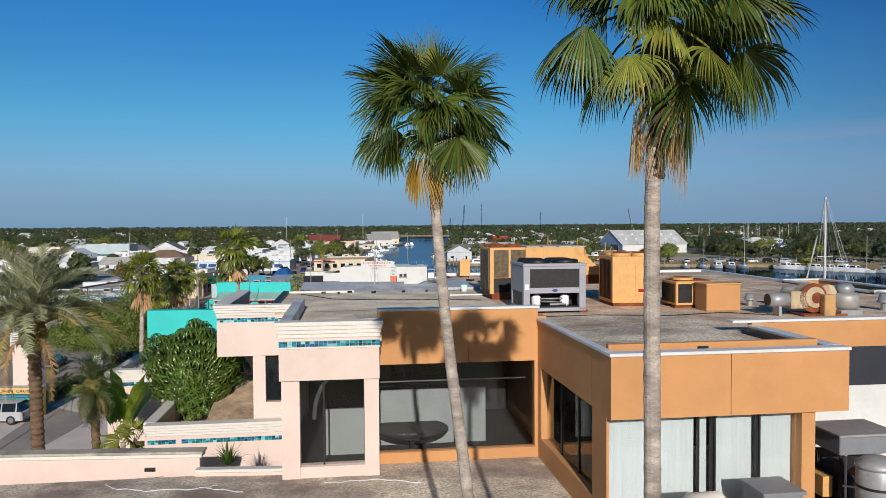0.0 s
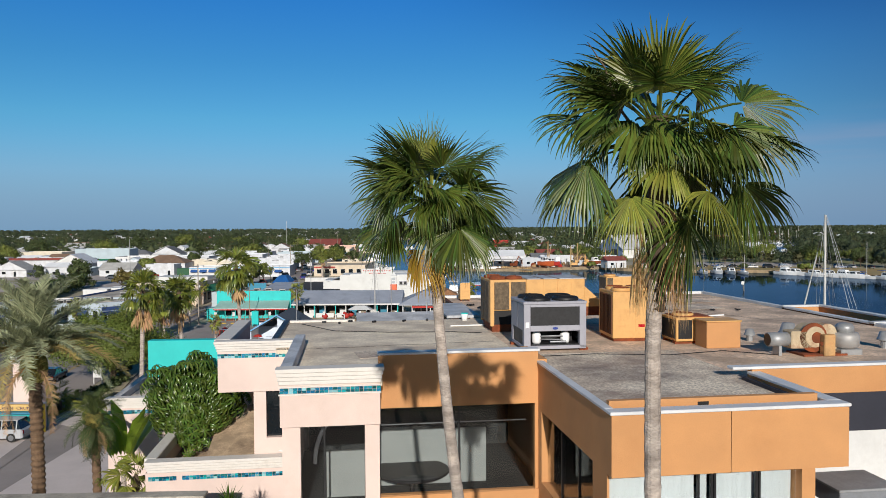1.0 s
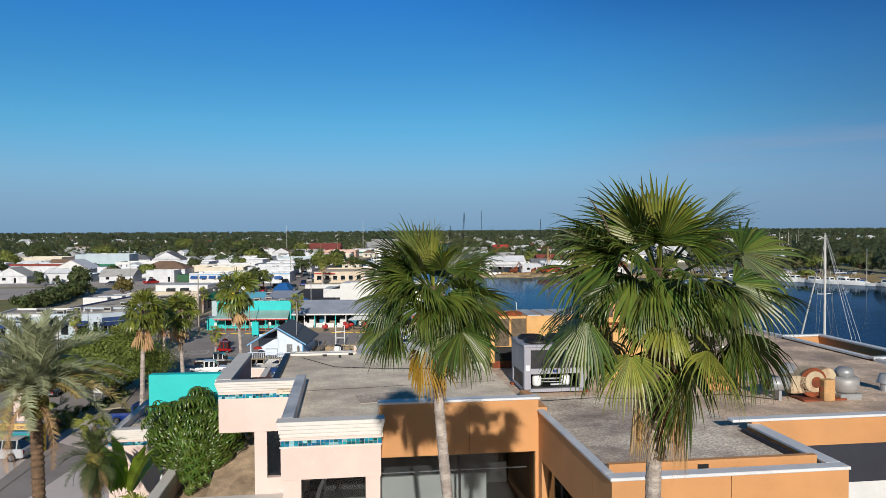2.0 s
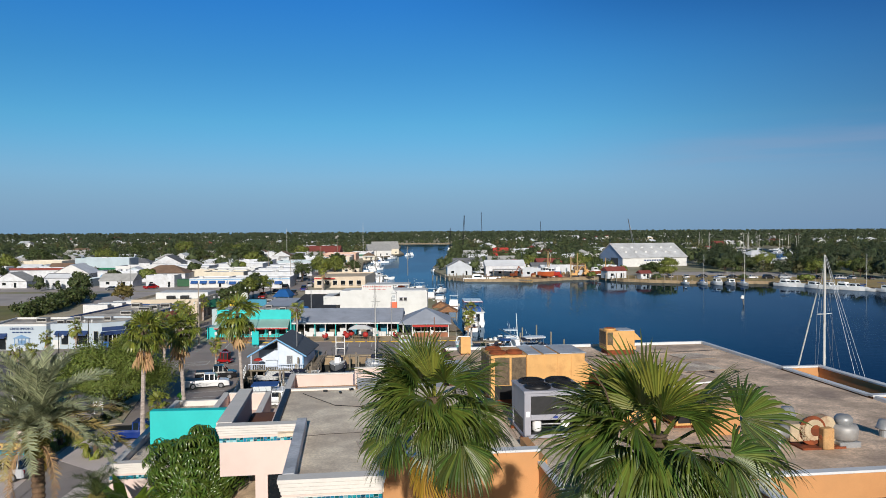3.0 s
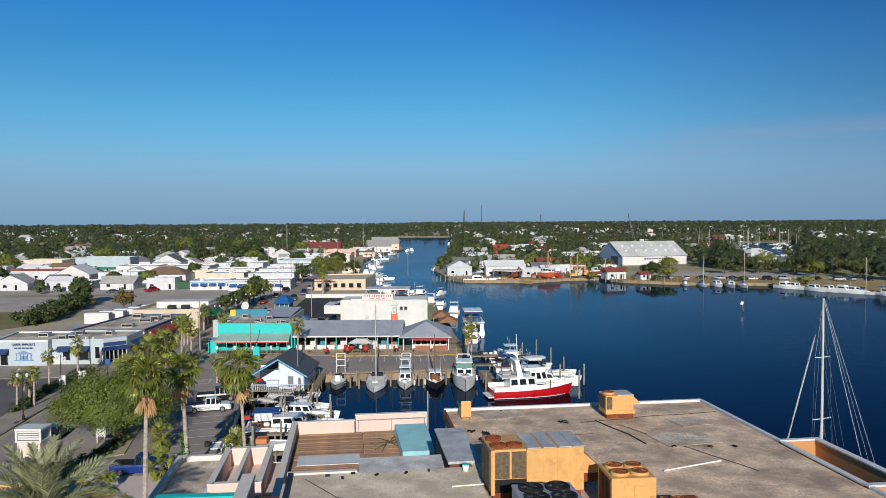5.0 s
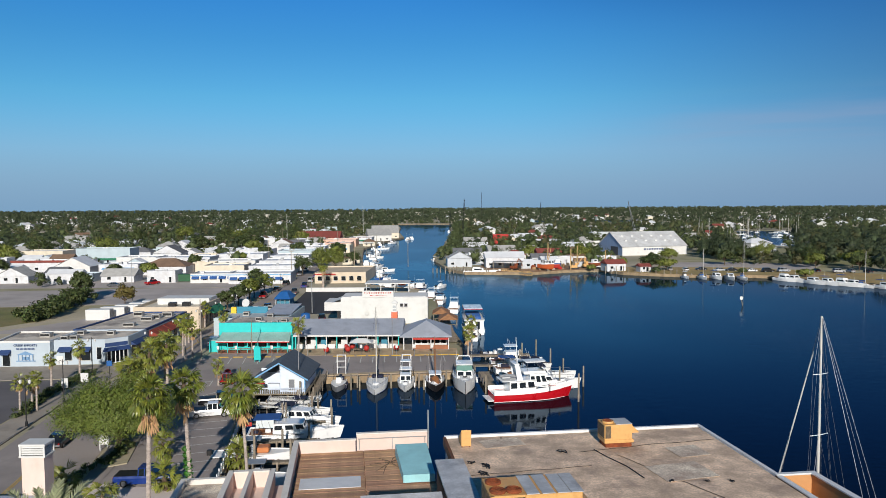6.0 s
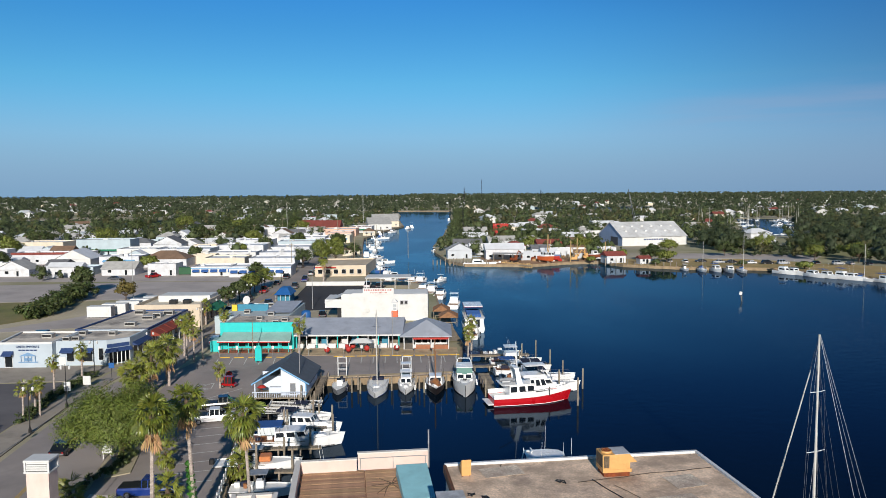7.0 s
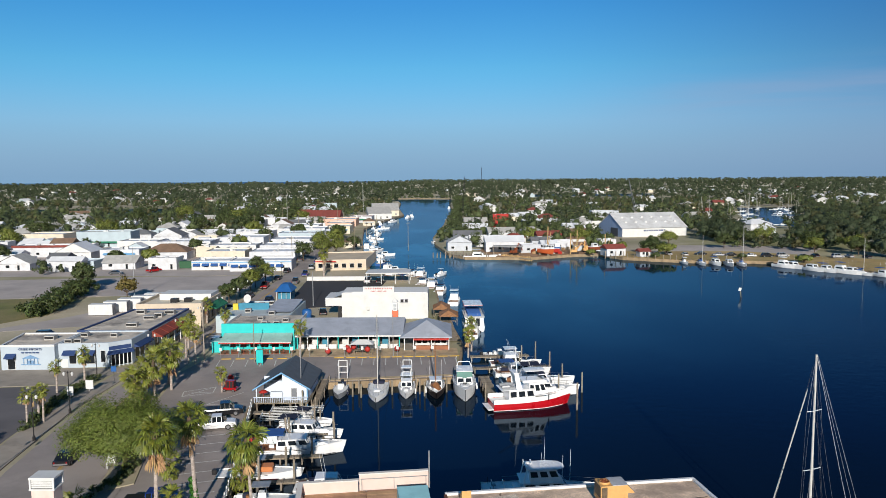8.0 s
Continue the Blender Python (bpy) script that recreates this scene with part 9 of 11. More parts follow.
def sailboat(label, x, y, turn, L=9, B=2.9, mast=12, hull=None, group="", cover=NAVYCANVAS, stout=0.09, trees=(0.55, 0.8)):
    t = place_boat("sailing_boat", label, x, y, turn, group)
    secs = hull_parts(t, L, B, 0.9, hull or HULLW, sheer=0.15, full=0.46, boot=HULLB)
    part("coachroof", MB().add([(L * 0.3, -B * 0.3, 0.85), (L * 0.72, -B * 0.16, 0.9), (L * 0.72, B * 0.16, 0.9), (L * 0.3, B * 0.3, 0.85), (L * 0.31, -B * 0.25, 1.3), (L * 0.68, -B * 0.12, 1.15), (L * 0.68, B * 0.12, 1.15), (L * 0.31, B * 0.25, 1.3)],
                              [(0, 1, 5, 4), (1, 2, 6, 5), (2, 3, 7, 6), (3, 0, 4, 7), (4, 5, 6, 7)]), HULLW, t)
    if group != "inlet boats":
        part("spray_hood", MB().box(L * 0.24, L * 0.38, -B * 0.28, B * 0.28, 1.3, 1.75, 0.12), cover, t)
    m = part("mast", MB().tube([(L * 0.56, 0, 1.0), (L * 0.56, 0, mast)], [stout, stout * 0.7], 8), MASTP, t)
    part("boom", MB().tube([(L * 0.55, 0, 2.0), (L * 0.1, 0, 2.0)], 0.06, 6), ALU, m)
    part("sail_cover", MB().tube([(L * 0.55, 0, 2.2), (L * 0.3, 0, 2.15), (L * 0.1, 0, 2.1)], [0.16, 0.14, 0.08], 8), cover, m)
    if group == "inlet boats":
        return t
    for z in [mast * q for q in trees]:
        part("spreader", MB().tube([(L * 0.56, -0.7, z), (L * 0.56, 0.7, z)], 0.025, 4), ALU, m)
    for p, q in (((L * 0.97, 0, 1.0), (L * 0.56, 0, mast)), ((0.1, 0, 0.9), (L * 0.56, 0, mast)), ((L * 0.53, -B * 0.46, 0.9), (L * 0.56, -0.7, mast * 0.55)), ((L * 0.56, -0.7, mast * 0.55), (L * 0.56, 0, mast)),
                 ((L * 0.53, B * 0.46, 0.9), (L * 0.56, 0.7, mast * 0.55)), ((L * 0.56, 0.7, mast * 0.55), (L * 0.56, 0, mast))):
        part("stay", MB().tube([p, q], 0.012, 4), ALU, m)
    if not group:
        rail(t, secs, 1, 13, 0.5)
    return t


# red trawler yacht
ty = place_boat("trawler_yacht", "white trawler yacht with a bright red hull", 6.9, 107.0, 11.5)
secs = hull_parts(ty, 12.0, 4.0, 1.15, HULLR, sheer=0.42, full=0.5, boot=HULLW)
bul = MB()
for a, b in zip(secs, secs[1:]):
    for side in (0, 8):
        pa, pb = a[side], b[side]
        h = 0.62
        bul.add([pa, pb, (pb[0], pb[1] * 1.0, pb[2] + h), (pa[0], pa[1] * 1.0, pa[2] + h)], [(0, 1, 2, 3)])
part("bulwark", bul, HULLW, ty)
part("swim_platform", MB().box(-0.9, 0.05, -1.7, 1.7, 0.25, 0.4, 0.04), HULLW, ty)
cabin(ty, 2.4, 6.6, 3.1, 1.25, 1.75, slope_f=0.3, slope_b=0.05, name="saloon")
cabin(ty, 5.6, 8.6, 2.7, 1.9, 1.95, slope_f=0.75, slope_b=0.0, name="pilothouse")
part("boat_deck", MB().box(1.2, 6.4, -1.65, 1.65, 3.0, 3.1, 0.03), HULLW, ty)
part("fly_coaming", MB().box(4.6, 8.1, -1.3, 1.3, 3.85, 4.3, 0.12), HULLW, ty)
part("fly_bimini", MB().tube([(5.0, 0, 5.55), (6.6, 0, 5.7), (8.0, 0, 5.5)], [1.15, 1.25, 1.1], 14), HULLW, ty).matrix_basis = Matrix.Translation((0, 0, 4.95)) @ Matrix.Diagonal((1, 1, 0.12, 1)) @ Matrix.Translation((0, 0, -0.0))
part("arch", MB().add([(3.6, -1.3, 3.1), (4.5, -1.3, 3.1), (3.9, -1.15, 5.4), (3.3, -1.15, 5.4)], [(0, 1, 2, 3)]).add([(3.6, 1.3, 3.1), (4.5, 1.3, 3.1), (3.9, 1.15, 5.4), (3.3, 1.15, 5.4)], [(3, 2, 1, 0)]).box(3.2, 4.0, -1.2, 1.2, 5.3, 5.5, 0.05), HULLW, ty)
part("mast", MB().tube([(4.0, 0, 5.4), (3.8, 0, 9.2)], [0.08, 0.05], 6), HULLW, ty)
part("boom", MB().tube([(4.0, 0, 5.6), (1.2, 0, 7.0)], 0.05, 6), ALU, ty)
part("dinghy", MB().tube([(1.5, -0.6, 3.35), (2.6, -0.75, 3.4), (3.6, -0.2, 3.45), (3.6, 0.2, 3.45), (2.6, 0.75, 3.4), (1.5, 0.6, 3.35)], 0.25, 8), GREYHULL, ty)
part("windscreen_cover", MB().add([(7.9, -1.1, 4.3), (7.9, 1.1, 4.3), (7.3, 1.0, 4.9), (7.3, -1.0, 4.9)], [(0, 1, 2, 3)]), BOATGLASS, ty)
for x in (5.2, 7.6):
    for s in (-1, 1):
        part("bimini_pole", MB().tube([(x, s * 1.15, 4.2), (x, s * 1.1, 5.5)], 0.03, 5), ALU, ty)
rail(ty, [[(p[0], p[1], p[2] + 0.4) for p in sc] for sc in secs], 5, 13, 0.55)
part("fender", MB().tube([(8.4, -2.0, 1.3), (8.4, -2.0, 2.6)], 0.06, 6), BLACKMET, ty)

# the row moored bow-out along the quay
console("grey fishing boat with a black console", -16.9, 118.6, -88, 6.6, 2.3, GREYHULL, BLACKMET, False)
sailboat("white sailing boat moored bow-out at the quay", -10.7, 119.4, -89.5, 9.2, 3.3, 13.0)
cruiser("white sport fishing boat with a tower", -6.2, 119.2, -89, 7.2, 2.7, 0.8, tower=True, name="fishing_boat")
old = cruiser("old brown wooden work boat", -1.6, 120.3, -88, 8.5, 3.0, 0.9, HULLD, name="work_boat")
for x, h in ((2.0, 7.5), (5.2, 6.2)):
    part("mast", MB().tube([(x, 0, 0.9), (x, 0, h)], 0.07, 6), TEAK, old)
part("heaped_net", MB().tube([(4.5, -0.8, 1.1), (6.2, 0.0, 1.5), (7.2, 0.6, 1.2)], [0.4, 0.6, 0.3], 9), TEAK, old)
ec = cruiser("white express cruiser moored bow-out at the quay", 3.2, 120.4, -90, 10.0, 3.7, 1.6, name="express_cruiser")
GREENGLASS = mat("green_tinted_glass", srgb(120, 160, 150), 0.1, var=0.05, scale=1, bump=0)
part("windshield", MB().loft([[(6.2 - 0.35 * abs(y), y, 2.7) for y in (-1.3, -0.65, 0, 0.65, 1.3)], [(5.5 - 0.3 * abs(y), y * 0.92, 3.5) for y in (-1.3, -0.65, 0, 0.65, 1.3)]], closed=False, cap=False), GREENGLASS, ec, "green-tinted windshield")
part("hardtop", MB().box(2.0, 5.6, -1.35, 1.35, 3.5, 3.66, 0.08), HULLW, ec)
for y in (-1.25, 1.15):
    part("hardtop_leg", MB().box(2.2, 2.4, y, y + 0.1, 1.6, 3.5), HULLW, ec)
part("radar_arch", MB().tube([(2.2, -1.2, 3.6), (2.0, -0.9, 4.3), (2.0, 0.9, 4.3), (2.2, 1.2, 3.6)], 0.08, 6), HULLW, ec)
part("deck_hatch", MB().box(7.0, 7.5, -0.3, 0.3, 2.12, 2.2, 0.02), BOATGLASS, ec)
# rafts of boats behind the red yacht
cruiser("white flybridge yacht behind the red yacht", 9.5, 113.2, 5, 11.5, 3.7, 1.15, top=NAVYCANVAS, fly=True)
cruiser("white motor yacht with dark blue canvas", 9.2, 118.6, 4, 12, 3.8, 1.1, top=NAVYCANVAS, fly=True)
cruiser("white motor boat with bright blue canvas", 8.6, 124.6, 6, 9.5, 3.2, 1.0, top=HULLB)
cruiser("white sport boat with a flybridge", 8.2, 130.4, 4, 9, 3.2, 1.0, top=HULLW, fly=True)
console("grey inflatable boat at the dock", 7.4, 137.8, 8, 7, 2.2, GREYHULL, HULLW, False)
cruiser("white cabin boat beside the pier", 5.8, 154, 84, 8.5, 3.1, 0.9, top=HULLW)
# boats on the near slips and lifts
by = cruiser("white flybridge yacht with blue canvas in a slip", -24.2, 88.9, 6, 11.2, 3.6, 1.1, top=HULLB, name="motor_yacht")
part("side_curtain", MB().box(1.2, 3.3, -1.35, 1.35, 1.9, 2.85), CURTAIN, by)
part("flag", MB().box(-0.3, 0.5, -0.02, 0.02, 1.8, 2.3), REDTRIM, by)
cruiser("white sport boat with a dark cover on a lift", -22.9, 96.2, -8, 9.0, 2.9, 0.9, top=NAVYCANVAS)
console("covered runabout on a boat lift", -23.0, 100.6, -6, 7.0, 2.4, HULLW, NAVYCANVAS)
sb = console("white centre-console boat with red hull lettering", -26.0, 80.7, 5, 9.4, 2.7, HULLW, GALV, True, zlift=0.4)
for i in range(4):
    part("lettering_bar", MB().box(2.3 + 0.42 * i, 2.62 + 0.42 * i, -1.37, -1.33, 0.38, 0.62), REDTRIM, sb)
part("hull_stripe", MB().box(3.4, 7.0, -1.37, -1.33, 0.18, 0.34), REDTRIM, sb)
part("seat_pad", MB().box(4.9, 6.3, -0.75, 0.75, 0.9, 1.5, 0.1), mat("orange_vinyl", srgb(222, 140, 84), 0.6, var=0.1, scale=1, bump=0.05), sb)
for x in (2.6, 3.6):
    part("seat_pad", MB().box(x, x + 0.7, -0.6, 0.6, 0.9, 1.6, 0.1), mat("charcoal_vinyl", srgb(58, 58, 62), 0.6, var=0.1, scale=1, bump=0.05) if x < 3 else bpy.data.materials["charcoal_vinyl"], sb)
console("white skiff in a slip near the deck", -22.6, 74.5, 4, 7.0, 2.4, HULLW, GALV, True)
cruiser("white sport boat tied below the deck", -16.6, 77.6, 3, 8, 2.8, 0.9)
# the sport-fishing yacht behind the building
nb = place_boat("motor_yacht", "pale sport-fishing yacht with a windowed flybridge and tall antennas", 4.0, 76.4, 3)
nb.matrix_basis = nb.matrix_basis @ Matrix.Diagonal((0.76, 0.80, 0.74, 1))
secs = hull_parts(nb, 16.0, 4.5, 1.35, HULLW, sheer=0.3, boot=HULLD)
part("cockpit_sole", MB().box(0.4, 5.4, -1.8, 1.8, 1.28, 1.33), DECKC, nb)
cabin(nb, 5.5, 12.6, 3.7, 1.35, 1.35, slope_f=1.3, name="deckhouse")
part("deckhouse_brow", MB().box(5.2, 11.0, -1.85, 1.85, 2.70, 2.80, 0.04), HULLW, nb)
cabin(nb, 6.6, 11.2, 3.1, 2.8, 1.75, slope_f=0.9, slope_b=-0.2, name="flybridge", inset=0.16)
part("hardtop", MB().loft([[(6.1, -1.5, 4.55), (6.1, 1.5, 4.55), (6.1, 1.5, 4.68), (6.1, -1.5, 4.68)], [(9.6, -1.6, 4.6), (9.6, 1.6, 4.6), (9.6, 1.6, 4.74), (9.6, -1.6, 4.74)], [(11.0, -1.3, 4.58), (11.0, 1.3, 4.58), (11.0, 1.3, 4.70), (11.0, -1.3, 4.70)], [(11.6, -0.6, 4.55), (11.6, 0.6, 4.55), (11.6, 0.6, 4.64), (11.6, -0.6, 4.64)]]), HULLW, nb)
for sy in (-1, 1):
    part("arch_leg", MB().tube([(5.7, sy * 1.5, 2.8), (6.1, sy * 1.4, 4.6), (6.0, sy * 1.2, 5.1)], [0.10, 0.09, 0.05], 7), HULLW, nb)
    part("aerial", MB().tube([(8.6 + 0.5 * sy, sy * 1.3, 4.6), (8.7 + 0.5 * sy, sy * 1.35, 7.7 + 0.6 * sy)], [0.03, 0.012], 5), HULLW, nb)
    part("outrigger", MB().tube([(12.0 + sy, sy * 1.7, 1.5), (12.1 + sy, sy * 1.9, 6.6 - 0.4 * sy)], [0.05, 0.015], 5), HULLW, nb)
    part("side_rail", MB().tube([(3.0, sy * 2.0, 2.2), (5.6, sy * 1.9, 2.3), (5.6, sy * 1.9, 1.4)], 0.03, 5), ALU, nb)
    part("rod_holder", MB().tube([(1.0, sy * 1.6, 1.3), (0.9, sy * 1.7, 2.4)], 0.04, 5), BLACKMET, nb)
part("radar_dome", MB().lathe([(0.02, 5.0), (0.32, 5.02), (0.34, 5.2), (0.2, 5.32), (0.02, 5.34)], (6.4, -0.2), 14), HULLW, nb, smooth=True)
part("radar_scanner", MB().box(6.9, 7.1, -0.2, 1.1, 5.05, 5.2, 0.04).box(6.95, 7.05, 0.4, 0.5, 4.65, 5.05), HULLW, nb)
for x, r in ((1.6, 0.42), (3.2, 0.34)):
    part("fighting_chair", MB().box(x - 0.3, x + 0.3, -0.35, 0.35, 1.8, 1.95, 0.04).box(x - 0.35, x - 0.25, -0.35, 0.35, 1.9, 2.6, 0.03).tube([(x, 0, 1.33), (x, 0, 1.8)], 0.07, 8), HULLW if x > 2 else GREYHULL, nb)
part("bait_locker", MB().box(4.2, 5.3, -1.5, 0.3, 1.33, 2.1, 0.05), HULLW, nb)
rail(nb, secs, 10, 14, 0.7)

# the tall mast beside the building
sm = sailboat("white ketch with a tall bare mast beside the building", 34.38, 55.5, 111.6, 11.8, 3.6, 19.26, stout=0.13, trees=())
for sx in (-1, 1):
    part("backstay", MB().tube([(0.2, sx * 0.9, 1.0), (6.5, sx * 0.05, 19.1)], 0.022, 4), ALU, sm)
    part("cap_shroud", MB().tube([(6.3, sx * 1.75, 1.0), (6.6, sx * 1.05, 9.05), (6.6, sx * 0.85, 14.3), (6.6, sx * 0.05, 19.0)], 0.014, 4), ALU, sm)
    for k, z in enumerate((9.0, 14.2, 16.6)):
        part("shroud", MB().tube([(6.0 - 0.7 * k, sx * 1.75, 1.0), (6.6, sx * 0.05, z)], 0.014, 4), ALU, sm)
for z, w in ((9.03, 1.05), (14.28, 0.85)):
    part("crosstree", MB().tube([(6.6, -w, z + 0.04), (6.6, 0, z), (6.6, w, z + 0.04)], 0.035, 5), HULLW, sm)
part("furled_jib", MB().tube([(11.6, 0, 1.3), (11.4, 0, 2.0), (7.5, 0, 15.6), (7.35, 0, 16.1)], [0.03, 0.085, 0.06, 0.015], 8), MASTP, sm)
part("forestay", MB().tube([(7.4, 0, 16.0), (6.65, 0, 18.6)], 0.015, 4), ALU, sm)

# docks, pilings and boat lifts
def dock(label, x0, y0, x1, y1, w=1.4, z=-0.1, name="dock", step=2.6):
    a, b = Vector((x0, y0, 0)), Vector((x1, y1, 0))
    L = (b - a).length
    t = thing(name, label, "dock", Matrix.Translation(a) @ pose(0, 0, 0, 0, 0, math.degrees(math.atan2(y1 - y0, x1 - x0))))
    k = int(L / 0.3)
    pl = MB().box(0, 0.27, -w / 2, w / 2, z - 0.05, z).mesh("plank", WOOD)
    for i in range(k):
        o = part("plank", pl, None, t)
        o.location.x = i * L / k
    part("stringer", MB().box(0, L, -w / 2 + 0.1, -w / 2 + 0.2, z - 0.25, z - 0.05).box(0, L, w / 2 - 0.2, w / 2 - 0.1, z - 0.25, z - 0.05), WOOD, t)
    i = 0.3
    while i < L:
        for s in (-1, 1):
            part("piling", MB().tube([(i, s * w / 2, -3), (i, s * w / 2, z + 0.05)], 0.12, 8), PILE, t)
        i += step
    return t


dock("white gangway dock beside the cruiser", 6.6, 121.5, 7.6, 108.8, 1.6, 0.0)
dock("timber dock among the yachts", 5.0, 127.5, 19, 128.8, 1.3, -0.2)
dock("timber dock among the yachts", 4.8, 136.0, 16, 136.8, 1.3, -0.2)
dock("timber finger dock in the marina", -26.8, 93.4, -15.5, 94.4, 0.9)
dock("timber finger dock in the marina", -25.5, 85.8, -15.0, 86.6, 0.9)
dock("timber finger dock in the marina", -27.8, 103.2, -20.5, 103.4, 0.9)
dock("timber finger dock in the marina", -23.8, 78.6, -15, 79.2, 0.9)
dock("brown timber boardwalk by the pavilion", 1.5, 147, -0.5, 186, 2.6, 0.25)
for x, y, top in ([(-24 + 1.9 * i, 117.0 - 0.1 * (i % 2), 1.4) for i in range(2)] +
                  [(-14.6, 113.5, 1.6), (-13.8, 115.2, 1.5), (-13.2, 113.0, 1.3), (-8.4, 114.5, 1.5), (-4.0, 114.6, 1.6), (-3.2, 113.4, 1.5), (-4.6, 116.0, 1.4), (0.3, 115.5, 1.6), (-18.9, 104.5, 2.0), (-18.0, 98.5, 2.6), (-15.2, 97.0, 2.2),
                   (-21.2, 106.5, 2.4), (-20.6, 101.8, 2.3), (-14.3, 91.7, 2.6), (-16.3, 86.7, 2.4), (-18.9, 84.0, 2.2), (-20.5, 91.5, 3.4), (-20.1, 91.6, 3.4), (-22.2, 83.2, 2.5), (-17.2, 80.4, 2.2), (-21.0, 79.5, 3.0),
                   (19.6, 106.0, 3.6), (17.8, 112.2, 3.2), (19.5, 119.2, 3.0), (18.5, 126.8, 3.2), (16.8, 133.2, 3.6), (14.0, 131.0, 3.4), (6.3, 110.5, 2.2), (13.2, 127.0, 3.0), (22.0, 115.0, 2.6), (-0.7, 61.5, 3.2), (0.8, 63.5, 3.0), (-0.2, 66.0, 2.6), (33.0, 60.5, 2.2)]):
    solo("piling", MB().tube([(0, 0, -3), (0.03, 0.02, top * 0.88)], [0.15, 0.13], 9), PILE, "weathered timber mooring pile", "piling", pose(x, y, 0), "mooring piles")
for k, (x0, y0, x1, y1) in enumerate(((-28.4, 105.0, -24.6, 84.0), (-24.6, 84.0, -21.8, 66.0))):
    a, b = Vector((x0, y0, 0)), Vector((x1, y1, 0))
    fn = thing("dock_railing", "white railing along the marina edge", "railing", Matrix.Translation(a) @ pose(0, 0, 0, 0, 0, math.degrees(math.atan2(y1 - y0, x1 - x0))))
    L = (b - a).length
    for z in (0.55, 0.8, 1.05):
        part("rail", MB().tube([(0, 0, z), (L, 0, z)], 0.035, 6), WHITEP, fn)
    pst = MB().box(-0.06, 0.06, -0.06, 0.06, 0, 1.3).mesh("post", WHITEP)
    for i in range(int(L / 1.6) + 1):
        part("post", pst, None, fn).location.x = i * 1.6
for k, (x, y, turn) in enumerate(((-25.6, 98.5, 6), (-24.8, 101.4, 4))):
    lf = thing("boat_lift", "white steel boat lift frame", "boat lift", pose(x, y, 0, 0, 0, turn))
    for i in range(5):
        part("beam", MB().tube([(0, -1.4 + 0.7 * i, 0.75), (7.5, -1.4 + 0.7 * i, 0.75)], 0.05, 6), WHITEP, lf)
    for px in (0.2, 7.2):
        for py in (-1.6, 1.6):
            part("leg", MB().tube([(px, py, -3), (px, py, 1.2)], 0.11, 7), PILE, lf)
        part("cross_beam", MB().box(px - 0.07, px + 0.07, -1.6, 1.6, 0.78, 0.95), WHITEP, lf)
for x in (-16.9, -6.2):
    sf = thing("dock_ladder_tower", "white steel hoist frame at the quay", "hoist", pose(x, 119.8, 0))
    for px in (-0.7, 0.7):
        part("leg", MB().box(px - 0.07, px + 0.07, -0.07, 0.07, 0.0, 3.3), WHITEP, sf)
    for z in (1.2, 2.2, 3.2):
        part("rung", MB().box(-0.7, 0.7, -0.06, 0.06, z, z + 0.12), WHITEP, sf)
mk = thing("channel_marker", "small channel marker on a leaning pile", "marker", pose(83.9, 205.3, WLEV))
part("pile", MB().tube([(0.3, 0, -2), (-0.45, 0, 2.4)], 0.14, 8), PILE, mk)
part("board", MB().add([(-0.95, -0.2, 1.9), (-0.2, -0.2, 1.75), (0.0, -0.2, 2.65), (-0.75, -0.2, 2.8), (-0.95, -0.12, 1.9), (-0.2, -0.12, 1.75), (0.0, -0.12, 2.65), (-0.75, -0.12, 2.8)], [(0, 1, 2, 3), (7, 6, 5, 4), (0, 4, 5, 1), (1, 5, 6, 2), (2, 6, 7, 3), (3, 7, 4, 0)]), WHITEP, mk)
# far moored boats
rs = random.Random(9)
for i, (x, y, kind) in enumerate(((94, 288.5, "n"), (99.6, 285.5, "s"), (104.2, 284.2, "c"), (109.4, 282.6, "c"), (113.8, 281.6, "s"), (124.4, 275.2, "c"), (128.0, 274.0, "c"), (130.8, 266.4, "c"), (134.4, 262, "c"), (137.0, 259.5, "c"), (139.6, 256.0, "c"), (142.4, 254.2, "s"), (146.5, 248, "c"), (150, 243, "s"), (154, 239, "c"), (2.5, 345, "c"), (-4, 372, "n"),
                                  (-38, 390, "c"), (-42, 410, "n"), (-30, 318, "n"), (-32, 330, "c"), (-37, 352, "c"), (-34, 300, "c"), (-46, 480, "n"), (-40, 545, "c"), (-30, 600, "c"), (-26, 615, "c"), (2, 420, "c"), (12, 700, "n"), (4, 560, "n"), (6, 760, "c"), (-22, 262, "c"), (-20, 246, "c"), (-2.5, 252, "n"))):
    turn = rs.uniform(-80, -66) if x > 120 else rs.uniform(-100, -84) if x > 90 else rs.uniform(60, 110)
    if kind == "s":
        sailboat("white sailing boat moored at the far bank", x, y, turn, 9, 2.8, 12 + rs.uniform(-1, 3), group="far boats", cover=HULLB)
    elif kind == "n":
        console("white open boat moored along the bank", x, y, turn, 7.5, 2.5, group="far boats")
    else:
        cruiser("white motor boat moored along the bank", x, y, turn, rs.uniform(8, 11), 3.1, 1.1, top=rs.choice([None, HULLW, NAVYCANVAS, HULLB]), fly=rs.random() < 0.4, group="far boats")

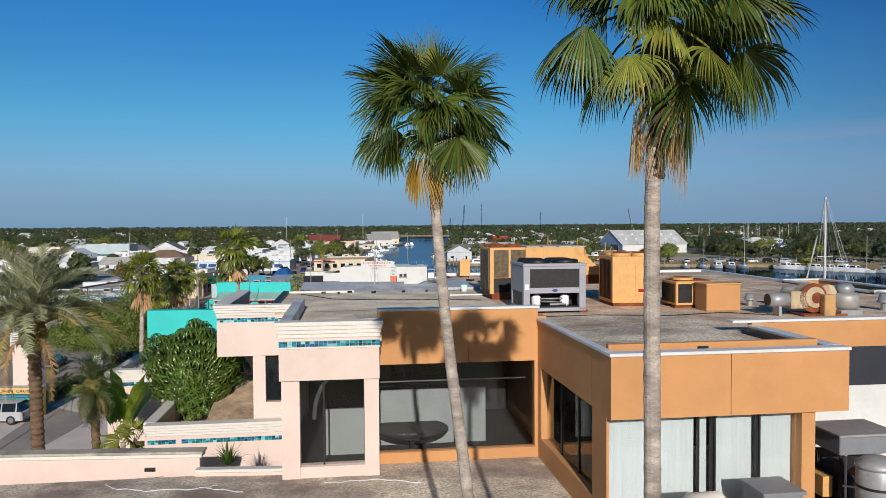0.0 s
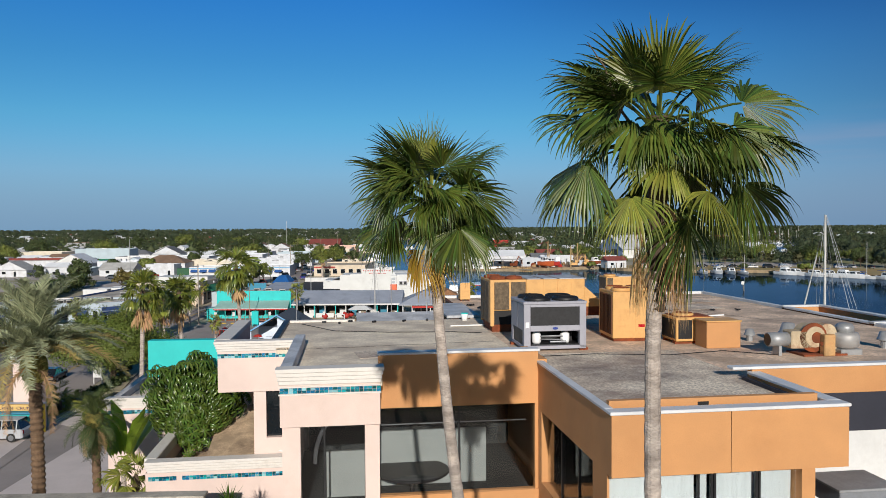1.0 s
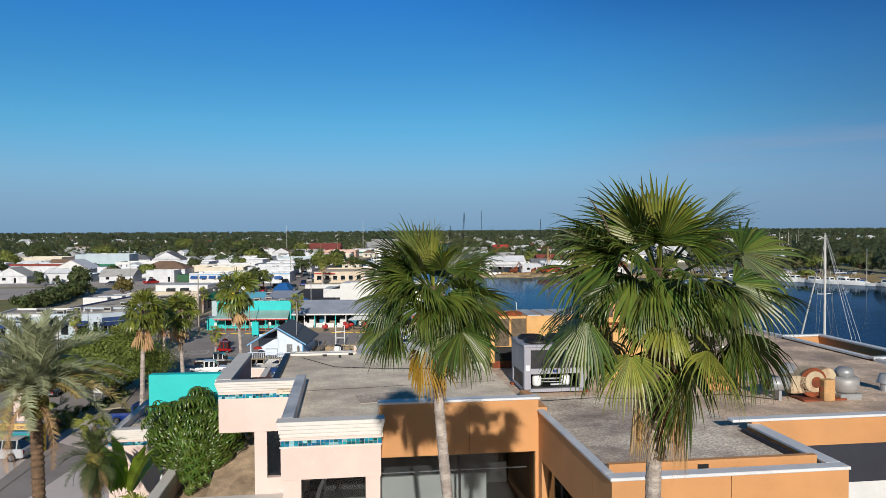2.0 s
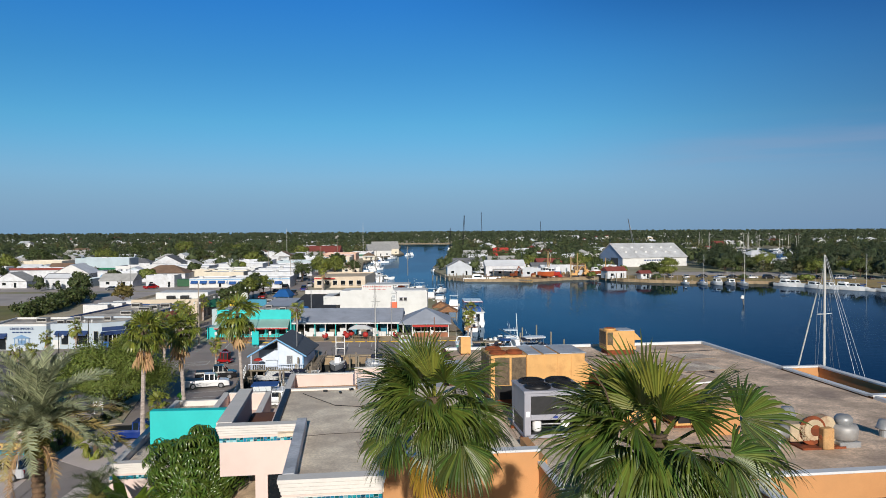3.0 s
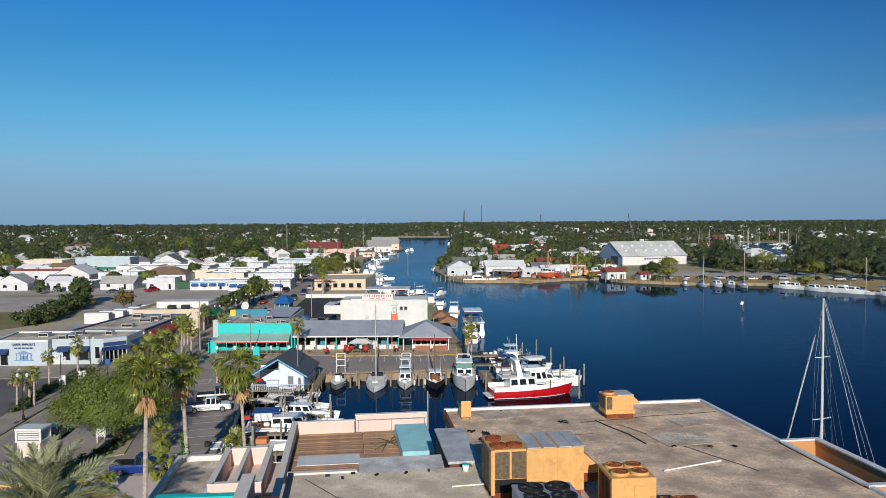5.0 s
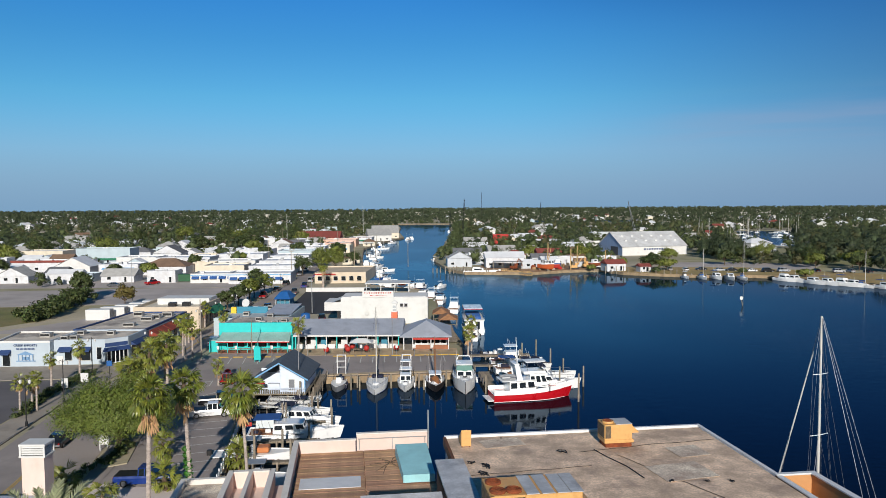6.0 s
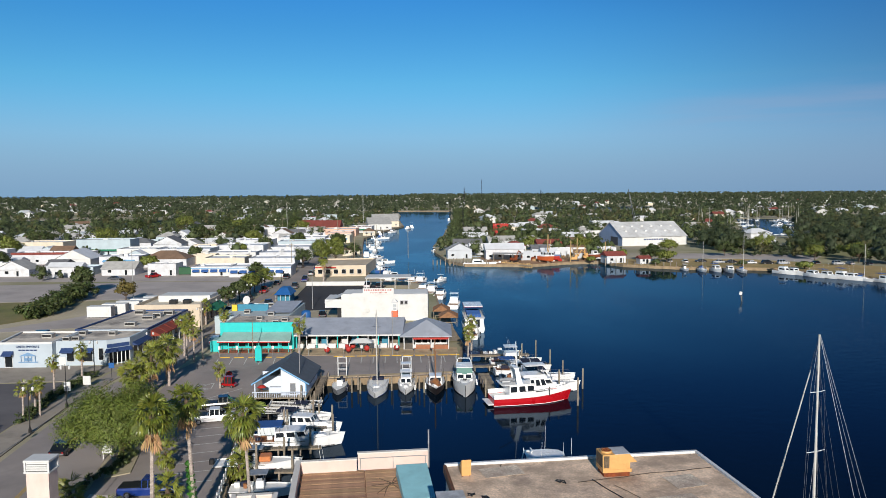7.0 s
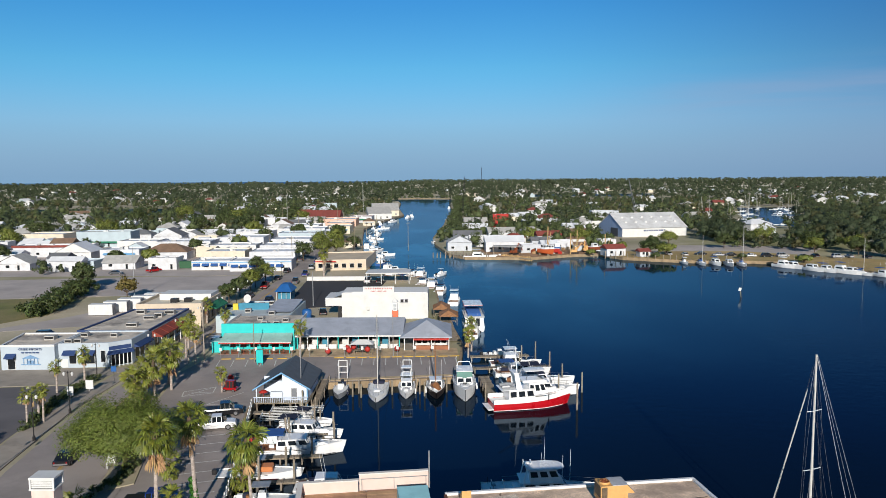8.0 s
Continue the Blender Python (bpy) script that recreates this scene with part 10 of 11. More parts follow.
rs = random.Random(17)
for i in range(12):
    f = i / 11
    x, y = (-26.5 - 8.5 * f / 0.28, 262 + 56 * f / 0.28) if f < 0.28 else (-35 - 16 * (f - 0.28) / 0.72, 318 + 215 * (f - 0.28) / 0.72)
    cruiser("white boat berthed along the channel", x + rs.uniform(3.0, 6.0), y + rs.uniform(-3, 3), rs.uniform(60, 110) if i % 3 else 20, rs.uniform(5, 9), 2.6, 0.9, rs.choice([HULLW, HULLW, GREYHULL, HULLB]), group="channel boats")
    solo("piling", MB().tube([(0, 0, -3), (0.1, 0, rs.uniform(2, 6))], [0.2, 0.12], 6), PILE if i % 2 else WHITEP, "tall mooring post beside the channel", "piling", pose(x + rs.uniform(2, 8), y + rs.uniform(-4, 4), 0), "channel posts")

# ---- the far town and woods ----
WALLS = [mat("weathered_white_wall", srgb(222, 225, 230), 0.85, var=0.1, scale=0.25, bump=0.05, stain=0.35, stain_col=srgb(160, 152, 142), stain_scale=0.3), mat("off_white_wall", srgb(226, 226, 224), 0.85, var=0.06, scale=0.3, bump=0.05), mat("pale_grey_wall", srgb(200, 206, 214), 0.85, var=0.06, scale=0.3, bump=0.05), mat("cream_wall", srgb(230, 220, 200), 0.85, var=0.08, scale=0.3, bump=0.05, stain=0.2, stain_col=srgb(170, 156, 136)),
         mat("light_blue_wall", srgb(190, 206, 214), 0.85, var=0.06, scale=0.3, bump=0.05), mat("pink_wall", srgb(228, 190, 170), 0.85, var=0.06, scale=0.3, bump=0.05)]
ROOFS = [mat("light_grey_shingle", srgb(188, 187, 184), 0.9, var=0.12, scale=0.5, bump=0.2), mat("grey_shingle", srgb(118, 120, 124), 0.9, var=0.12, scale=0.5, bump=0.2), mat("brown_shingle", srgb(138, 112, 92), 0.9, var=0.15, scale=0.5, bump=0.2), mat("dull_red_shingle", srgb(142, 72, 64), 0.9, var=0.15, scale=0.5, bump=0.2),
         mat("white_metal_roof", srgb(236, 239, 244), 0.6, var=0.08, scale=0.15, bump=0.05, stain=0.25, stain_col=srgb(186, 186, 186), stain_scale=0.12)]


def house(label, x, y, w, d, h, turn, wall, roof, kind="gable", name="house", group="", category="house", nwin=4):
    t = thing(name, label, category, pose(x, y, 0, 0, 0, turn), group)
    part("wall", MB().box(-w / 2, w / 2, -d / 2, d / 2, -0.05, h), wall, t)
    o = 0.4
    if kind == "gable":
        r = h + min(w, d) * 0.26
        part("roof", MB().add([(-w / 2 - o, -d / 2 - o, h - 0.15), (w / 2 + o, -d / 2 - o, h - 0.15), (w / 2 + o, d / 2 + o, h - 0.15), (-w / 2 - o, d / 2 + o, h - 0.15), (-w / 2 - o, 0, r), (w / 2 + o, 0, r)],
                              [(0, 1, 5, 4), (2, 3, 4, 5), (0, 4, 3), (1, 2, 5), (3, 2, 1, 0)]), roof, t)
    elif kind == "front":
        r = h + w * 0.26
        part("roof", MB().add([(-w / 2 - o, -d / 2 - o, h - 0.15), (w / 2 + o, -d / 2 - o, h - 0.15), (w / 2 + o, d / 2 + o, h - 0.15), (-w / 2 - o, d / 2 + o, h - 0.15), (0, -d / 2 - o, r), (0, d / 2 + o, r)],
                              [(1, 2, 5, 4), (3, 0, 4, 5), (2, 3, 5), (3, 2, 1, 0)]), roof, t)
        part("gable", MB().add([(-w / 2, -d / 2 - 0.02, h - 0.1), (w / 2, -d / 2 - 0.02, h - 0.1), (0, -d / 2 - 0.02, r - 0.15)], [(0, 1, 2)]), wall, t)
    elif kind == "hip":
        r = h + min(w, d) * 0.24
        k = max(0, (w - d) / 2)
        part("roof", MB().add([(-w / 2 - o, -d / 2 - o, h - 0.15), (w / 2 + o, -d / 2 - o, h - 0.15), (w / 2 + o, d / 2 + o, h - 0.15), (-w / 2 - o, d / 2 + o, h - 0.15), (-k - 0.1, 0, r), (k + 0.1, 0, r)],
                              [(0, 1, 5, 4), (1, 2, 5), (2, 3, 4, 5), (3, 0, 4), (3, 2, 1, 0)]), roof, t)
    else:
        part("roof", MB().box(-w / 2 + 0.25, w / 2 - 0.25, -d / 2 + 0.25, d / 2 - 0.25, h - 0.05, h + 0.02), roof, t)
        part("parapet", MB().box(-w / 2, w / 2, -d / 2 - 0.02, -d / 2 + 0.25, h, h + 0.5).box(-w / 2, w / 2, d / 2 - 0.25, d / 2 + 0.02, h, h + 0.5).box(-w / 2, -w / 2 + 0.25, -d / 2 + 0.25, d / 2 - 0.25, h, h + 0.5).box(w / 2 - 0.25, w / 2, -d / 2 + 0.25, d / 2 - 0.25, h, h + 0.5), wall, t)
        ur = random.Random(int(x * 13 + y * 7))
        for _ in range(int(w / 7)):
            ux, uy, us = ur.uniform(-0.4, 0.3) * w, ur.uniform(-0.3, 0.2) * d, ur.uniform(0.7, 1.6)
            part("roof_unit", MB().box(ux, ux + us, uy, uy + us * 0.8, h, h + us * ur.uniform(0.4, 0.8), 0.05), ur.choice([GALV, PALEUNIT, WHITEP]), t)
    if not nwin:
        return t
    step = w / nwin
    for i in range(nwin):
        door = i == nwin // 2
        ww = min(step * 0.5, 1.0 if door else 1.5)
        x0 = -w / 2 + step * (i + 0.5) - ww / 2 + step * 0.18 * math.sin(5 * x + 3 * i)
        win = part("door" if door else "window", MB().box(x0, x0 + ww, -d / 2 - 0.06, -d / 2, 0.1 if door else 1.0, 2.15), WHITEP, t)
        part("pane", MB().box(x0 + 0.1, x0 + ww - 0.1, -d / 2 - 0.08, -d / 2 - 0.06, 0.2 if door else 1.1, 2.05), DGLASS, win)
    return t


rs = random.Random(21)
# the white shop district between the empty lot and the river
TOWN = [  # x, y, width, depth, height, turn, wall, roof, kind
    (-66, 268, 22, 12, 4.6, 3, 0, 4, "flat"), (-84, 272, 16, 12, 4.0, 3, 1, 4, "flat"), (-102, 279, 7, 3, 2.6, 0, 0, 0, "flat"), (-120, 274, 12, 9, 3.4, 2, 0, 0, "gable"), (-138, 276, 16, 10, 3.4, 2, 4, 4, "flat"),
    (-158, 272, 12, 9, 3.6, 4, 0, 0, "front"), (-172, 268, 9, 9, 3.4, 4, 0, 1, "front"), (-68, 296, 18, 14, 5.2, 3, 0, 4, "flat"), (-88, 300, 16, 14, 5.0, 3, 3, 4, "flat"), (-70, 322, 18, 16, 5.4, 2, 0, 4, "flat"),
    (-92, 326, 20, 14, 5.0, 2, 1, 4, "flat"), (-114, 304, 18, 12, 4.8, 3, 0, 2, "hip"), (-134, 308, 16, 12, 5.0, 3, 0, 4, "flat"), (-152, 306, 14, 12, 4.8, 3, 1, 4, "front"), (-171, 318, 26, 10, 6.0, 2, 0, 4, "flat"),
    (-118, 340, 24, 16, 5.8, 2, 0, 4, "flat"), (-142, 346, 18, 14, 5.4, 2, 1, 4, "flat"), (-166, 364, 26, 12, 9.6, 2, 4, 0, "flat"), (-138, 372, 14, 12, 6.4, 4, 0, 1, "front"), (-98, 362, 22, 18, 5.8, 2, 0, 4, "flat"),
    (-72, 352, 18, 18, 5.6, 2, 0, 4, "flat"), (-74, 384, 22, 16, 6.0, 2, 4, 4, "flat"), (-100, 396, 18, 14, 6.0, 2, 0, 4, "flat"), (-78, 416, 24, 18, 6.2, 2, 0, 4, "flat"), (-200, 372, 22, 14, 7.5, 0, 3, 4, "flat"), (-205, 330, 14, 10, 4, 3, 2, 1, "hip"),
    (-60, 400, 10, 16, 5.2, 2, 0, 4, "flat"), (-62, 440, 14, 16, 5.4, 0, 3, 4, "flat"), (-66, 470, 16, 18, 5.4, 0, 5, 4, "flat"), (-84, 450, 18, 16, 5.6, 0, 0, 4, "flat"), (-70, 506, 22, 20, 6.0, 0, 5, 4, "flat"), (-96, 486, 16, 16, 5.6, 0, 0, 4, "flat"),
    (-60, 545, 16, 22, 5.4, 0, 0, 3, "flat"), (-86, 540, 22, 18, 6.0, 0, 5, 3, "gable"), (-52, 590, 18, 30, 6.0, 10, 1, 0, "gable"), (-50, 632, 22, 26, 6.5, 8, 3, 0, "gable"), (-44, 352, 8, 12, 4.0, 5, 3, 2, "hip"), (-51, 505, 8, 9, 4.4, 5, 3, 2, "hip"),
    (-230, 300, 16, 10, 4.0, 4, 1, 1, "gable"), (-214, 286, 14, 9, 3.6, 4, 2, 0, "gable"), (-196, 292, 12, 9, 3.6, 4, 1, 0, "gable")]
for k, (x, y, w, d, h, tn, wl, rf, kd) in enumerate(TOWN):
    shop = house(("white", "off-white", "pale grey", "beige", "light blue", "pink")[wl] + (" flat-roofed shop in the town" if kd == "flat" else " pitched-roof building in the town"), x, y, w, d, h * 0.74, tn, WALLS[wl], ROOFS[rf], kd, "town_building", "town buildings", "building", max(2, int(w / 6)))
    if k < 2:
        for i in range(int(w / 3.2)):
            awning(shop, -w / 2 + 0.6 + 3.2 * i, -d / 2 - 0.09, 1.75, 2.5, 0.8, 0.75, HULLB)
        part("blue_band", MB().box(-w / 2, w / 2, -d / 2 - 0.05, -d / 2 - 0.02, h * 0.74 - 0.25, h * 0.74 + 0.05), LBLUE, shop)
    elif (x, y) == (-171, 318):
        part("red_cornice", MB().box(-w / 2 - 0.3, w / 2 + 0.3, -d / 2 - 0.5, -d / 2 - 0.02, h * 0.74 - 0.2, h * 0.74 + 0.7).box(w / 2, w / 2 + 0.3, -d / 2 - 0.02, d / 2, h * 0.74 - 0.2, h * 0.74 + 0.7), ROOFS[3], shop, "dark red cornice")
    elif k % 5 == 2:
        awning(shop, -w * 0.4, -d / 2 - 0.09, 2.2, w * 0.8, 1.1, 0.6, (LBLUE, WHITEP, GREENAW)[k % 3])
# small shops and sheds filling the blocks
rs = random.Random(5)
placed = [(a[0], a[1], a[2], a[3]) for a in TOWN]
tries = 0
while len(placed) < len(TOWN) + 120 and tries < 9000:
    tries += 1
    x, y = rs.uniform(-235, -62), 262 + 300 * rs.random() ** 1.3
    w, d = rs.uniform(4.5, 14), rs.uniform(4.5, 11)
    if (x > -80 and y < 290) or any(abs(x - a) < (w + c) / 2 + 0.5 and abs(y - b) < (d + e) / 2 + 0.5 for a, b, c, e in placed):
        continue
    placed.append((x, y, w, d))
    wl, rf = rs.choice([0, 0, 0, 1, 1, 2, 3, 4]), rs.choice([0, 4, 4, 1, 2, 4])
    house(("white", "off-white", "pale grey", "beige", "light blue", "pink")[wl] + " low building in the town", x, y, w, d, rs.uniform(2.2, 4.0), rs.uniform(0, 5), WALLS[wl], ROOFS[rf], rs.choice(["flat", "flat", "gable", "hip", "front"]), "town_building", "town buildings", "building", 2 if y < 310 else 0)
for i in range(3):
    t = thing("shipping_container", "green steel shipping container", "container", pose(-105 + 6.6 * i, 272 - i, 0), "green containers")
    part("body", MB().box(0, 6, 0, 2.4, 0.1, 2.7, 0.03), mat("dark_green_paint", srgb(40, 92, 60), 0.6, var=0.1, scale=0.5, bump=0.1) if i == 0 else bpy.data.materials["dark_green_paint"], t)
    part("door", MB().box(6, 6.04, 0.1, 2.3, 0.2, 2.6), BLACKMET, t)
# boatyard and houses on the far bank
FARBANK = [(7, 333, 11, 9, 4.0, 4, 2, 0, "front"), (27, 328, 17, 9, 4.6, 2, 0, 4, "gable"), (38, 322, 9, 7, 3.2, 4, 2, 0, "flat"), (47, 330, 7, 6, 3.0, 8, 0, 4, "gable"), (55, 336, 8, 6, 3.6, 8, 0, 4, "flat"), (61, 328, 5, 5, 2.6, 0, 2, 2, "gable"), (71, 307, 8.5, 6, 3.2, 14, 0, 3, "gable"), (82, 301, 4.5, 4, 2.4, 10, 0, 3, "gable"), (45, 344, 8, 6, 3.4, 0, 2, 1, "gable"),
           (20, 352, 16, 9, 4.4, 0, 0, 4, "flat"), (34, 352, 10, 8, 4.2, 0, 1, 3, "hip"), (12, 368, 14, 9, 4.0, 0, 2, 1, "gable"), (30, 384, 14, 9, 4.4, 4, 0, 0, "gable"), (52, 366, 12, 8, 4, 6, 0, 3, "gable"), (64, 352, 9, 7, 3.4, 8, 1, 2, "hip"), (76, 344, 8, 6, 3.2, 10, 0, 4, "flat"), (37, 478, 10, 9, 8.0, 0, 5, 3, "flat"),
           (18, 420, 14, 9, 4.2, 0, 1, 4, "gable"), (62, 470, 24, 12, 5, 0, 2, 4, "flat"), (100, 500, 16, 12, 5, 0, 1, 4, "flat"), (20, 460, 14, 10, 5, 0, 0, 0, "gable"), (74, 420, 12, 9, 4, 0, 0, 4, "gable"), (122, 560, 20, 12, 6, 0, 2, 1, "flat"), (48, 404, 11, 8, 3.6, 0, 1, 0, "hip"), (70, 388, 10, 8, 3.4, 0, 0, 2, "gable"), (100, 462, 22, 9, 4.5, 3, 1, 2, "flat")]
for k, (x, y, w, d, h, tn, wl, rf, kd) in enumerate(FARBANK):
    house("weathered " + ("white", "off-white", "grey", "beige", "blue", "red-roofed")[wl] + " boatyard building", x, y, w, d, h, tn, WALLS[wl] if (x, y) != (37, 478) else REDTRIM, ROOFS[rf], kd, "yard_building", "boatyard buildings", "building", max(2, int(w / 4)))
sh = thing("storage_shed", "large metal boat storage shed with a pale blue gable", "shed", pose(96, 394, 0, 0, 0, 15))
SHEDW = mat("pale_blue_sheet_metal", srgb(150, 172, 208), 0.5, 0.1, var=0.06, scale=0.2, bump=0.05, stretch=(6, 6, 0.3))
EH, RH, SD, SL = 4.9, 12.2, 28, 39
part("wall", MB().box(0, SL, 0.1, SD, -0.05, EH), WHITEP, sh)
part("gable_wall", MB().add([(-0.05, 0, 0), (-0.05, SD, 0), (-0.05, SD, EH), (-0.05, SD / 2, RH), (-0.05, 0, EH)], [(4, 3, 2, 1, 0)]), SHEDW, sh)
part("gable_wall", MB().add([(SL + 0.05, 0, 0), (SL + 0.05, SD, 0), (SL + 0.05, SD, EH), (SL + 0.05, SD / 2, RH), (SL + 0.05, 0, EH)], [(0, 1, 2, 3, 4)]), SHEDW, sh)
SHEDR = mat("grey_sheet_roof", srgb(216, 218, 220), 0.6, 0.0, var=0.1, scale=0.15, bump=0.05, stain=0.3, stain_col=srgb(140, 128, 116))
for y0, y1 in ((-0.6, SD / 2), (SD + 0.6, SD / 2)):
    part("roof_slope", MB().add([(-0.6, y0, EH - 0.2), (SL + 0.6, y0, EH - 0.2), (SL + 0.6, y1, RH + 0.2), (-0.6, y1, RH + 0.2)], [(0, 1, 2, 3)]), SHEDR, sh)
for i in range(6):
    for y in (4.5, 9.0):
        z = EH - 0.2 + (y + 0.6) * (RH - EH + 0.4) / (SD / 2 + 0.6)
        part("roof_vent", MB().box(4 + i * 6, 5.2 + i * 6, y, y + 0.8, z - 0.2, z + 0.75, 0.05), WHITEP, sh)
part("shed_door", MB().box(-0.12, -0.05, 5, 13, 0, 4.6), mat("dark_doorway", srgb(70, 76, 86), 0.8, var=0.1, scale=0.5, bump=0.05), sh)
for i in range(9):
    part("lettering_bar", MB().box(13 + i * 1.5, 14.0 + i * 1.5, 0.04, 0.1, 2.9, 3.7), BLUETRIM, sh)
# cranes and the radio mast
for x, y, h, lean in ((16, 620, 32.6, 2), (55, 1054, 45, 0), (119, 900, 30, 0), (6, 700, 22, 1)):
    t = thing("crane", "dark lattice crane boom on the skyline", "crane", pose(x, y, 0), "cranes")
    b = MB()
    for sx in (-0.6, 0.6):
        for sy in (-0.6, 0.6):
            b.tube([(sx, sy, 0), (lean + sx * 0.5, sy * 0.5, h)], 0.14, 4)
    for k in range(int(h / 2)):
        z = k * 2
        f = lean * z / h
        b.tube([(f - 0.6, -0.6, z), (f + 0.6, -0.6, z + 2)], 0.09, 4)
    part("boom", b, BLACKMET, t)
t = thing("crane", "slender red and white crane at the boatyard", "crane", pose(179, 690, 0))
part("boom", MB().tube([(0, 0, 0), (-6, 0, 30)], 0.35, 6).tube([(2, 0, 0), (-6, 0, 30)], 0.15, 5), ALU, t)
t = thing("flag_mast", "tall white mast in the town", "mast", pose(-106, 500, 0))
part("mast", MB().tube([(0, 0, 0), (0, 0, 22)], [0.16, 0.08], 6), WHITEP, t)
t = thing("flag_mast", "tall white mast by the river", "mast", pose(-76, 700, 0))
part("mast", MB().tube([(0, 0, 0), (0, 0, 27)], [0.25, 0.14], 6), WHITEP, t)
# masts crowded in the inlet
rs = random.Random(31)
for i in range(30):
    y = 500 + i * 8
    sailboat("white sailing boat in the inlet marina", 0.443 * y + rs.choice([-1, 1]) * rs.uniform(8, 30) - (25 if i % 3 == 0 else 0), y + rs.uniform(-5, 5), rs.uniform(0, 180), rs.uniform(8, 12), 3, rs.uniform(12, 19), group="inlet boats")
for i in range(24):
    y = 480 + i * 10
    cruiser("white motor boat in the inlet marina", 0.443 * y + rs.choice([-1, 1]) * rs.uniform(10, 24), y, rs.uniform(0, 180), 10, 3.2, 1.1, group="inlet boats", fly=rs.random() < 0.5)


def in_inlet(x, y, pad=0):
    return 452 - pad < y < 735 and abs(x - 0.443 * y) < 28 + pad


def in_lagoons(x, y):
    return (-350 < x < -248 and 676 < y < 800) or (-500 < x < -360 and 708 < y < 800) or (100 < x < 370 and 1140 < y < 1300)


# scattered houses among the trees
spots = []
while len(spots) < 250:
    y = 420 + 1900 * rs.random() ** 1.5
    x = rs.uniform(-0.62, 0.62) * y
    if -78 < x < 30 and y < 1100:
        continue
    if (0 < x < 160 and y < 450) or (x < 0 and y < 430 and x > -215) or in_inlet(x, y, 20) or in_lagoons(x, y) or (x > 0.475 * y and y < 640):
        continue
    spots.append((x, y))
spots.sort(key=lambda p: p[1])
far = MB()
for k, (x, y) in enumerate(spots):
    wl, rf = rs.choice([0, 0, 0, 1, 1, 2, 3, 4]), rs.choice([0, 0, 1, 2, 4, 4, 4, 3])
    w, d, h, turn = rs.uniform(8, 17), rs.uniform(8, 12), rs.uniform(3.0, 5.5), rs.uniform(-30, 30)
    if k < 170:
        house(("white", "off-white", "pale grey", "beige", "light blue", "pink")[wl] + " house among trees", x, y, w, d, h, turn, WALLS[wl], ROOFS[rf], rs.choice(["gable", "hip", "hip", "front", "flat"]), group="far houses", nwin=2 if y < 470 else 0)
    else:
        c, q = math.cos(radians(turn)), math.sin(radians(turn))
        vs = [(a * w / 2, b * d / 2, z) for z in (0, h) for a, b in ((-1, -1), (1, -1), (1, 1), (-1, 1))] + [(-w / 2, 0, h + d * 0.25), (w / 2, 0, h + d * 0.25)]
        far.add([(x + c * a - q * b, y + q * a + c * b, z) for a, b, z in vs], [(0, 1, 5, 4), (1, 2, 6, 5), (2, 3, 7, 6), (3, 0, 4, 7), (4, 5, 9, 8), (6, 7, 8, 9), (5, 6, 9), (7, 4, 8)])
solo("distant_houses", far, mat("distant_house_walls", srgb(190, 188, 178), 0.85, var=0.1, scale=0.05, bump=0, island=0.18), "small pale houses scattered among distant trees", "houses", kind="stuff")


def core_ball(n):
    """A cube of n x n faces a side, blown up to a ball: corners and four-cornered faces."""
    idx, vs, fs = {}, [], []

    def corner(p):
        if p not in idx:
            idx[p] = len(vs)
            vs.append(np.array(p, float) / np.linalg.norm(p))
        return idx[p]
    st = [-n + 2 * i for i in range(n + 1)]
    for ax in range(3):
        for sd in (-n, n):
            for i in range(n):
                for j in range(n):
                    ring = [(st[i], st[j]), (st[i + 1], st[j]), (st[i + 1], st[j + 1]), (st[i], st[j + 1])]
                    f = [corner(tuple(np.insert((a, b), ax, sd))) for a, b in (ring if (sd > 0) == (ax != 1) else ring[::-1])]
                    fs.append(f)
    return np.array(vs), np.array(fs)


CORE = core_ball(2)


def far_woods(name, label, pts, hs, per, size, leaf, seed, k=6, core=True):
    """Many distant trees as one mass of leaf clumps."""
    rng = np.random.default_rng(seed)
    cs, rd, mid = [], [], []
    for (x, y), h in zip(pts, hs):
        slim = rng.uniform(0.32, 0.55)
        for j in range(k):
            a, up = rng.uniform(0, 6.28), rng.uniform(0.2, 0.92)
            r = h * slim * rng.uniform(0.15, 1.0) * (1.15 - 0.75 * max(0, up - 0.4))
            cs.append((x + r * math.cos(a), y + r * math.sin(a), h * up))
            rd.append(h * rng.uniform(0.09, 0.2))
            mid.append((x, y, h * 0.4))
    v, q, sf = leaf_cloud(rng, cs, rd, per, size, 0.8, 0.42, mid)
    if core:
        # a rough inner mass in each tree, so that no sky shows through it
        grid, quads = CORE
        c, hh = np.array([(x, y, h * 0.48) for (x, y), h in zip(pts, hs)]), np.asarray(hs)
        jit = rng.uniform(0.35, 0.95, (len(c), len(grid), 1)) * np.array([0.32, 0.32, 0.36])
        cv = (c[:, None, :] + grid[None] * jit * hh[:, None, None]).reshape(-1, 3)
        cq = (quads[None] + (np.arange(len(c)) * len(grid))[:, None, None]).reshape(-1, 4) + len(v)
        v, q, sf = np.concatenate([v, cv]), np.concatenate([q, cq]), np.concatenate([sf, np.tile(grid, (len(c), 1))])
    return solo(name, mesh_from(name, v, q, leaf, sf), None, label, "trees", kind="stuff")


rng = np.random.default_rng(77)


def clear(x, y):
    if y < 1085 and -118 < x < 16 and not (y > 640 and x < -62):
        return False
    if in_inlet(x, y) or in_lagoons(x, y) or (82 < x < 142 and 380 < y < 445):
        return False
    if x < -200 and y > 3150 and x > -0.66 * y:
        return False
    return all((x - a) ** 2 + (y - b) ** 2 > 90 for a, b in spots)


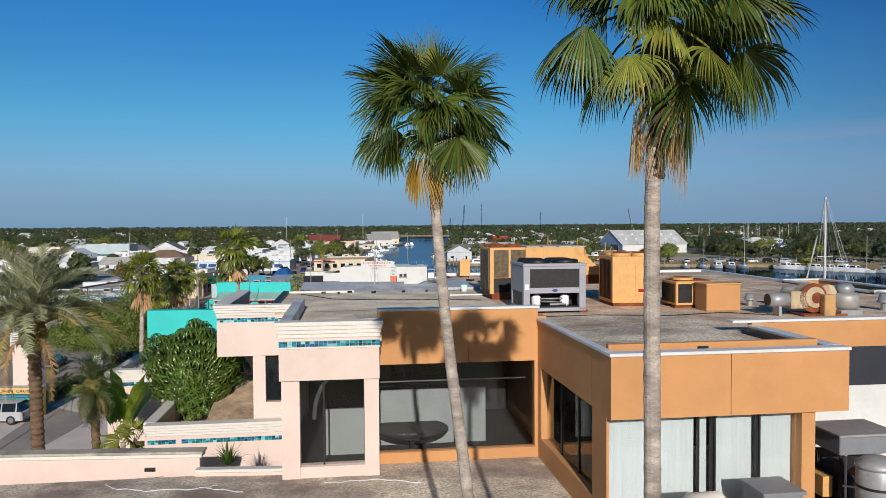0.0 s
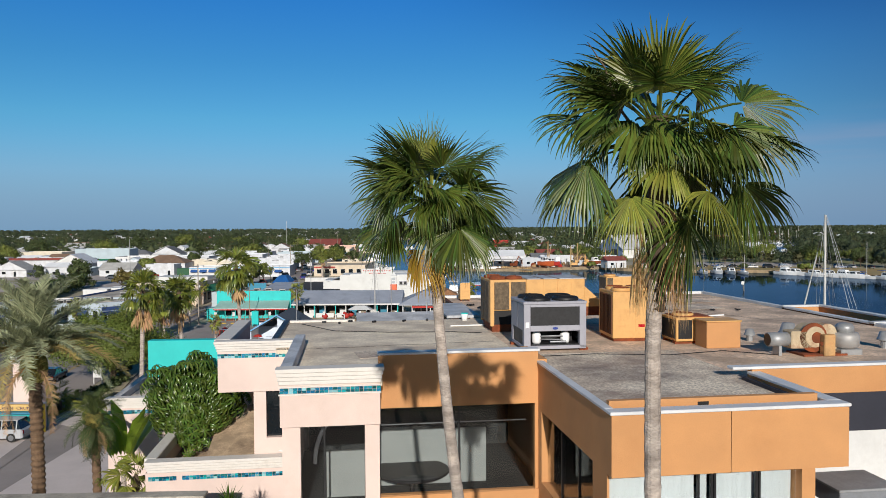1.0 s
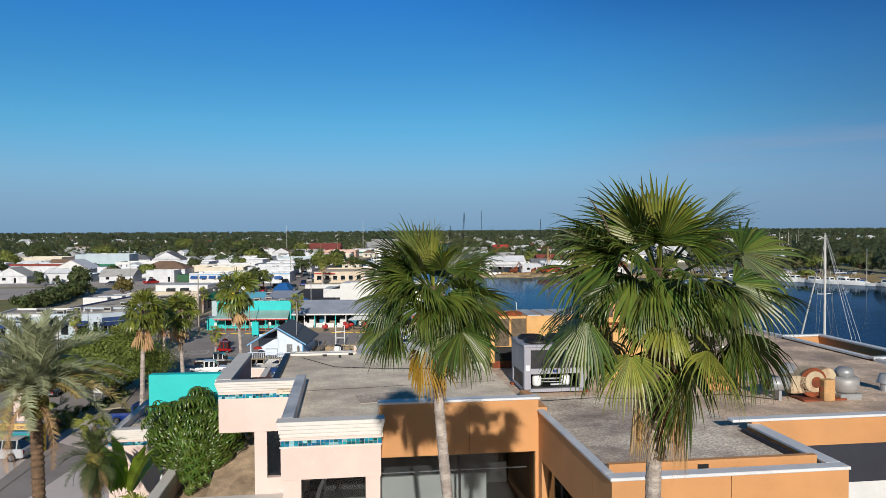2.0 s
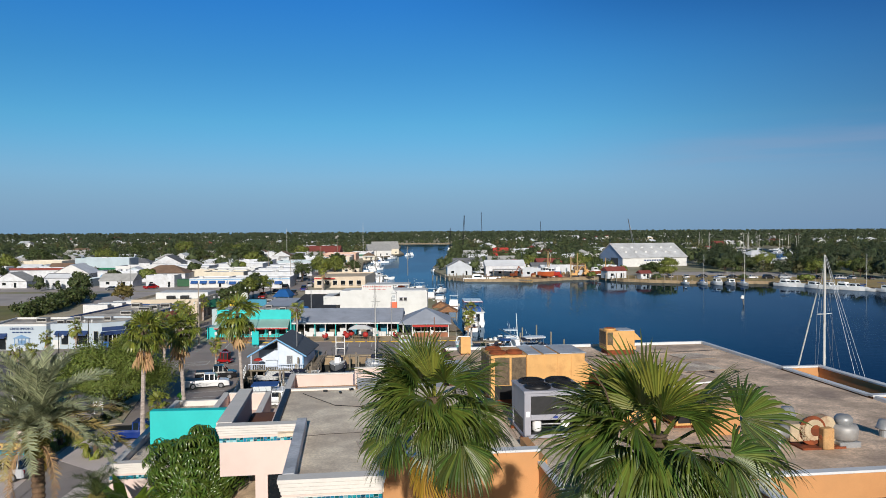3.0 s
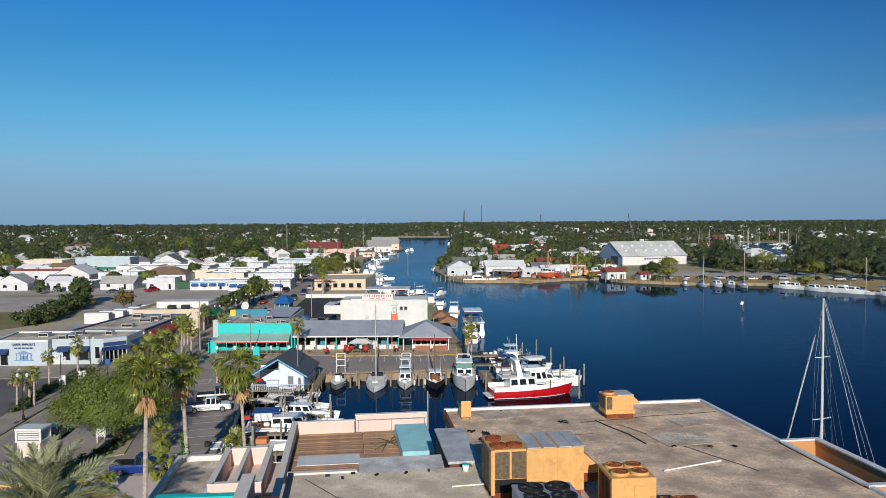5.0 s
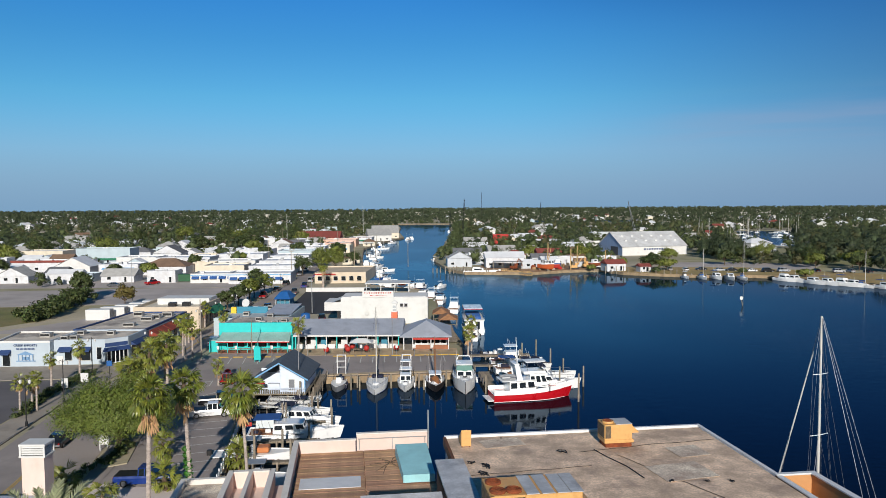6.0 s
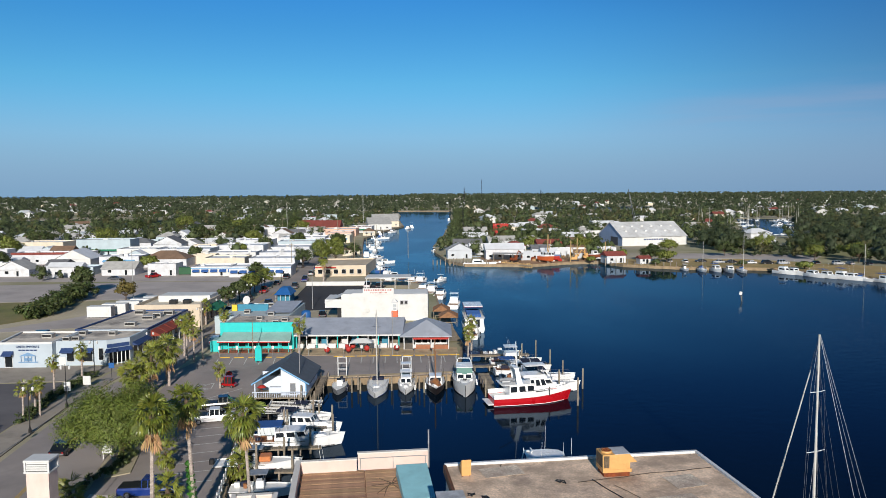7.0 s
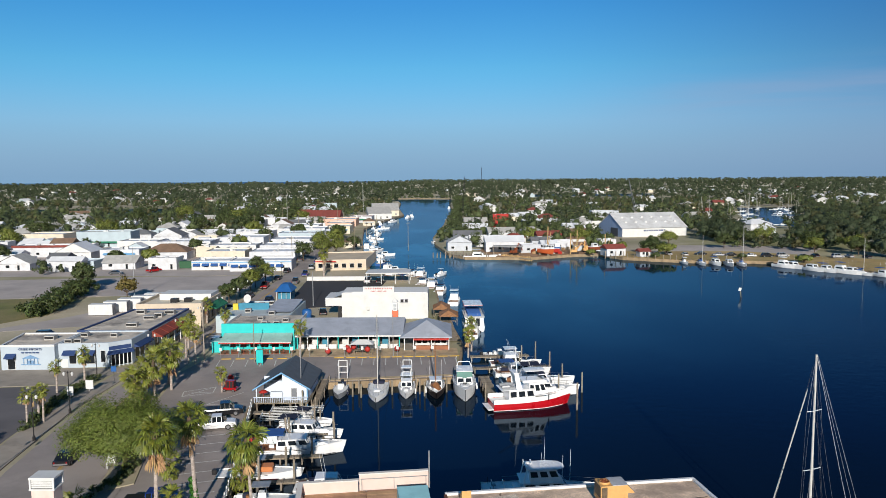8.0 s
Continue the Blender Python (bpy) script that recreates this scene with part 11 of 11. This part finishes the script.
def scatter(n, y0, y1, x0, x1, power=1.0):
    out = []
    while len(out) < n:
        y = y0 + (y1 - y0) * rng.random() ** power
        x = rng.uniform(x0, x1) * (1 if abs(x0) > 2 else y)
        if clear(x, y):
            out.append((x, y))
    return out


DEEP = leaf_mat("deep_green_leaf", srgb(68, 82, 53), 0.7, 0.2, 0.15, 0.06)
WILLOW = leaf_mat("olive_leaf", srgb(100, 100, 62), 0.7, 0.2, 0.2, 0.07)
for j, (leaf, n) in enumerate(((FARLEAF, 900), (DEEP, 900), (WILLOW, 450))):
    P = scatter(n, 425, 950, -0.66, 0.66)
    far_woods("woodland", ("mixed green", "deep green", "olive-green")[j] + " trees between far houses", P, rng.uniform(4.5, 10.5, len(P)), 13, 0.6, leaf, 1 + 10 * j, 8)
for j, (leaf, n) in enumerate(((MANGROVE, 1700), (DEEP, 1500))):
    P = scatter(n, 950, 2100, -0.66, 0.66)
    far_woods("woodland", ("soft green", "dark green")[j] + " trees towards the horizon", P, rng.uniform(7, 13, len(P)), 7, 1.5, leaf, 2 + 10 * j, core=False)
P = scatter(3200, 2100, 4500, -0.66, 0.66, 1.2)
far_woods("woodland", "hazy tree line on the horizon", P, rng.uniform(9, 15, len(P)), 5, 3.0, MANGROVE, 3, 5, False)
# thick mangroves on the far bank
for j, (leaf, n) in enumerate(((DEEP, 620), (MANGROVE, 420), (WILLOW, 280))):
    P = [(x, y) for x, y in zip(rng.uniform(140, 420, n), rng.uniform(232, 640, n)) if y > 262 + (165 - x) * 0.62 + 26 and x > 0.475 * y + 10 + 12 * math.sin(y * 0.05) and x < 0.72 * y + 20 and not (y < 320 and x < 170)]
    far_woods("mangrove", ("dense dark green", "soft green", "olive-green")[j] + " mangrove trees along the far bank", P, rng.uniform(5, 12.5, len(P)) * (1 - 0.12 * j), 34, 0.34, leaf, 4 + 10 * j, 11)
P = [(x, y) for x, y in zip(rng.uniform(128, 178, 130), rng.uniform(352, 420, 130)) if 0.352 * y < x < 0.405 * y]
far_woods("woodland", "leafy trees beside the boat storage shed", P, rng.uniform(7, 12, len(P)), 36, 0.32, DEEP, 5, 10)
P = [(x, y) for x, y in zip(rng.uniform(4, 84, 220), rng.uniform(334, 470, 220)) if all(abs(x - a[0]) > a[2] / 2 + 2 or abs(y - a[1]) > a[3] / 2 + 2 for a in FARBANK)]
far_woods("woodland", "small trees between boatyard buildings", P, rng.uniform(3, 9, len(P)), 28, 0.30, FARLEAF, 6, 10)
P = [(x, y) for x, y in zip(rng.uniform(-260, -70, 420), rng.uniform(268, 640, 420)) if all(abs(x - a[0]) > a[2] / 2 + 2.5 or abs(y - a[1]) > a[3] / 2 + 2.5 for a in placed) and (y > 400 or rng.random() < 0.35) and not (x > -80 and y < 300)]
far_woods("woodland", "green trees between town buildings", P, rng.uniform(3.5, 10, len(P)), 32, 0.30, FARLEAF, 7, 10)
# the east bank of the channel and its head
BANK = np.array([(2.4, 322), (-4, 360), (-5.5, 400), (0.5, 505), (2, 560), (9, 700), (8, 872), (14, 980), (10, 1075)])
py = rng.uniform(365, 1060, 230)
P = [(np.interp(y, BANK[:, 1], BANK[:, 0]) + 3.5 + 17 * rng.random() ** 1.6, y) for y in py] + [(x, 1097 + 14 * rng.random()) for x in rng.uniform(-112, 12, 60)]
P = [(x, y) for x, y in P if all(abs(x - a[0]) > a[2] / 2 + 1.5 or abs(y - a[1]) > a[3] / 2 + 1.5 for a in FARBANK)]
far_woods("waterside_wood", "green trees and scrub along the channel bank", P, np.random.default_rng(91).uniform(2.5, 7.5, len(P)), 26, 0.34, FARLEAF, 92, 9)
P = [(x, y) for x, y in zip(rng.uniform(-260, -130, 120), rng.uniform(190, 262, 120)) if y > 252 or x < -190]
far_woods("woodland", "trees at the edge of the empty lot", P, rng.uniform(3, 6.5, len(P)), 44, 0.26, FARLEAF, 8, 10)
for j, leaf in enumerate((DEEP, FARLEAF, WILLOW)):
    P = [(x, y) for x, y in zip(rng.uniform(120, 235, 90), rng.uniform(318, 455, 90)) if 0.385 * y < x < 0.52 * y and not in_inlet(x, y) and x + y > 470 and (x > 0.47 * y or y < 372)]
    far_woods("waterside_wood", ("dark green", "green", "olive-green")[j] + " trees between the lawn and the inlet", P, rng.uniform(3, 6.5, len(P)), 32, 0.32, leaf, 60 + j, 10)
# waterside trees on the lawn
for k, (x, y, h, r) in enumerate(((127, 332, 7.5, 4.6), (152, 350, 10, 6), (88, 312, 6.5, 5.2), (93, 306, 5.5, 4), (100, 350, 5, 3), (78, 322, 4.5, 2.6), (86, 296.5, 2.2, 1.8), (62, 309, 2.4, 2.0), (118, 290, 2.4, 1.8), (136, 276, 3.0, 3.0), (170, 300, 8, 5), (158, 312, 7, 4.6), (182, 282, 6, 4.6), (66, 352, 9, 6), (73, 360, 8, 5), (44, 372, 8, 4.5), (141, 345, 8, 5.5), (108, 352, 7, 5), (165, 330, 9, 6), (176, 316, 8, 6))):
    leafy_tree("leafy tree beside the waterside lawn", (x, y, 0), h, r, OAK if k % 2 else OAKD, 40, 120, 0.26, 300 + k, 0.2, group="waterside trees")
# pilings and small docks along the far bank
prs = random.Random(3)
for i in range(40):
    f = i / 39 + prs.uniform(-0.02, 0.02)
    x, y = (-4 + 26 * f * 1.6, 312 - 13 * f + prs.uniform(-1, 1)) if i < 22 else (62 + (i - 22) * 2.3 + prs.uniform(-1, 1), 309 - (i - 22) * 1.4)
    solo("piling", MB().tube([(0, 0, -3), (0, 0, 0.7 + prs.uniform(0, 1.7))], 0.2, 7), PILE, "weathered timber pile at the far bank", "piling", pose(x, y - 2.2, 0), "far piles")
yo = thing("work_boat_on_slip", "orange work boat hauled out on the slip", "boat", pose(41, 312, 1.0, 0, 0, -60), "")
hull_parts(yo, 9, 3.2, 1.6, mat("orange_hull", srgb(226, 110, 60), 0.5, var=0.1, scale=0.6, bump=0.05))
cabin(yo, 2, 5, 2.2, 1.6, 2.0)
part("cradle", MB().box(1, 1.4, -1.4, 1.4, -1.02, -0.1), WOOD, yo)
part("cradle", MB().box(6, 6.4, -1.0, 1.0, -1.02, -0.2), WOOD, yo)
for k, (x, y, c) in enumerate(((56, 314, ORMETAL), (30, 312, RUST), (62, 320, ORMETAL))):
    t = thing("excavator", "yellow excavator in the boatyard", "excavator", pose(x, y, 0.03, 0, 0, 40 * k), "yard machines")
    part("track", MB().box(-1.8, 1.8, -1.2, -0.6, 0, 0.7, 0.15), BLACKMET, t)
    part("track", MB().box(-1.8, 1.8, 0.6, 1.2, 0, 0.7, 0.15), BLACKMET, t)
    part("body", MB().box(-1.6, 1.0, -1.1, 1.1, 0.7, 1.8, 0.08), c, t)
    part("cab", MB().box(0.0, 1.1, -1.1, -0.1, 1.8, 2.8, 0.06), c, t)
    part("arm", MB().tube([(1.0, 0.3, 1.5), (3.2, 0.3, 4.6), (5.0, 0.3, 3.0), (5.2, 0.3, 1.4)], [0.3, 0.26, 0.2, 0.3], 6), c, t)

# ---- small things along the water, the street and the roofs ----
THATCH = mat("brown_thatch", srgb(168, 122, 86), 0.95, var=0.3, scale=2.0, bump=0.6, fine=12, stretch=(1, 1, 3))
for k, (x, y, w, d) in enumerate(((-0.6, 174.5, 4.2, 7.0), (1.0, 165.5, 4.4, 6.5))):
    hutt = thing("thatched_shelter", "open shelter with a brown thatched roof on the boardwalk", "shelter", pose(x, y, 0.25), "thatched shelters")
    part("roof", MB().add([(-w / 2, -d / 2, 2.0), (w / 2, -d / 2, 2.0), (w / 2, d / 2, 2.0), (-w / 2, d / 2, 2.0), (0, -d / 4, 3.2), (0, d / 4, 3.2)], [(0, 1, 4), (1, 2, 5, 4), (2, 3, 5), (3, 0, 4, 5), (3, 2, 1, 0)]), THATCH, hutt)
    for a in (-1, 1):
        for b in (-1, 1):
            part("post", MB().tube([(a * (w / 2 - 0.3), b * (d / 2 - 0.3), 0), (a * (w / 2 - 0.3), b * (d / 2 - 0.3), 2.1)], 0.08, 6), PILE, hutt)
    part("bench", MB().box(-w / 2 + 0.5, w / 2 - 0.5, -0.3, 0.3, 0.4, 0.5).box(-w / 2 + 0.6, -w / 2 + 0.7, -0.25, 0.25, 0, 0.4).box(w / 2 - 0.7, w / 2 - 0.6, -0.25, 0.25, 0, 0.4), WOOD, hutt)

# excursion boat lying stern-on beside the boardwalk
xb = place_boat("excursion_boat", "white two-deck excursion boat with a red-edged top deck", 6.8, 161.5, 92)
hull_parts(xb, 15, 5.0, 1.2, HULLW, boot=HULLD)
lowc = part("lower_cabin", MB().box(0.6, 10.5, -2.1, 2.1, 1.1, 3.2, 0.08), HULLW, xb)
for i in range(6):
    for s in (-1, 1):
        part("window", MB().box(1.2 + 1.5 * i, 2.3 + 1.5 * i, s * 2.1 - 0.03, s * 2.1 + 0.03, 1.9, 2.8), BOATGLASS, lowc)
for s in (-1.2, 0.3):
    part("doorway", MB().box(0.55, 0.6, s, s + 0.9, 1.2, 2.9), BOATGLASS, lowc)
part("upper_deck", MB().box(0.0, 11.2, -2.3, 2.3, 3.2, 3.35, 0.03), DECKC, xb)
part("top_roof", MB().box(3.5, 10.5, -2.1, 2.1, 5.3, 5.42, 0.03), HULLW, xb)
part("red_edge", MB().box(3.45, 10.55, -2.15, 2.15, 5.20, 5.29), REDTRIM, xb)
for x in (3.7, 7.0, 10.3):
    for s in (-2.0, 2.0):
        part("roof_post", MB().tube([(x, s, 3.3), (x, s, 5.3)], 0.04, 5), ALU, xb)
for s in (-2.25, 2.25):
    for z in (3.8, 4.2):
        part("rail", MB().tube([(0.1, s, z), (11.1, s, z)], 0.025, 5), ALU, xb)
for i in range(8):
    part("seat", MB().box(1.0 + i * 1.1, 1.5 + i * 1.1, -1.5, 1.5, 3.35, 4.0, 0.04), HULLB, xb)

# more boats along the bank behind the boathouse
for x, y, L, fly in ((2.4, 194, 11, True), (-1.6, 212, 10, False), (-4.6, 218, 11, True), (-7.4, 226, 9, False), (-9.0, 243, 10, True), (-12, 247, 9, False)):
    cruiser("white motor boat with antennas moored along the bank", x, y, 82 + x, L, 3.2, 1.1, top=HULLW if fly else NAVYCANVAS, fly=fly, group="bank boats")
ob = solo("beach_umbrella", MB().lathe([(1.4, 2.1), (0.9, 2.5), (0.02, 2.75)], (0, 0), 12).tube([(0, 0, 0), (0, 0, 2.7)], 0.04, 6), mat("orange_canvas", srgb(236, 110, 60), 0.8, var=0.1, scale=1, bump=0), "orange canvas umbrella on the dock", "umbrella", pose(-13.5, 236.5, 0.0))

# boatyard: timber crib, sheds, lumber and derricks
crib = thing("timber_crib", "tan timber crib wall at the boatyard", "quay", pose(24.5, 306.5, 0, 0, 0, -43))
for i in range(16):
    part("log", MB().tube([(i, 0, -2), (i + 0.05, 0.05, 0.6 + 0.2 * (i % 3))], 0.45, 7), mat("tan_timber", srgb(190, 158, 112), 0.9, var=0.2, scale=1, bump=0.3, rnd=0.2) if i == 0 else bpy.data.materials["tan_timber"], crib)
part("wale", MB().box(-0.3, 15.5, -0.6, -0.4, -0.4, 0.1), WOOD, crib)
gc = thing("work_canopy", "grey sheet-metal canopy over the boatyard dock", "canopy", pose(21, 314, 0, 0, 0, -6))
part("roof", MB().box(0, 13, 0, 7, 3.1, 3.3), ROOFS[0], gc)
for x in (0.3, 4.3, 8.4, 12.5):
    for y in (0.3, 6.5):
        part("post", MB().box(x, x + 0.2, y, y + 0.2, -1.5, 3.1), PILE, gc)
cruiser("white fishing trawler at the boatyard dock", 8.5, 305.5, -8, 13, 4.0, 1.4, fly=True, group="yard boats", top=HULLW)
console("black-hulled skiff at the boatyard dock", 20, 309.5, -4, 8, 2.6, HULLD, HULLW, False, group="yard boats")
rs = random.Random(64)
SCRAP = [RUST, WOOD, WHITEP, bpy.data.materials["tan_timber"], BLACKMET, REDTRIM, GALV, ROOFS[2]]
for i in range(46):
    x, y = rs.uniform(36, 74), 0
    y = 314 + rs.random() ** 1.4 * 42 + (2 if x > 56 else 0)
    a, b, h = rs.uniform(0.8, 4.2), rs.uniform(0.6, 1.8), rs.uniform(0.4, 1.8)
    rings = [[(a / 2 * q * rs.uniform(0.8, 1.15) * sx, b / 2 * q * rs.uniform(0.8, 1.15) * sy, z * h) for sx, sy in ((-1, -1), (0.1, -1.2), (1, -1), (1.1, 0), (1, 1), (-0.1, 1.1), (-1, 1))] for q, z in ((1, 0), (0.95, 0.4), (0.8, 0.75), (0.35, 1.0))]
    pile = MB().loft(rings)
    solo("scrap_stack", pile, SCRAP[i % 8], ("rusty steel", "grey timber", "white-painted panel", "tan timber", "black metal", "red-painted", "galvanised", "brown board")[i % 8] + " stack lying in the boatyard", "scrap stack", pose(x, y, 0.02, 0, 0, rs.uniform(0, 180)), "boatyard stacks")
for x, y, h, lean in ((54, 312, 9, 1.5), (57, 313.5, 10, -1.2), (70, 318, 8, 1.0), (46, 324, 11, 0.5)):
    t = thing("derrick", "timber derrick post with a slanting boom in the boatyard", "derrick", pose(x, y, 0), "boatyard derricks")
    part("post", MB().tube([(0, 0, -0.1), (0.1, 0, h)], [0.28, 0.2], 7), bpy.data.materials["tan_timber"], t)
    part("boom", MB().tube([(0, 0, 1), (lean * 2.6, -1.0, h * 0.8)], [0.18, 0.12], 6), bpy.data.materials["tan_timber"], t)
    part("guy_wire", MB().tube([(0.1, 0, h), (lean * 2.6, -1.0, h * 0.8)], 0.03, 4), BLACKMET, t)
for k, (x, y, tn, m) in enumerate(((63.5, 322, 20, RUST), (44, 318, -50, REDTRIM), (50, 322, 80, HULLB))):
    t = place_boat("hauled_out_boat", ("rust-brown", "red", "blue")[k] + " old boat hauled out on blocks", x, y, tn, "hauled boats")
    t.location.z = 0.9
    hull_parts(t, 9 - k, 3.0, 1.2, m)
    cabin(t, 2, 4.6, 2.0, 1.2, 1.6)
    part("block", MB().box(1.5, 2.0, -0.9, 0.9, -0.92, -0.1).box(5.0, 5.5, -0.8, 0.8, -0.92, -0.1), WOOD, t)
# low palms and shrubs beside the driveway
for k, (x, y, h, s) in enumerate(((-27.6, 70.6, 1.0, 1.4), (-36.9, 70.0, 0.9, 1.5), (-31.1, 79.4, 1.6, 1.2), (-22.2, 77.0, 1.0, 1.4), (-31.8, 66.5, 0.9, 1.3))):
    small_palm(x, y, h, s / 0.72, 400 + k, 24, 0, group="low palms")
for k in range(7):
    f = k / 6
    shrub("low green shrub along the driveway verge", (-38.3 + 2.2 * f, 72.4 + 11 * f, 0.08), 0.8, 0.7, OAKD, 420 + k, 7, 60, 0.09, group="verge shrubs")

# seams, patches and scupper pipes on the flat roofs
seam = mat("dark_roof_seam", srgb(108, 92, 78), 0.9, var=0.3, scale=2, bump=0.2)
for a, b, w in (((7.6, 25.9), (16.7, 27.0), 0.10), ((0.3, 22.9), (7.6, 23.4), 0.08), ((9.6, 25.0), (13.4, 16.4), 0.07), ((0.4, 14.2), (6.0, 16.6), 0.06), ((-8.3, 11.2), (-0.3, 12.0), 0.06), ((3.2, 27.6), (3.6, 29.3), 0.08)):
    d = Vector((b[0] - a[0], b[1] - a[1], 0))
    n = Vector((-d.y, d.x, 0)).normalized() * w / 2
    p, q = Vector((a[0], a[1], 0)), Vector((b[0], b[1], 0))
    k = 9
    st = MB()
    line = [p.lerp(q, i / k) + n * rs.uniform(-2.4, 2.4) for i in range(k + 1)]
    st.loft([[v - n + Vector((0, 0, ROOF + 0.036)), v + n + Vector((0, 0, ROOF + 0.036))] for v in line], closed=False, cap=False)
    solo("roof_seam", st, seam, "dark uneven tar seam across the flat roof", "seam", BPOSE, "roof seams")
for u, w, a, b in ((2.2, 27.2, 2.6, 1.5), (10.8, 20.5, 3.2, 2.4), (-5.5, 9.0, 2.2, 1.4), (13.2, 24.0, 2.0, 1.8)):
    solo("roof_patch", MB().box(0, a, 0, b, 0.03, 0.04), bpy.data.materials["gravel_roof"], "rough tan repair patch on the flat roof", "patch", BPOSE @ pose(u, w, ROOF, 0, 0, 8), "roof patches")
# trees standing among the town blocks
for k, (x, y, h, r) in enumerate(((-140, 512, 13, 8), (-92, 378, 8, 4.4), (-214, 515, 13, 8), (-208, 352, 10, 6), (-78, 396, 9, 4.6), (-128, 286, 6, 3.2), (-114.5, 285, 6.5, 3.4), (-109, 322, 7, 3.6), (-176, 290, 8, 4.6), (-190, 545, 14, 9), (-113, 556, 13, 8), (-152, 520, 12, 7), (-100, 520, 11, 6), (-228, 345, 9, 6), (-240, 270, 8, 5), (-222, 262, 7, 4.6), (-120, 436, 11, 7), (-133, 455, 13, 8), (-110, 424, 9, 6), (-146, 440, 11, 7), (-125, 478, 13, 8), (-53.5, 362, 8, 4.4), (-54.5, 376, 9, 4.8), (-56, 392, 9, 4.6), (-182, 398, 12, 8), (-222, 404, 12, 9), (-250, 330, 9, 7), (-96, 345, 7, 3.6))):
    leafy_tree("full dark green tree among the town blocks", (x, y, 0), h, r, OAKD if k % 3 else OAK, 44, 90, 0.36, 500 + k, 0.25, group="town trees")
# pale sealant lines on the low roof
SEALANT = (((-9.62, 20.66), (-9.22, 20.25), (-8.23, 20.06), (-6.93, 20.21), (-6.24, 20.55)), ((-9.09, 21.07), (-8.22, 21.34)), ((-6.91, 20.39), (-6.3, 20.15), (-5.36, 19.93)), ((-3.4, 20.6), (-1.9, 20.9), (-0.4, 20.5)))
for k, pts in enumerate(SEALANT):
    n = [Vector((x, y, LOW + 0.012)) for x, y in pts]
    rs2 = random.Random(k)
    line = [a.lerp(b, j / 6) + Vector((rs2.uniform(-0.03, 0.03), rs2.uniform(-0.06, 0.06), 0)) for a, b in zip(n, n[1:]) for j in range(6)]
    solo("sealant_line", MB().tube(line, 0.012, 5), COPING, "thin pale sealant line wandering over the gravel roof", "sealant", group="sealant lines")
db = MB()
for a, b in (((-4.2, 36.2), (-1.9, 39.0)), ((-3.9, 39.0), (-2.4, 36.6)), ((-4.6, 37.7), (-1.7, 37.5)), ((-3.1, 37.6), (-2.5, 39.4)), ((-3.3, 37.4), (-3.7, 35.6))):
    db.tube([(*a, 8.67), ((a[0] + b[0]) / 2, (a[1] + b[1]) / 2, 8.80), (*b, 8.66)], [0.015, 0.035, 0.012], 5)
solo("dry_branch", db, BARK, "dry brown palm branch lying on the deck", "branch", BPOSE)
rl = thing("deck_rail", "thin grey rail inside the deck parapet", "railing", BPOSE)
part("rail", MB().tube([(-5.4, 41.35, 9.45), (0.0, 41.35, 9.45)], 0.035, 6), GALV, rl)
for u in (-5.3, -2.7, -0.1):
    part("post", MB().box(u - 0.03, u + 0.03, 41.32, 41.38, 8.56, 9.45), GALV, rl)
part("pole", MB().tube([(0.15, 41.2, 8.5), (0.15, 41.2, 11.6)], 0.06, 7), GALV, rl)
